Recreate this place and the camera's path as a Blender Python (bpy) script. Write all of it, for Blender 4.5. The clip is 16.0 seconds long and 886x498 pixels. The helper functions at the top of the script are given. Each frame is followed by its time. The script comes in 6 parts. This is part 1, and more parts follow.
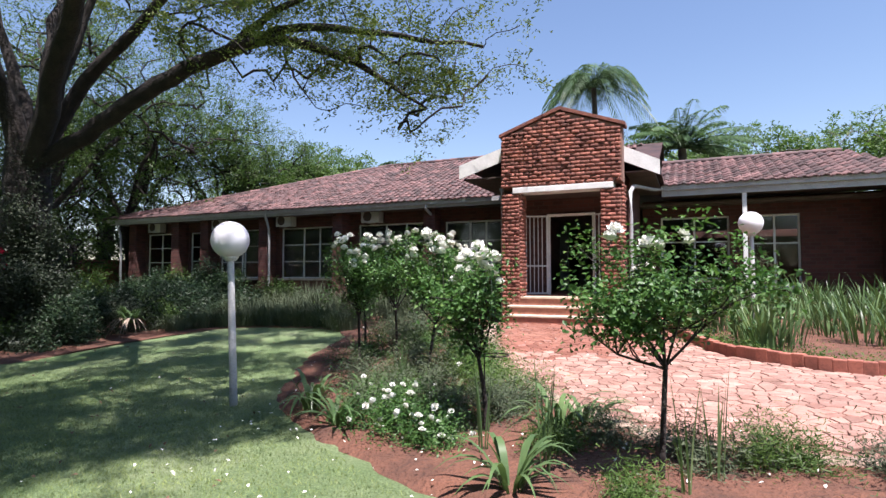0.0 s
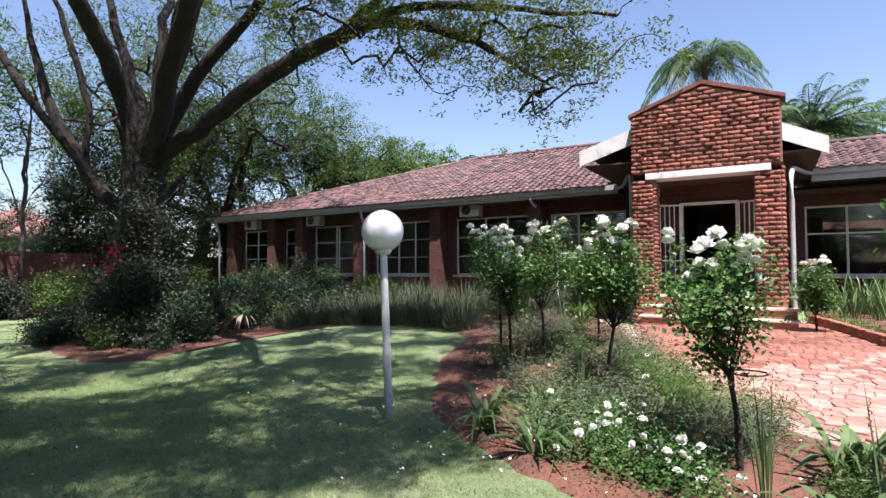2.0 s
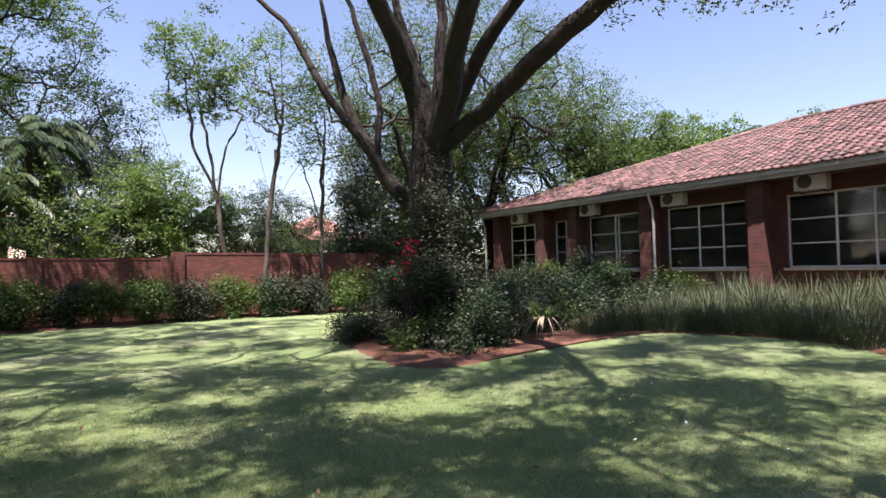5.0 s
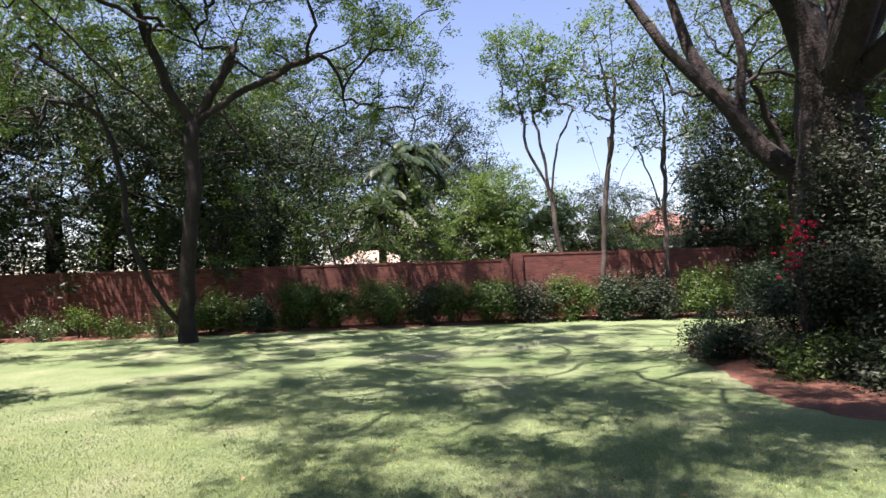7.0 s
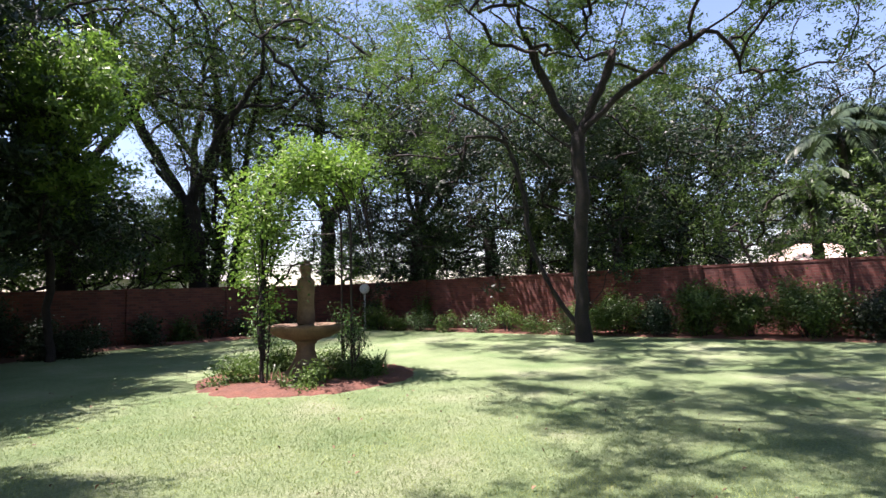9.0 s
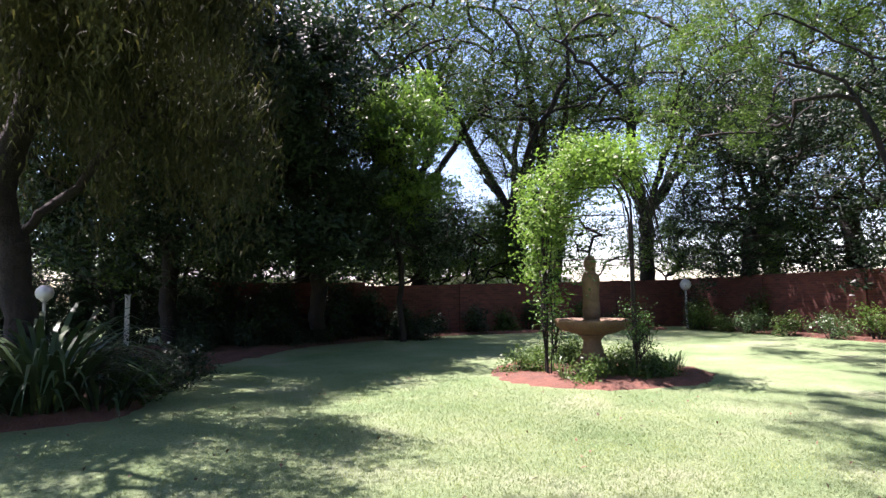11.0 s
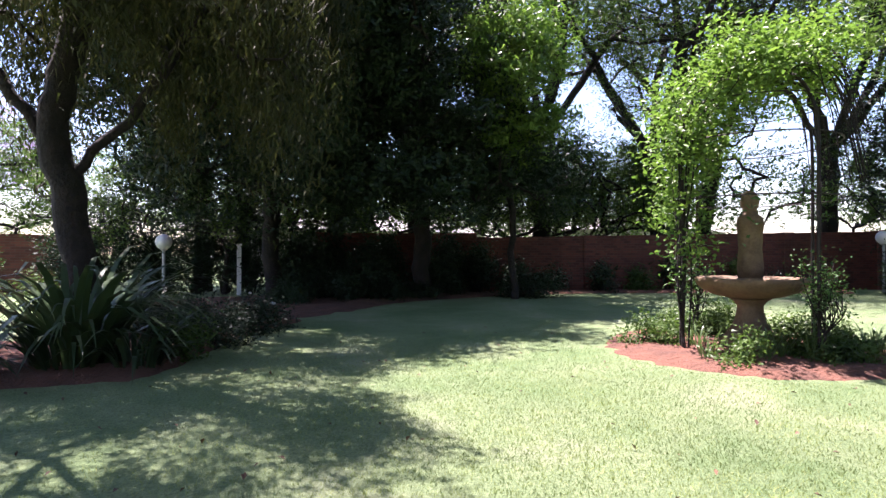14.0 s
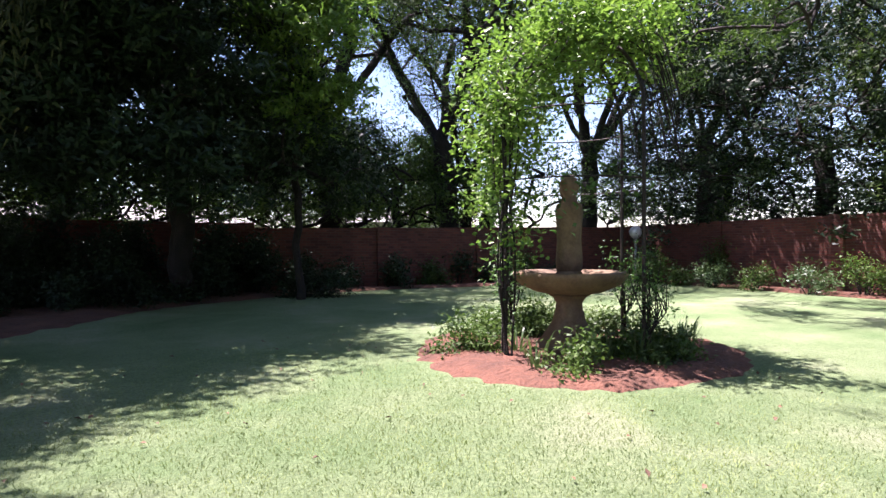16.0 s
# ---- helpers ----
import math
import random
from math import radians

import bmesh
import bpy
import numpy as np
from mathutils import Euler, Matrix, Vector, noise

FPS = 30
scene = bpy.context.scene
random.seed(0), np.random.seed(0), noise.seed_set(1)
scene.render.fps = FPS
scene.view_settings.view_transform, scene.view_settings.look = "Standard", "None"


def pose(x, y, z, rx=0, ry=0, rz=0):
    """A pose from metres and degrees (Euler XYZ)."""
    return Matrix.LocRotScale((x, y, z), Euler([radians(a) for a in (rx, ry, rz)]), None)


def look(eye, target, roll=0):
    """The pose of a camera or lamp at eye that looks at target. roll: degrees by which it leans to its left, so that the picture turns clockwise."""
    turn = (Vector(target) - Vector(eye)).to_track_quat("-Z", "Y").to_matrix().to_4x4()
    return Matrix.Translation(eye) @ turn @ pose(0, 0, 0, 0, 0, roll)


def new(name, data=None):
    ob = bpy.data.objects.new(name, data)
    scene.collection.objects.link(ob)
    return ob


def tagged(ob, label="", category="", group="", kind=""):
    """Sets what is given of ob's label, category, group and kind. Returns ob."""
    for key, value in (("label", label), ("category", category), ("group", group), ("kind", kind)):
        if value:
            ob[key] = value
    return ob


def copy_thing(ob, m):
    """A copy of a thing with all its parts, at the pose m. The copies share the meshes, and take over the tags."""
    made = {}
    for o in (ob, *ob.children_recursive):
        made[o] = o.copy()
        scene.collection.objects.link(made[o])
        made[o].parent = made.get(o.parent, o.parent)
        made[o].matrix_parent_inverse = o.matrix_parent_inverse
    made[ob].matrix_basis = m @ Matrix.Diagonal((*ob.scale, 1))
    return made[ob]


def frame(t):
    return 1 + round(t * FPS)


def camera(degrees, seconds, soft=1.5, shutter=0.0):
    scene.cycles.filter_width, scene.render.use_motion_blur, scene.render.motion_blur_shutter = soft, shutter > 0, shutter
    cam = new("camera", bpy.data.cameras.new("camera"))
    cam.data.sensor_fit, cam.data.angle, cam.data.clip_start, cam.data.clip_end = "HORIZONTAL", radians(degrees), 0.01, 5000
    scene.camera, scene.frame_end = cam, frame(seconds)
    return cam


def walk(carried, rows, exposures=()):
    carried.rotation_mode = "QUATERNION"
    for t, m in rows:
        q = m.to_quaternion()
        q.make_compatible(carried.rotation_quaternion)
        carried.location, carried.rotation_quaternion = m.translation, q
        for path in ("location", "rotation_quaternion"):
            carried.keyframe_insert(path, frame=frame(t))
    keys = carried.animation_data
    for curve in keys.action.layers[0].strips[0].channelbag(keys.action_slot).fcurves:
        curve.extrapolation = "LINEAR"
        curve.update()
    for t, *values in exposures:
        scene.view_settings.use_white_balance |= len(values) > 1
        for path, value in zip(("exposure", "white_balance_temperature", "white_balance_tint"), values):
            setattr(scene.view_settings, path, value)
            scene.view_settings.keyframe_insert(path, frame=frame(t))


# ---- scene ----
cam = camera(78.0, 16.0)
METRES, EYE, TILT, LEAN, TURN = 12.06, 1.35, 0.0, 0.0, 0.0
ROWS = [
    (0.0, 0.0, 0.0, 0.0, 0.03, 2.77, 0.65),
    (0.5, -0.0183, 0.0185, 0.0004, 2.58, 2.63, 0.64),
    (1.0, -0.0444, 0.0355, 0.0008, 4.74, 2.55, 0.66),
    (1.5, -0.0711, 0.051, 0.0014, 5.94, 2.51, 0.64),
    (2.0, -0.0973, 0.0717, 0.0006, 7.07, 2.47, 0.7),
    (2.5, -0.1239, 0.0913, -0.0001, 8.8, 2.41, 0.8),
    (3.0, -0.1534, 0.1126, 0.0011, 11.17, 2.36, 0.92),
    (5.5, -0.3105, 0.2405, -0.0058, 38.7, 2.82, 1.44),
    (6.0, -0.3465, 0.2696, -0.0077, 46.45, 3.0, 1.6),
    (6.5, -0.3722, 0.2944, -0.0062, 54.33, 3.26, 1.79),
    (7.0, -0.3866, 0.3185, -0.0041, 65.96, 3.66, 1.85),
    (7.5, -0.3902, 0.3407, -0.0042, 77.0, 4.06, 1.85),
    (8.0, -0.3968, 0.364, -0.0041, 88.73, 4.46, 1.76),
    (8.5, -0.4025, 0.3882, -0.0043, 100.24, 4.75, 1.6),
    (9.0, -0.4104, 0.4113, -0.0015, 109.27, 4.93, 1.42),
    (9.5, -0.4203, 0.4349, -0.0003, 118.22, 5.03, 1.21),
    (10.0, -0.4263, 0.4548, -0.0009, 127.66, 5.09, 0.96),
    (11.25, -0.4605, 0.4805, -0.0062, 146.9, 5.05, 0.46),
    (12.5, -0.5139, 0.455, -0.0121, 156.97, 3.85, 0.11),
    (13.0, -0.5379, 0.4335, -0.0129, 158.09, 2.61, 0.04),
    (13.5, -0.5583, 0.4044, -0.0135, 158.37, 1.4, -0.04),
    (14.0, -0.5816, 0.3746, -0.0136, 157.7, 0.59, -0.05),
    (14.5, -0.5996, 0.3436, -0.0137, 155.03, 0.41, -0.03),
    (15.0, -0.6158, 0.31, -0.0154, 149.96, 0.2, -0.05),
    (15.5, -0.6344, 0.2747, -0.0165, 142.44, 0.06, 0.03),
    (16.0, -0.6537, 0.2422, -0.0164, 135.49, 0.01, 0.11),
]
walk(cam, [(t, pose(0, 0, EYE, TILT, LEAN, TURN) @ pose(METRES * x, METRES * y, METRES * z, 90 + pitch, roll, yaw)) for t, x, y, z, yaw, pitch, roll in ROWS],
     exposures=[(0.0, 1.4, 6200, 22), (3.0, 1.66, 6350, 26), (5.5, 1.82, 6850, 30), (9.0, 1.95, 6450, 33), (12.5, 2.34, 6300, 36), (14.5, 2.36, 6250, 36), (16.0, 2.18, 6200, 36)])

# ---- world, sun, exposure ----
SUN_TO = Vector((0.13, -0.33, 0.93)).normalized()
world = bpy.data.worlds.new("sky")
scene.world = world
world.use_nodes = True
wn = world.node_tree
sky = wn.nodes.new("ShaderNodeTexSky")
sky.sky_type, sky.sun_disc = "NISHITA", False
sky.sun_elevation = math.asin(SUN_TO.z)
sky.sun_rotation = math.atan2(SUN_TO.x, SUN_TO.y)
sky.air_density, sky.dust_density, sky.ozone_density = 1.3, 0.4, 2.5
wn.links.new(sky.outputs[0], wn.nodes["Background"].inputs[0])
wn.nodes["Background"].inputs[1].default_value = 0.066
sun = new("sun", bpy.data.lights.new("sun", "SUN"))
sun.data.energy, sun.data.angle, sun.data.color = 5.0, radians(0.53), (1.0, 0.95, 0.87)
sun.matrix_world = look(SUN_TO * 60, (0, 0, 0))


# ---- materials ----
def ramp(nt, fac, stops):
    r = nt.nodes.new("ShaderNodeValToRGB")
    while len(r.color_ramp.elements) < len(stops):
        r.color_ramp.elements.new(0.5)
    for e, (p, c) in zip(r.color_ramp.elements, stops):
        e.position, e.color = p, (*c, 1)
    nt.links.new(fac, r.inputs[0])
    return r.outputs[0]


def noise_tex(nt, scale, detail=4, rough=0.6, vec=None):
    n = nt.nodes.new("ShaderNodeTexNoise")
    n.inputs["Scale"].default_value, n.inputs["Detail"].default_value, n.inputs["Roughness"].default_value = scale, detail, rough
    nt.links.new(vec or nt.nodes.new("ShaderNodeNewGeometry").outputs["Position"], n.inputs["Vector"])
    return n.outputs["Fac"]


def blend(nt, mode, a, b, fac):
    m = nt.nodes.new("ShaderNodeMixRGB")
    m.blend_type = mode
    for sock, v in ((m.inputs[0], fac), (m.inputs[1], a), (m.inputs[2], b)):
        if hasattr(v, "is_output"):
            nt.links.new(v, sock)
        else:
            sock.default_value = v if isinstance(v, (int, float)) else (*v, 1)
    return m.outputs[0]


def mat(name, c1, c2=None, scale=8.0, fine=60.0, rough=0.7, metal=0.0, bump=0.2, depth=0.01, random_piece=0.0, spec=0.5, stain=None):
    """A painted, earthen or mineral surface: two tones at two scales, relief, and an own tone for each piece."""
    m = bpy.data.materials.new(name)
    m.use_nodes = True
    nt = m.node_tree
    p = nt.nodes["Principled BSDF"]
    c2 = c2 or tuple(x * 0.75 for x in c1)
    big, small = noise_tex(nt, scale, 5), noise_tex(nt, fine, 3)
    col = ramp(nt, big, [(0.35, c2), (0.65, c1)])
    grain = ramp(nt, small, [(0.3, (0.72, 0.72, 0.72)), (0.7, (1.12, 1.12, 1.12))])
    col = blend(nt, "MULTIPLY", col, grain, 0.8)
    if stain:
        col = blend(nt, "MIX", col, stain, ramp(nt, noise_tex(nt, scale * 0.23, 6, 0.7), [(0.55, (0, 0, 0)), (0.75, (0.8, 0.8, 0.8))]))
    if random_piece:
        rnd = nt.nodes.new("ShaderNodeObjectInfo").outputs["Random"]
        isl = nt.nodes.new("ShaderNodeNewGeometry").outputs["Random Per Island"]
        add = nt.nodes.new("ShaderNodeMath")
        add.operation = "ADD"
        nt.links.new(rnd, add.inputs[0]), nt.links.new(isl, add.inputs[1])
        fr = nt.nodes.new("ShaderNodeMath")
        fr.operation = "FRACT"
        nt.links.new(add.outputs[0], fr.inputs[0])
        lo, hi = 1 - random_piece, 1 + random_piece
        col = blend(nt, "MULTIPLY", col, ramp(nt, fr.outputs[0], [(0.0, (lo, lo * 0.97, lo * 0.95)), (1.0, (hi, hi, hi))]), 1.0)
    nt.links.new(col, p.inputs["Base Color"])
    p.inputs["Roughness"].default_value, p.inputs["Metallic"].default_value = rough, metal
    p.inputs["Specular IOR Level"].default_value = spec
    if bump:
        b = nt.nodes.new("ShaderNodeBump")
        b.inputs["Strength"].default_value, b.inputs["Distance"].default_value = bump, depth
        nt.links.new(small, b.inputs["Height"])
        nt.links.new(b.outputs[0], p.inputs["Normal"])
    return m


def leaf_mat(name, dark, light, tip=None, gloss=0.45, through_light=0.35):
    """Foliage: each leaf its own green, some light passing through the blade."""
    m = bpy.data.materials.new(name)
    m.use_nodes = True
    nt = m.node_tree
    p, out = nt.nodes["Principled BSDF"], nt.nodes["Material Output"]
    isl = nt.nodes.new("ShaderNodeNewGeometry").outputs["Random Per Island"]
    half = tuple(0.5 * a + 0.5 * b for a, b in zip(dark, light))
    stops = [(0.0, half), (0.8, light)] + ([(1.0, tuple(0.5 * a + 0.5 * b for a, b in zip(light, tip)))] if tip else [])
    col = ramp(nt, isl, stops)
    patch = ramp(nt, noise_tex(nt, 0.9, 3), [(0.3, (0.6, 0.66, 0.62)), (0.7, (1.2, 1.15, 1.0))])
    col = blend(nt, "MULTIPLY", col, patch, 1.0)
    sprig = ramp(nt, noise_tex(nt, 4.0, 2), [(0.3, (0.68, 0.72, 0.7)), (0.7, (1.2, 1.16, 1.05))])
    col = blend(nt, "MULTIPLY", col, sprig, 1.0)
    nt.links.new(col, p.inputs["Base Color"])
    p.inputs["Roughness"].default_value = gloss
    p.inputs["Specular IOR Level"].default_value = 0.25
    tr = nt.nodes.new("ShaderNodeBsdfTranslucent")
    nt.links.new(blend(nt, "MULTIPLY", col, (1.1, 1.2, 0.75), 1.0), tr.inputs[0])
    mix = nt.nodes.new("ShaderNodeMixShader")
    mix.inputs[0].default_value = through_light
    nt.links.new(p.outputs[0], mix.inputs[1]), nt.links.new(tr.outputs[0], mix.inputs[2])
    nt.links.new(mix.outputs[0], out.inputs[0])
    return m


def brick_mat(name, a, b, mortar, bw=0.23, bh=0.078):
    """Far brickwork: courses laid along a wall's own length and height."""
    m = bpy.data.materials.new(name)
    m.use_nodes = True
    nt = m.node_tree
    p = nt.nodes["Principled BSDF"]
    tc = nt.nodes.new("ShaderNodeTexCoord")
    sep = nt.nodes.new("ShaderNodeSeparateXYZ")
    nt.links.new(tc.outputs["Object"], sep.inputs[0])
    add = nt.nodes.new("ShaderNodeMath")
    add.operation = "ADD"
    nt.links.new(sep.outputs[0], add.inputs[0]), nt.links.new(sep.outputs[1], add.inputs[1])
    com = nt.nodes.new("ShaderNodeCombineXYZ")
    nt.links.new(add.outputs[0], com.inputs[0]), nt.links.new(sep.outputs[2], com.inputs[1])
    br = nt.nodes.new("ShaderNodeTexBrick")
    nt.links.new(com.outputs[0], br.inputs["Vector"])
    for k, v in (("Scale", 1.0), ("Mortar Size", 0.008), ("Brick Width", bw), ("Row Height", bh), ("Mortar Smooth", 0.2), ("Bias", -0.1)):
        br.inputs[k].default_value = v
    br.inputs["Color1"].default_value, br.inputs["Color2"].default_value, br.inputs["Mortar"].default_value = (*a, 1), (*b, 1), (*mortar, 1)
    stain = ramp(nt, noise_tex(nt, 0.8, 6, 0.7), [(0.3, (0.6, 0.58, 0.55)), (0.65, (1.1, 1.1, 1.1))])
    nt.links.new(blend(nt, "MULTIPLY", br.outputs[0], stain, 0.9), p.inputs["Base Color"])
    p.inputs["Roughness"].default_value = 0.85
    bp = nt.nodes.new("ShaderNodeBump")
    bp.inputs["Strength"].default_value, bp.inputs["Distance"].default_value = 0.6, 0.01
    bp.invert = True
    nt.links.new(br.outputs["Fac"], bp.inputs["Height"])
    nt.links.new(bp.outputs[0], p.inputs["Normal"])
    return m


M_BRICK = mat("rock_faced_brick", (0.29, 0.105, 0.07), (0.16, 0.058, 0.042), 5, 45, 0.85, bump=0.8, depth=0.02, random_piece=0.35)
M_MORTAR = mat("mortar", (0.27, 0.15, 0.11), (0.17, 0.09, 0.07), 3, 50, 0.9)
M_WALLBRICK = brick_mat("boundary_brick", (0.165, 0.047, 0.033), (0.075, 0.023, 0.018), (0.115, 0.06, 0.047))
# House brick is darkened in colour to carry the shade under the eaves.
M_HOUSEBRICK = brick_mat("shaded_house_brick", (0.098, 0.031, 0.024), (0.057, 0.020, 0.016), (0.075, 0.044, 0.036), 0.25, 0.1)
M_COPING = mat("brick_coping", (0.34, 0.12, 0.08), (0.22, 0.08, 0.055), 4, 40, 0.85, random_piece=0.2)
M_TILE = mat("clay_roof_tile", (0.135, 0.066, 0.06), (0.045, 0.022, 0.022), 1.6, 30, 0.7, random_piece=0.62, stain=(0.07, 0.05, 0.048))
M_WHITE = mat("white_gloss_paint", (0.78, 0.78, 0.75), (0.66, 0.66, 0.63), 4, 60, 0.4, bump=0.05)
M_FRAME = mat("weathered_window_paint", (0.68, 0.67, 0.64), (0.55, 0.54, 0.51), 4, 60, 0.5, bump=0.05)
M_GUTTER = mat("grey_gutter_paint", (0.42, 0.42, 0.42), (0.33, 0.33, 0.33), 3, 40, 0.5, bump=0.05)
M_FASCIA = mat("dark_timber", (0.09, 0.06, 0.05), (0.05, 0.035, 0.03), 3, 40, 0.7)
M_CREAM = mat("cream_step_edge", (0.60, 0.50, 0.38), (0.45, 0.34, 0.25), 6, 60, 0.8)
M_STEP = mat("red_step", (0.36, 0.15, 0.10), (0.25, 0.10, 0.07), 6, 50, 0.75)
# Interior surfaces get a dark colour that imitates the unlit rooms.
M_ROOM_SHADE = mat("unlit_room_shade", (0.10, 0.08, 0.07), (0.07, 0.055, 0.05), 2, 20, 0.9)
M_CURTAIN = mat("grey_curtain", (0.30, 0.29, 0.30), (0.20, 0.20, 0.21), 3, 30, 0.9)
M_GLASS = bpy.data.materials.new("window_glass")
M_GLASS.use_nodes = True
_g = M_GLASS.node_tree.nodes["Principled BSDF"]
_g.inputs["Base Color"].default_value, _g.inputs["Roughness"].default_value = (0.85, 0.9, 0.9, 1), 0.03
_g.inputs["Transmission Weight"].default_value, _g.inputs["IOR"].default_value = 1.0, 1.45
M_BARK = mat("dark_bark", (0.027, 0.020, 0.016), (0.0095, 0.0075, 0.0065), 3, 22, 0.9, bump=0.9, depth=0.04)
M_BARK2 = mat("grey_bark", (0.085, 0.072, 0.058), (0.042, 0.035, 0.029), 3, 25, 0.9, bump=0.7, depth=0.03)
M_SOIL = mat("red_garden_soil", (0.165, 0.068, 0.040), (0.085, 0.038, 0.024), 2.5, 24, 0.95, bump=1.0, depth=0.05)
M_PAVE = mat("pink_sandstone", (0.36, 0.215, 0.17), (0.25, 0.135, 0.10), 4, 35, 0.75, bump=0.4, random_piece=0.28, stain=(0.25, 0.10, 0.07))
M_PAVE2 = mat("worn_red_paving", (0.30, 0.14, 0.10), (0.20, 0.082, 0.058), 1.2, 30, 0.42, bump=0.3, random_piece=0.2, stain=(0.34, 0.19, 0.14))
M_EDGE = mat("concrete_edging", (0.34, 0.25, 0.19), (0.24, 0.165, 0.125), 3, 35, 0.85, bump=0.4, stain=(0.17, 0.11, 0.08))
M_JOINT = mat("paving_joint", (0.25, 0.145, 0.11), (0.17, 0.095, 0.07), 5, 40, 0.95, bump=0.5)
M_LAMP = mat("white_acrylic_globe", (0.74, 0.73, 0.75), (0.70, 0.69, 0.72), 1.5, 2.0, 0.6, bump=0.0)
_p = M_LAMP.node_tree.nodes["Principled BSDF"]
_p.inputs["Subsurface Weight"].default_value, _p.inputs["Subsurface Scale"].default_value = 0.6, 0.2
_p.inputs["Subsurface Radius"].default_value = (1.0, 1.0, 1.0)
M_POLE = mat("pole_grey_paint", (0.55, 0.54, 0.53), (0.42, 0.41, 0.40), 5, 60, 0.5, bump=0.05)
M_STONE = mat("weathered_sandstone", (0.22, 0.145, 0.085), (0.13, 0.083, 0.052), 4, 30, 0.9, bump=0.6, stain=(0.09, 0.07, 0.05))
M_IRON = mat("black_iron", (0.03, 0.028, 0.027), (0.05, 0.035, 0.03), 8, 60, 0.6, metal=0.6)
M_AC = mat("ac_cream_plastic", (0.55, 0.54, 0.50), (0.45, 0.44, 0.40), 3, 40, 0.5, bump=0.05)
M_THATCH = mat("pale_far_roof", (0.48, 0.38, 0.31), (0.38, 0.30, 0.24), 2, 20, 0.9)
M_FARROOF = mat("pink_far_roof", (0.30, 0.145, 0.12), (0.22, 0.10, 0.085), 2, 12, 0.85)
M_FARWALL = mat("pale_far_wall", (0.30, 0.28, 0.26), (0.22, 0.21, 0.19), 1, 10, 0.9)
M_PETAL = mat("white_petal", (0.86, 0.86, 0.82), (0.78, 0.78, 0.70), 20, 80, 0.6, bump=0)
M_REDPETAL = mat("red_petal", (0.60, 0.012, 0.09), (0.46, 0.01, 0.06), 20, 80, 0.6, bump=0)
M_LILAC = mat("lilac_petal", (0.50, 0.38, 0.72), (0.40, 0.30, 0.62), 20, 80, 0.6, bump=0)

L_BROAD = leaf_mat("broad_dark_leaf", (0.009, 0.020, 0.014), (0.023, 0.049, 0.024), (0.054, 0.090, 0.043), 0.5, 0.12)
L_MID = leaf_mat("mid_green_leaf", (0.026, 0.056, 0.018), (0.074, 0.130, 0.037), (0.141, 0.200, 0.063))
L_LIGHT = leaf_mat("fresh_green_leaf", (0.048, 0.096, 0.029), (0.100, 0.172, 0.050), (0.160, 0.224, 0.068), 0.45, 0.38)
L_ACACIA = leaf_mat("feathery_olive_leaf", (0.055, 0.09, 0.022), (0.135, 0.19, 0.05), (0.24, 0.215, 0.085), 0.6, 0.22)
L_ROSE = leaf_mat("rose_leaf", (0.028, 0.075, 0.03), (0.075, 0.165, 0.05), (0.18, 0.27, 0.10), 0.42, 0.28)
L_STRAP = leaf_mat("strap_leaf", (0.05, 0.095, 0.044), (0.11, 0.18, 0.085), (0.22, 0.27, 0.166), 0.35, 0.25)
L_GREY = leaf_mat("grey_lavender_leaf", (0.051, 0.072, 0.049), (0.106, 0.136, 0.093), (0.170, 0.196, 0.149), 0.7, 0.2)
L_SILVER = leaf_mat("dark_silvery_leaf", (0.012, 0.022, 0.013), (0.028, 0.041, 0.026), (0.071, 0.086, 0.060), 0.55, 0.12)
L_VINE = leaf_mat("bright_vine_leaf", (0.075, 0.15, 0.038), (0.145, 0.26, 0.062), (0.27, 0.37, 0.11), 0.4, 0.4)
L_WILLOW = leaf_mat("drooping_olive_leaf", (0.026, 0.032, 0.016), (0.06, 0.07, 0.032), (0.13, 0.11, 0.05), 0.75, 0.25)
L_FLAX = leaf_mat("flax_leaf", (0.021, 0.043, 0.024), (0.051, 0.085, 0.047), (0.128, 0.162, 0.102), 0.35, 0.15)
L_PALM = leaf_mat("palm_leaf", (0.035, 0.07, 0.038), (0.08, 0.14, 0.072), (0.15, 0.19, 0.126), 0.35, 0.25)
L_JACARANDA = leaf_mat("jacaranda_bloom", (0.24, 0.16, 0.46), (0.38, 0.27, 0.62), (0.48, 0.38, 0.70), 0.7, 0.3)
L_GRASS = leaf_mat("lawn_blade", (0.142, 0.218, 0.080), (0.238, 0.302, 0.135), (0.362, 0.372, 0.22), 0.6, 0.2)


def lawn_material():
    m = bpy.data.materials.new("mown_lawn")
    m.use_nodes = True
    nt = m.node_tree
    p = nt.nodes["Principled BSDF"]
    a = ramp(nt, noise_tex(nt, 0.55, 5, 0.65), [(0.3, (0.108, 0.182, 0.068)), (0.55, (0.195, 0.258, 0.126)), (0.75, (0.29, 0.32, 0.20))])
    b = ramp(nt, noise_tex(nt, 38, 4, 0.75), [(0.25, (0.45, 0.5, 0.4)), (0.55, (1, 1, 1)), (0.8, (1.45, 1.35, 1.3))])
    nt.links.new(blend(nt, "MULTIPLY", a, b, 1.0), p.inputs["Base Color"])
    p.inputs["Roughness"].default_value = 0.85
    p.inputs["Specular IOR Level"].default_value = 0.2
    bp = nt.nodes.new("ShaderNodeBump")
    bp.inputs["Strength"].default_value, bp.inputs["Distance"].default_value = 1.0, 0.03
    nt.links.new(noise_tex(nt, 60, 4, 0.8), bp.inputs["Height"])
    nt.links.new(bp.outputs[0], p.inputs["Normal"])
    return m


M_LAWN = lawn_material()


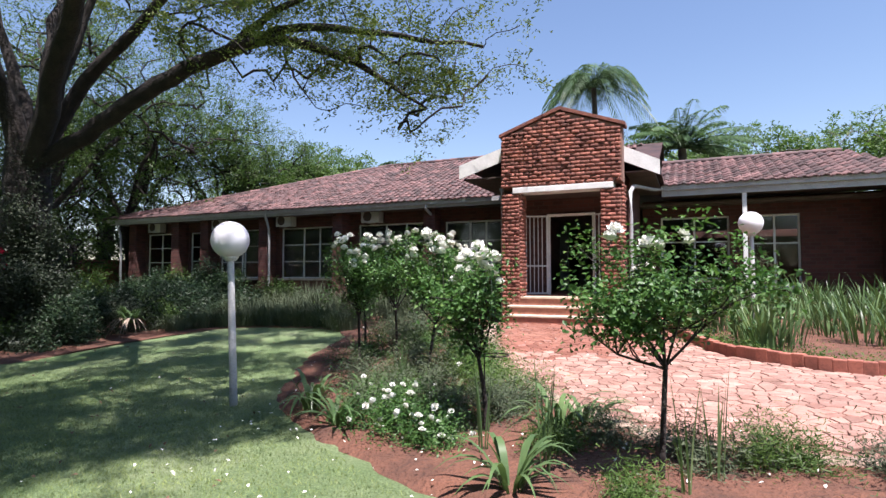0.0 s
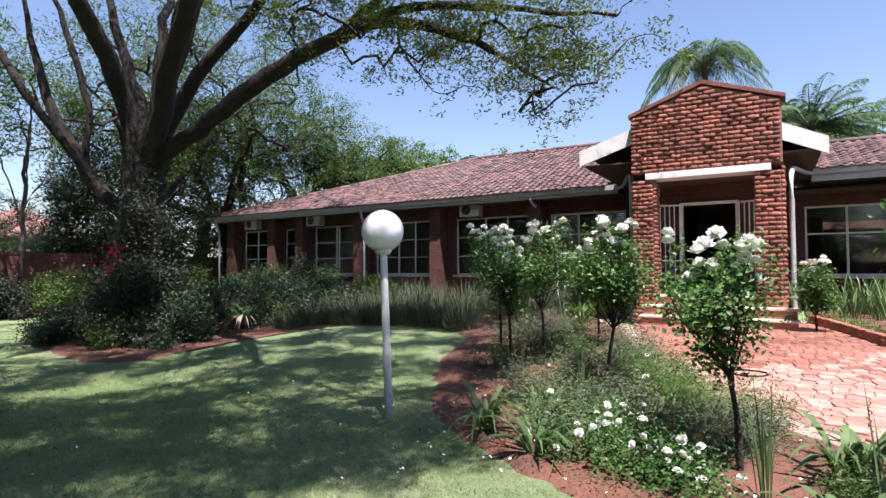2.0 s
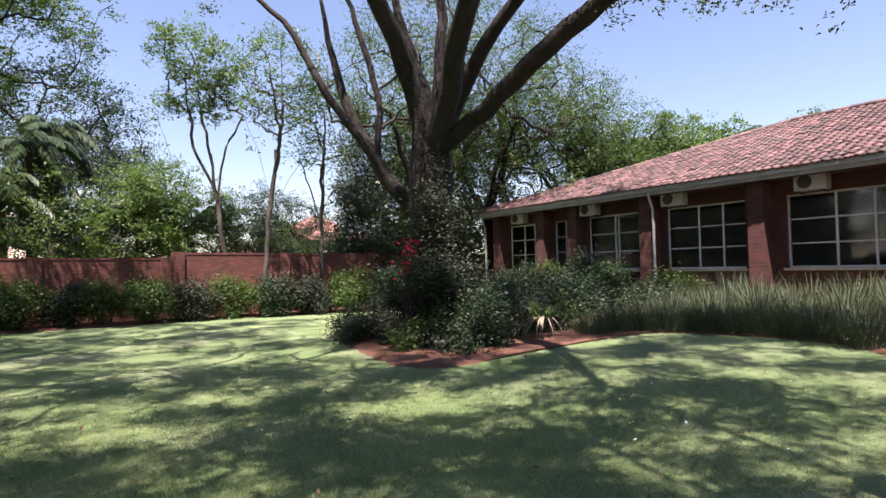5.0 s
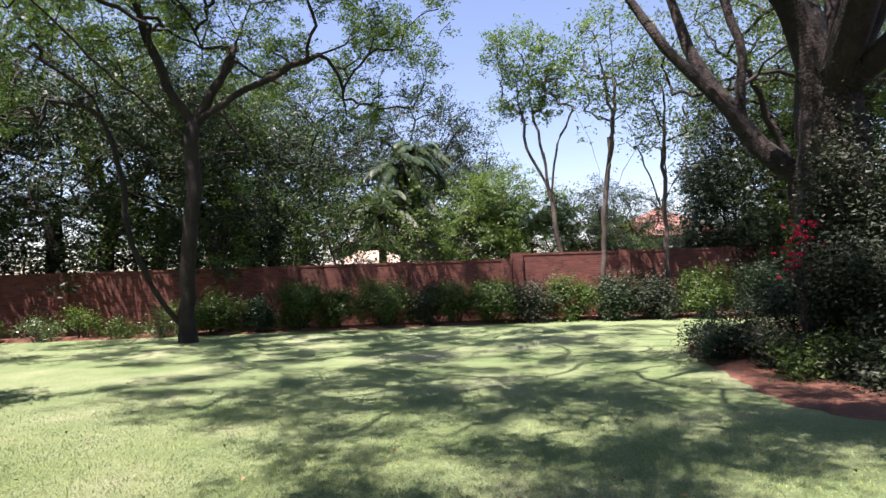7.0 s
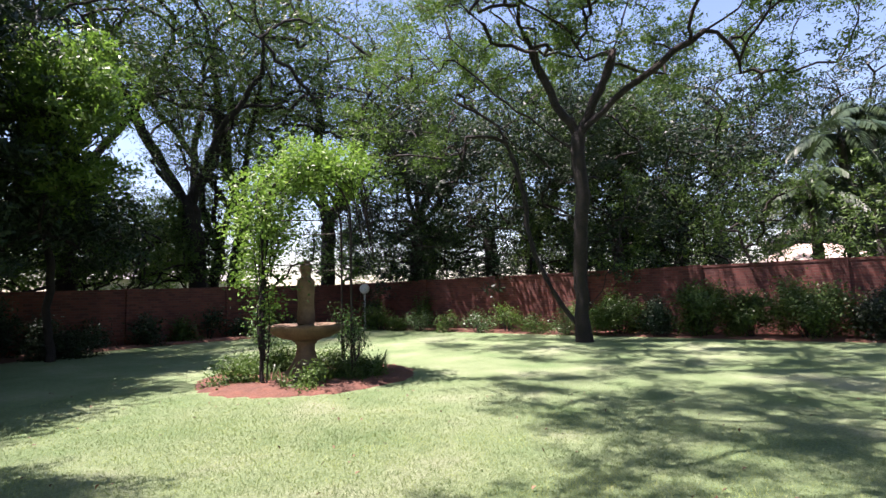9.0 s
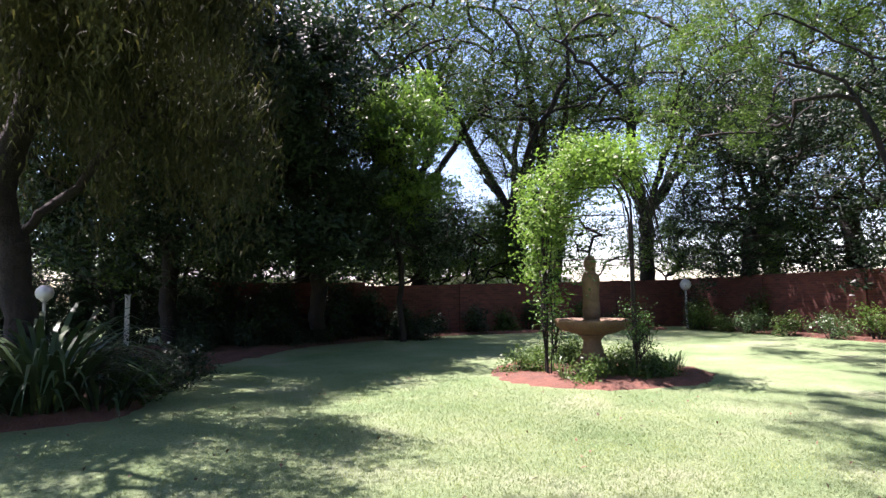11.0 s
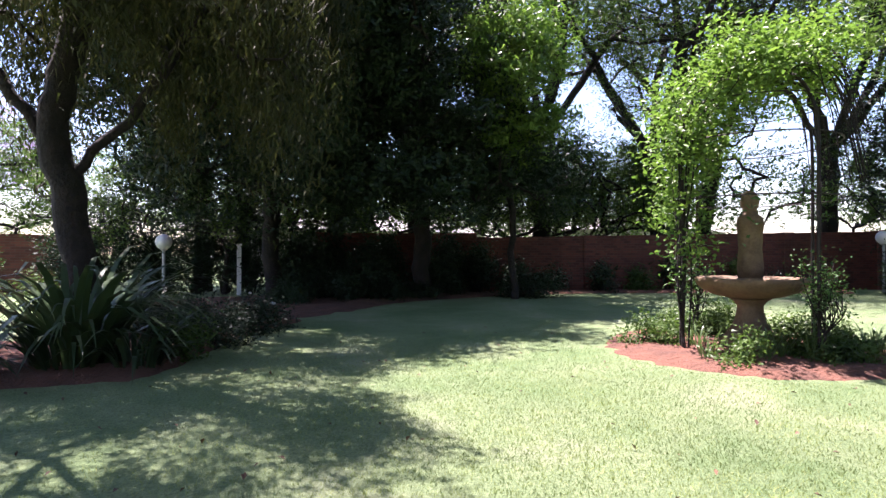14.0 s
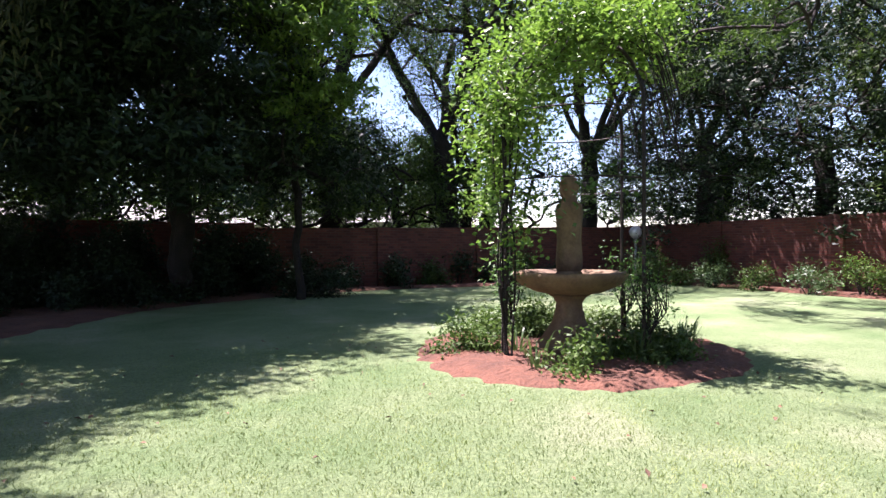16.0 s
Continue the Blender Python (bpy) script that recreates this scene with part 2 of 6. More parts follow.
# ---- building helpers ----
def part(name, bm, material, parent=None, label="", smooth=False):
    me = bpy.data.meshes.new(name)
    bm.to_mesh(me)
    bm.free()
    if smooth:
        me.polygons.foreach_set("use_smooth", [True] * len(me.polygons))
    me.materials.append(material)
    ob = new(name, me)
    ob.parent = parent
    return tagged(ob, label)


MANY = ("twig_work", "stem_cluster", "stalk_tuft", "branching", "bloom_cluster", "leaf_cluster", "frond_crown", "rib_cluster", "foliage", "crown")


def part_np(name, verts, faces, material, parent=None, label="", smooth=False):
    """One mesh object from an array of corners and one of faces that all have the same number of corners."""
    verts, faces = np.asarray(verts, dtype=np.float32), np.asarray(faces, dtype=np.int32)
    me = bpy.data.meshes.new(name)
    me.vertices.add(len(verts))
    me.vertices.foreach_set("co", verts.ravel())
    n, k = faces.shape
    me.loops.add(n * k)
    me.loops.foreach_set("vertex_index", faces.ravel())
    me.polygons.add(n)
    me.polygons.foreach_set("loop_start", np.arange(0, n * k, k, dtype=np.int32))
    if smooth:
        me.polygons.foreach_set("use_smooth", np.ones(n, dtype=bool))
    me.update(calc_edges=True)
    me.materials.append(material)
    ob = new(name, me)
    ob.parent = parent
    return tagged(ob, label, kind="stuff" if name in MANY else "")


def thing(name, m, label, category, group="", kind=""):
    ob = new(name)
    ob.empty_display_size = 0.2
    ob.matrix_basis = m
    return tagged(ob, label, category, group, kind)


def box(bm, x0, y0, z0, x1, y1, z1, bevel=0.0):
    r = bmesh.ops.create_cube(bm, size=1, matrix=Matrix.Translation(((x0 + x1) / 2, (y0 + y1) / 2, (z0 + z1) / 2)) @ Matrix.Diagonal((abs(x1 - x0), abs(y1 - y0), abs(z1 - z0), 1)))
    if bevel:
        es = list({e for v in r["verts"] for e in v.link_edges})
        bmesh.ops.bevel(bm, geom=es, offset=bevel, segments=2, affect="EDGES", profile=0.6)
    return bm


def boxes(*dims, bevel=0.0):
    bm = bmesh.new()
    for d in dims:
        box(bm, *d, bevel=bevel)
    return bm


def prism(pts, y0, y1):
    """A flat outline in x and z, given depth along y."""
    bm = bmesh.new()
    a = [bm.verts.new((x, y0, z)) for x, z in pts]
    b = [bm.verts.new((x, y1, z)) for x, z in pts]
    bm.faces.new(a), bm.faces.new(b[::-1])
    for i in range(len(pts)):
        j = (i + 1) % len(pts)
        bm.faces.new((a[i], b[i], b[j], a[j]))
    bmesh.ops.recalc_face_normals(bm, faces=bm.faces)
    return bm


def lathe(profile, steps=32, wobble=0.0):
    bm = bmesh.new()
    rings = []
    for r, z in profile:
        ring = []
        for i in range(steps):
            a = 2 * math.pi * i / steps
            rr = r * (1 + wobble * math.sin(9 * a) * 0.5)
            ring.append(bm.verts.new((rr * math.cos(a), rr * math.sin(a), z)))
        rings.append(ring)
    for p, q in zip(rings, rings[1:]):
        for i in range(steps):
            j = (i + 1) % steps
            bm.faces.new((p[i], p[j], q[j], q[i]))
    bm.faces.new(rings[0][::-1]), bm.faces.new(rings[-1])
    return bm


def tube_arrays(paths, sides=6):
    """Corners and quads of tapered tubes. paths: list of (points, radii)."""
    vs, fs, base = [], [], 0
    ang = np.linspace(0, 2 * np.pi, sides, endpoint=False)
    for pts, rad in paths:
        pts, rad = np.asarray(pts, float), np.asarray(rad, float)
        tan = np.gradient(pts, axis=0)
        tan /= np.linalg.norm(tan, axis=1)[:, None] + 1e-9
        ref = np.where(np.abs(tan[:, 2:3]) > 0.9, np.array([[1.0, 0, 0]]), np.array([[0, 0, 1.0]]))
        s = np.cross(tan, ref)
        s /= np.linalg.norm(s, axis=1)[:, None] + 1e-9
        t = np.cross(tan, s)
        ring = pts[:, None] + rad[:, None, None] * (np.cos(ang)[None, :, None] * s[:, None] + np.sin(ang)[None, :, None] * t[:, None])
        vs.append(ring.reshape(-1, 3))
        n = len(pts)
        i = np.arange(n - 1)[:, None] * sides
        k = np.arange(sides)[None]
        kn = (k + 1) % sides
        f = np.stack([i + k, i + kn, i + sides + kn, i + sides + k], axis=-1).reshape(-1, 4) + base
        fs.append(f)
        base += n * sides
    return np.concatenate(vs), np.concatenate(fs)


def leaves_arrays(rng, centres, length, width, up=0.3, droop=0.0, fold=0.25, simple=False, face=None):
    """A folded four-cornered blade (or, when simple, a three-cornered one) at each centre, turned at random but leaning towards face."""
    n = len(centres)
    d = rng.normal(size=(n, 3))
    d[:, 2] = d[:, 2] * 0.6 - droop
    d /= np.linalg.norm(d, axis=1)[:, None]
    nrm = rng.normal(size=(n, 3)) * 0.8
    nrm[:, 2] += up + 0.6
    if face is not None:
        nrm += 1.1 * face / (np.linalg.norm(face, axis=1)[:, None] + 1e-6)
    s = np.cross(d, nrm)
    s /= np.linalg.norm(s, axis=1)[:, None] + 1e-9
    nn = np.cross(s, d)
    L = length * rng.uniform(0.6, 1.25, (n, 1))
    W = width * rng.uniform(0.7, 1.2, (n, 1))
    a = centres - d * L * 0.5
    c = centres + d * L * 0.5 - nn * L * 0.08
    if simple:
        v = np.stack([a + s * W * 0.5, c, a - s * W * 0.5], axis=1).reshape(-1, 3)
        return v, np.arange(3 * n).reshape(-1, 3)
    m = centres - d * L * 0.05
    b = m + s * W * 0.5 + nn * W * fold
    e = m - s * W * 0.5 + nn * W * fold
    v = np.stack([a, b, c, e], axis=1).reshape(-1, 3)
    i = np.arange(n)[:, None] * 4
    f = np.concatenate([i + np.array([[0, 1, 2]]), i + np.array([[0, 2, 3]])], axis=1).reshape(-1, 3)
    return v, f


def smooth_curve(pts, n):
    """n points on a smooth line through pts, evenly spread."""
    p = np.asarray(pts, float)
    q = np.vstack([2 * p[0] - p[1], p, 2 * p[-1] - p[-2]])
    out = []
    for i in range(1, len(q) - 2):
        t = np.linspace(0, 1, 24, endpoint=False)[:, None]
        a, b, c, d = q[i - 1], q[i], q[i + 1], q[i + 2]
        out.append(0.5 * (2 * b + (c - a) * t + (2 * a - 5 * b + 4 * c - d) * t**2 + (3 * b - a - 3 * c + d) * t**3))
    out = np.vstack(out + [p[-1:]])
    s = np.concatenate([[0], np.cumsum(np.linalg.norm(np.diff(out, axis=0), axis=1))])
    x = np.linspace(0, s[-1], n)
    return np.stack([np.interp(x, s, out[:, k]) for k in range(p.shape[1])], axis=1)


# ---- ground ----
LEVELS = np.array([(-2.4, 6.2, -.13), (0, 0, -.05), (0, 4, -.1), (-4, 3, -.15), (-8, 10, -.24), (-10, 6, -.2), (-5.3, 12.6, .14), (-3, 13, .15), (2.4, 12.0, .26),
                   (4.5, 9, .14), (6, 5, .02), (-7.3, -.1, -.14), (-9.4, -2.5, -.1), (-13, -.5, -.08), (-13.7, 7.4, -.18), (-24, 4, 0), (-21, 14, 0), (-20, -6, 0),
                   (-12, -10, 0), (-7.6, -3.3, -.06), (-18, 16, -.05), (8, 14, .3), (-10, 17, .1)])


def gz(x, y):
    x, y = np.asarray(x, float), np.asarray(y, float)
    d2 = (x[..., None] - LEVELS[:, 0]) ** 2 + (y[..., None] - LEVELS[:, 1]) ** 2
    w = np.exp(-d2 / (2 * 2.6**2)) + 1e-5 / (1 + d2)
    return (w * LEVELS[:, 2]).sum(-1) / w.sum(-1)


def at(x, y, rz=0.0, dz=0.0, scale=1.0):
    return pose(x, y, float(gz(x, y)) + dz, 0, 0, rz) @ Matrix.Scale(scale, 4)


gx = np.concatenate([[-2500, -900, -300, -120, -60], np.arange(-40, 20.1, 0.4), [35, 60, 120, 300, 900, 2500]])
gy = np.concatenate([[-2500, -900, -300, -120, -50], np.arange(-26, 34.1, 0.4), [60, 120, 300, 900, 2500]])
X, Y = np.meshgrid(gx, gy)
Z = gz(X, Y)
idx = np.arange(X.size).reshape(X.shape)
quads = np.stack([idx[:-1, :-1], idx[:-1, 1:], idx[1:, 1:], idx[1:, :-1]], axis=-1).reshape(-1, 4)
ground = part_np("ground", np.stack([X, Y, Z], -1).reshape(-1, 3), quads, M_LAWN, None, "", True)
tagged(ground, "sunlit short-mown green lawn with paler patches", "lawn", kind="structure")


def strip(name, a, b, n, cols, material, lift, rise, label, category, lumpy=0.0):
    """A sheet between two edge lines, laid over the ground with a rounded rise."""
    A, B = smooth_curve(a, n), smooth_curve(b, n)
    t = np.linspace(0, 1, cols)
    P = A[:, None] * (1 - t)[None, :, None] + B[:, None] * t[None, :, None]
    z = gz(P[..., 0], P[..., 1]) + lift + rise * np.minimum(1, np.minimum(t, 1 - t) * cols * 0.35)[None] ** 0.7
    if lumpy:
        rng = np.random.default_rng(5)
        z = z + rng.normal(size=z.shape) * lumpy
        P[1:-1, 0] += rng.normal(size=P[1:-1, 0].shape) * lumpy
        P[1:-1, -1] += rng.normal(size=P[1:-1, -1].shape) * lumpy
    z[:, 0] -= 0.05
    z[:, -1] -= 0.05
    z[0] -= 0.05
    z[-1] -= 0.05
    i = np.arange(n * cols).reshape(n, cols)
    q = np.stack([i[:-1, :-1], i[:-1, 1:], i[1:, 1:], i[1:, :-1]], axis=-1).reshape(-1, 4)
    ob = part_np(name, np.concatenate([P, z[..., None]], -1).reshape(-1, 3), q[:, ::-1], material, None, "", True)
    return tagged(ob, label, category, kind="structure")


H = pose(1.455, 12.673, 0, 0, 0.63, -24.28)


def hp(u, v):
    p = H @ Vector((u, v, 0))
    return p.x, p.y


ROSE_L = [(-2.3, 12.2), (-2.15, 10.9), (-2.35, 9.4), (-2.28, 8.0), (-2.1, 6.6), (-1.7, 5.7), (-0.86, 4.5), (-0.34, 3.8), (0.5, 3.1), (1.8, 2.5), (3.5, 2.0)]
DRIVE_L = [(0.95, 12.3), (0.75, 10.8), (0.65, 9.4), (0.62, 8.0), (1.0, 6.2), (1.4, 5.0), (1.8, 4.3), (2.5, 3.85), (4, 3.3), (7, 2.4), (12, 1.2)]
KERB = [(4.55, 12.2), (4.3, 10.5), (4.05, 9.0), (4.0, 7.9), (4.4, 7.05), (5.0, 6.4), (6.0, 5.8), (8.0, 5.1), (12, 4.2)]
strip("rose_bed_soil", ROSE_L, [(x + 0.35, y + 0.3) for x, y in DRIVE_L[:10]], 70, 16, M_SOIL, 0.015, 0.05, "red-brown bare garden soil with scattered petals", "flower bed", 0.012)
HOUSE_BED = [(-14.5, 15.2), (-12.6, 12.2), (-10.7, 10.8), (-8.95, 9.6), (-7.95, 9.5), (-7.35, 10.45), (-7.0, 11.9), (-6.6, 13.1), (-5.4, 13.6), (-3.9, 13.3), (-2.7, 12.5), (-2.2, 11.4)]
strip("house_bed_soil", HOUSE_BED, [hp(-17, 4.3), hp(-12, 4.3), hp(-8, 4.3), hp(-4, 4.3), hp(-0.2, 3.0), hp(-0.2, 0.6)], 80, 26, M_SOIL, 0.008, 0.02, "red garden soil under shrubs beside the house", "flower bed", 0.006)
strip("hedge_bed_soil", [(-26.5, -6.4), (-23.6, 0.5), (-22.2, 4.6), (-21.0, 8.6), (-19.8, 12.6), (-18.6, 16.5), (-15.5, 19.5)], [(-28, -6.6), (-25.3, 0.0), (-23.9, 5.0), (-22.6, 9.5), (-21.3, 13.9), (-19.8, 19), (-18.0, 23)], 70, 10, M_SOIL, 0.015, 0.05, "red soil strip along the boundary wall", "flower bed", 0.012)
strip("back_bed_soil", [(-25.0, -6.0), (-20.5, -8.2), (-16.5, -9.4), (-12.0, -8.6), (-9.5, -6.7), (-8.2, -6.0)], [(-26.5, -7.6), (-20.5, -9.6), (-14.6, -10.9), (-10, -11.8), (-6.5, -12), (-5, -11)], 60, 10, M_SOIL, 0.015, 0.05, "dark red soil strip below the back wall", "flower bed", 0.012)
strip("corner_bed_soil", [(-0.5, -3.6), (-3.0, -2.5), (-5.2, -1.8), (-6.4, -1.9), (-6.9, -3.1), (-7.6, -4.6), (-8.6, -6.0)], [(0, -5.5), (-2.5, -5.3), (-4.5, -5.2), (-5.2, -5.6), (-5.6, -6.2), (-6, -7), (-7, -8.5)], 50, 12, M_SOIL, 0.015, 0.08, "red soil bed with strappy plants", "flower bed", 0.012)
strip("kerb_bed_soil", KERB, [hp(3.0, 4.0), hp(4, 4.0), hp(5, 4.0), hp(6, 4.0), hp(7, 4), hp(9, 4), hp(12, 3)], 50, 12, M_SOIL, 0.05, 0.06, "planted soil bed behind a low kerb", "flower bed", 0.01)
strip("drive_base", DRIVE_L, KERB, 60, 12, M_JOINT, 0.065, 0.0, "sandy mortar joints between paving stones", "driveway")

# ---- boundary walls ----
def garden_wall(name, p0, p1, top0, top1, label, pier_every=3.4, thick=0.24):
    """A brick wall from p0 to p1 with piers and a coping course, x along it."""
    d = Vector((p1[0] - p0[0], p1[1] - p0[1], 0))
    L = d.length
    w = tagged(part("boundary_wall", prism([(0, -0.4), (L, -0.4), (L, top1 - 0.07), (0, top0 - 0.07)], -thick / 2, thick / 2), M_WALLBRICK), label, "wall", kind="structure")
    w.matrix_basis = pose(p0[0], p0[1], 0, 0, 0, math.degrees(math.atan2(d.y, d.x)))
    part("coping", prism([(0, top0 - 0.068), (L, top1 - 0.068), (L, top1), (0, top0)], -thick / 2 - 0.015, thick / 2 + 0.015), M_WALLBRICK, w)
    k = max(1, int(L / pier_every))
    for i in range(k + 1):
        x = 0.2 + (L - 0.4) * i / k
        z = top0 + (top1 - top0) * x / L
        part("pier", boxes((x - 0.18, -thick / 2 - 0.08, -0.4, x + 0.18, thick / 2 + 0.08, z + 0.02), bevel=0.01), M_WALLBRICK, w)
    return w


garden_wall("w", (-28.3, -7.2), (-21.25, 13.9), 2.02, 2.1, "weathered red brick boundary wall behind clipped shrubs")
garden_wall("w", (-21.25, 13.9), (-15.6, 28.5), 2.28, 2.3, "weathered red brick boundary wall beside neighbouring roofs")
garden_wall("w", (-28.3, -7.2), (-14.6, -11.2), 2.0, 1.72, "shaded dark red brick back wall")
garden_wall("w", (-14.6, -11.2), (-9.8, -12.6), 1.85, 1.85, "shaded dark red brick back wall, slightly higher bay")
garden_wall("w", (-3.6, -15.2), (14, -13.0), 1.75, 1.9, "sunlit red brick wall at the road side")

# ---- house ----
house = thing("house", H, "single-storey red brick house with pink clay tiles and a gabled portico", "house")
WALL_V, GUT_V, GUT_Z, FLOOR = 4.42, 3.62, 3.66, 0.85
WINDOWS = [(-17.9, -15.9, 1.25, 3.1), (-15.3, -14.2, 1.3, 3.1), (-13.6, -11.35, 1.2, 3.12), (-10.45, -8.0, 1.2, 3.12), (-6.95, -4.3, 1.2, 3.12), (-3.55, -1.25, 1.2, 3.1)]


def holed_wall(u0, u1, z0, z1, v, holes, thick=0.24):
    """Wall pieces round the openings, butted end to end."""
    edges = sorted({u0, u1, *[h for a, b, *_ in holes for h in (a, b)]})
    for a, b in zip(edges, edges[1:]):
        hole = [h for h in holes if h[0] <= a + 1e-6 and h[1] >= b - 1e-6]
        if hole:
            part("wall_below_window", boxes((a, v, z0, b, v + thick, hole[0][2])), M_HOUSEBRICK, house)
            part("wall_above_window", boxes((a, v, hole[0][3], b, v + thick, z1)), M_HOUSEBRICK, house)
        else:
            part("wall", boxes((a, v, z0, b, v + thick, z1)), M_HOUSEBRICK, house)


holed_wall(-18.6, -0.1, -0.4, 3.95, WALL_V, WINDOWS)
part("wall", boxes((-18.6, WALL_V + 0.24, -0.4, -18.36, 16, 3.6)), M_HOUSEBRICK, house)
part("wall", boxes((-18.6, 16, -0.4, 8.6, 16.24, 3.6)), M_HOUSEBRICK, house)
part("ceiling", boxes((-18.3, WALL_V + 0.25, 3.3, 8.3, 15.9, 3.38)), M_ROOM_SHADE, house)
part("floor", boxes((-18.3, WALL_V + 0.25, 0.7, 8.3, 15.9, 0.8)), M_ROOM_SHADE, house)
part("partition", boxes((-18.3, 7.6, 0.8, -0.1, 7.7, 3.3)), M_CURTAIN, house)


def window(u0, u1, z0, z1, v, grid, sub=None):
    """A white steel casement with its bars and panes."""
    w = new("window")
    w.parent = house
    w.matrix_basis = pose(u0, v + 0.1, z0)
    W, T = u1 - u0, z1 - z0
    bm = boxes((0, 0, 0, 0.05, 0.05, T), (W - 0.05, 0, 0, W, 0.05, T), (0.05, 0, T - 0.05, W - 0.05, 0.05, T), (0.05, 0, 0, W - 0.05, 0.05, 0.05))
    part("frame", bm, M_FRAME, w)
    cols, rows = grid
    for c in cols:
        part("mullion", boxes((c * W - 0.025, -0.006, 0.05, c * W + 0.025, 0.046, T - 0.05)), M_FRAME, w)
    xs, zs = [0.0, *cols, 1.0], [0.0, *rows, 1.0]
    for a, b in zip(xs, xs[1:]):
        for r in rows:
            part("glazing_bar", boxes((a * W + 0.03, 0.004, r * T - 0.018, b * W - 0.03, 0.04, r * T + 0.018)), M_FRAME, w)
        for r0, r1 in zip(zs, zs[1:]):
            p = part("pane", boxes((a * W + 0.02, 0.018, r0 * T + 0.02, b * W - 0.02, 0.024, r1 * T - 0.02)), M_GLASS, w)
            p.visible_shadow = False
    part("sill", boxes((-0.06, -0.2, -0.07, W + 0.06, 0.05, -0.002)), M_CREAM, w)
    return w


for i, (a, b, c, d) in enumerate(WINDOWS):
    window(a, b, c, d, WALL_V, ([0.5] if b - a < 1.5 else [0.5, 0.56] if i == 2 else [0.38, 0.62] if i == 5 else [0.42, 0.72], [0.33, 0.66] if i < 5 else [0.66]))
for u in (-18.2, -15.6, -13.95, -10.9, -7.5, -3.9):
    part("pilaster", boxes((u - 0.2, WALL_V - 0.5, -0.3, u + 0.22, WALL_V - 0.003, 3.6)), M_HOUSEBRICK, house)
part("fascia_board", boxes((-19.4, GUT_V + 0.08, GUT_Z - 0.16, -1.3, GUT_V + 0.11, GUT_Z + 0.02)), M_GUTTER, house)
part("soffit", boxes((-19.3, GUT_V + 0.12, GUT_Z - 0.15, -1.3, WALL_V, GUT_Z - 0.12)), M_FASCIA, house)


def gutter(u0, u1):
    bm = bmesh.new()
    prof = [(0, 0.07), (0, -0.06), (0.09, -0.06), (0.09, 0.05), (0.08, 0.05), (0.08, -0.045), (0.012, -0.045), (0.012, 0.07)]
    ends = [[bm.verts.new((u, GUT_V + y, GUT_Z + z)) for y, z in prof] for u in (u0, u1)]
    for i in range(8):
        j = (i + 1) % 8
        bm.faces.new((ends[0][i], ends[0][j], ends[1][j], ends[1][i]))
    bmesh.ops.recalc_face_normals(bm, faces=bm.faces)
    return part("gutter", bm, M_GUTTER, house)


gutter(-19.5, -1.3)
gutter(3.2, 8.9)


def downpipe(pts, r=0.045):
    v, f = tube_arrays([(smooth_curve(pts, 14), [r] * 14)], 8)
    return part_np("downpipe", v, f, M_GUTTER, house, "", True)


for u in (-18.9, -10.58, -3.88):
    downpipe([(u, GUT_V + 0.05, GUT_Z - 0.05), (u, GUT_V + 0.06, GUT_Z - 0.25), (u + 0.05, GUT_V + 0.2, GUT_Z - 0.5), (u + 0.05, GUT_V + 0.25, 2.0), (u + 0.05, GUT_V + 0.25, -0.2)] if u != -3.88 else [(u, GUT_V + 0.05, GUT_Z - 0.05), (u, GUT_V + 0.06, GUT_Z - 0.2), (u + 0.1, WALL_V - 0.3, GUT_Z - 0.45)])
downpipe([(3.2, 3.5, 3.62), (3.05, 2.6, 3.5), (2.74, 0.5, 3.3), (2.72, 0.3, 3.1), (2.72, 0.3, 1.5), (2.72, 0.3, 0.2)])
downpipe([(-1.3, 3.6, 3.62), (-0.9, 2.6, 3.52), (-0.3, 0.5, 3.42), (-0.22, 0.4, 3.2), (-0.22, 0.4, 0.3)])

# portico: two pillars, brick gable and lintel
core = bmesh.new()
for a, b in ((-0.10, 0.33), (2.15, 2.59)):
    box(core, a, 0.03, 0.0, b, 0.47, 3.22)
part("pillar_core", core, M_MORTAR, house)
part("gable_core", prism([(-0.10, 3.36), (2.59, 3.36), (2.59, 4.55), (1.25, 5.03), (-0.10, 4.55)], 0.03, 0.40), M_MORTAR, house)
part("lintel", boxes((0.16, -0.03, 3.222, 2.4, 0.42, 3.355), bevel=0.012), M_WHITE, house, "chalky white concrete lintel")
part("gable_coping", prism([(-0.17, 4.56), (1.25, 5.06), (2.66, 4.56), (2.66, 4.63), (1.25, 5.14), (-0.17, 4.63)], -0.02, 0.43), M_BRICK, house)
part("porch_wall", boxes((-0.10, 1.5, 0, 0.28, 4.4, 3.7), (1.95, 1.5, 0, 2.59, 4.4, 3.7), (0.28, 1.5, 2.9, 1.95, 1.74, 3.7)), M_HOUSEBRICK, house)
part("porch_ceiling", boxes((-0.1, 0.48, 3.25, 2.59, 1.48, 3.3)), M_FASCIA, house)
part("hall", boxes((0.28, 7.5, 0.8, 1.95, 7.6, 2.9), (0.2, 1.75, 2.92, 2.0, 7.6, 3.0)), M_ROOM_SHADE, house)
part("porch_floor", boxes((-0.10, 0.0, 0.25, 2.59, 4.4, FLOOR)), M_STEP, house)
for k in range(2):
    z = FLOOR - 0.185 * (k + 1)
    part("step", boxes((0.15, -0.33 * (k + 1), 0.1, 2.75, -0.33 * k - 0.002, z - 0.04)), M_STEP, house)
    part("step_edge", boxes((0.12, -0.33 * (k + 1) - 0.03, z - 0.04, 2.78, -0.33 * k - 0.002, z), bevel=0.008), M_CREAM, house, "pale worn concrete step edge")
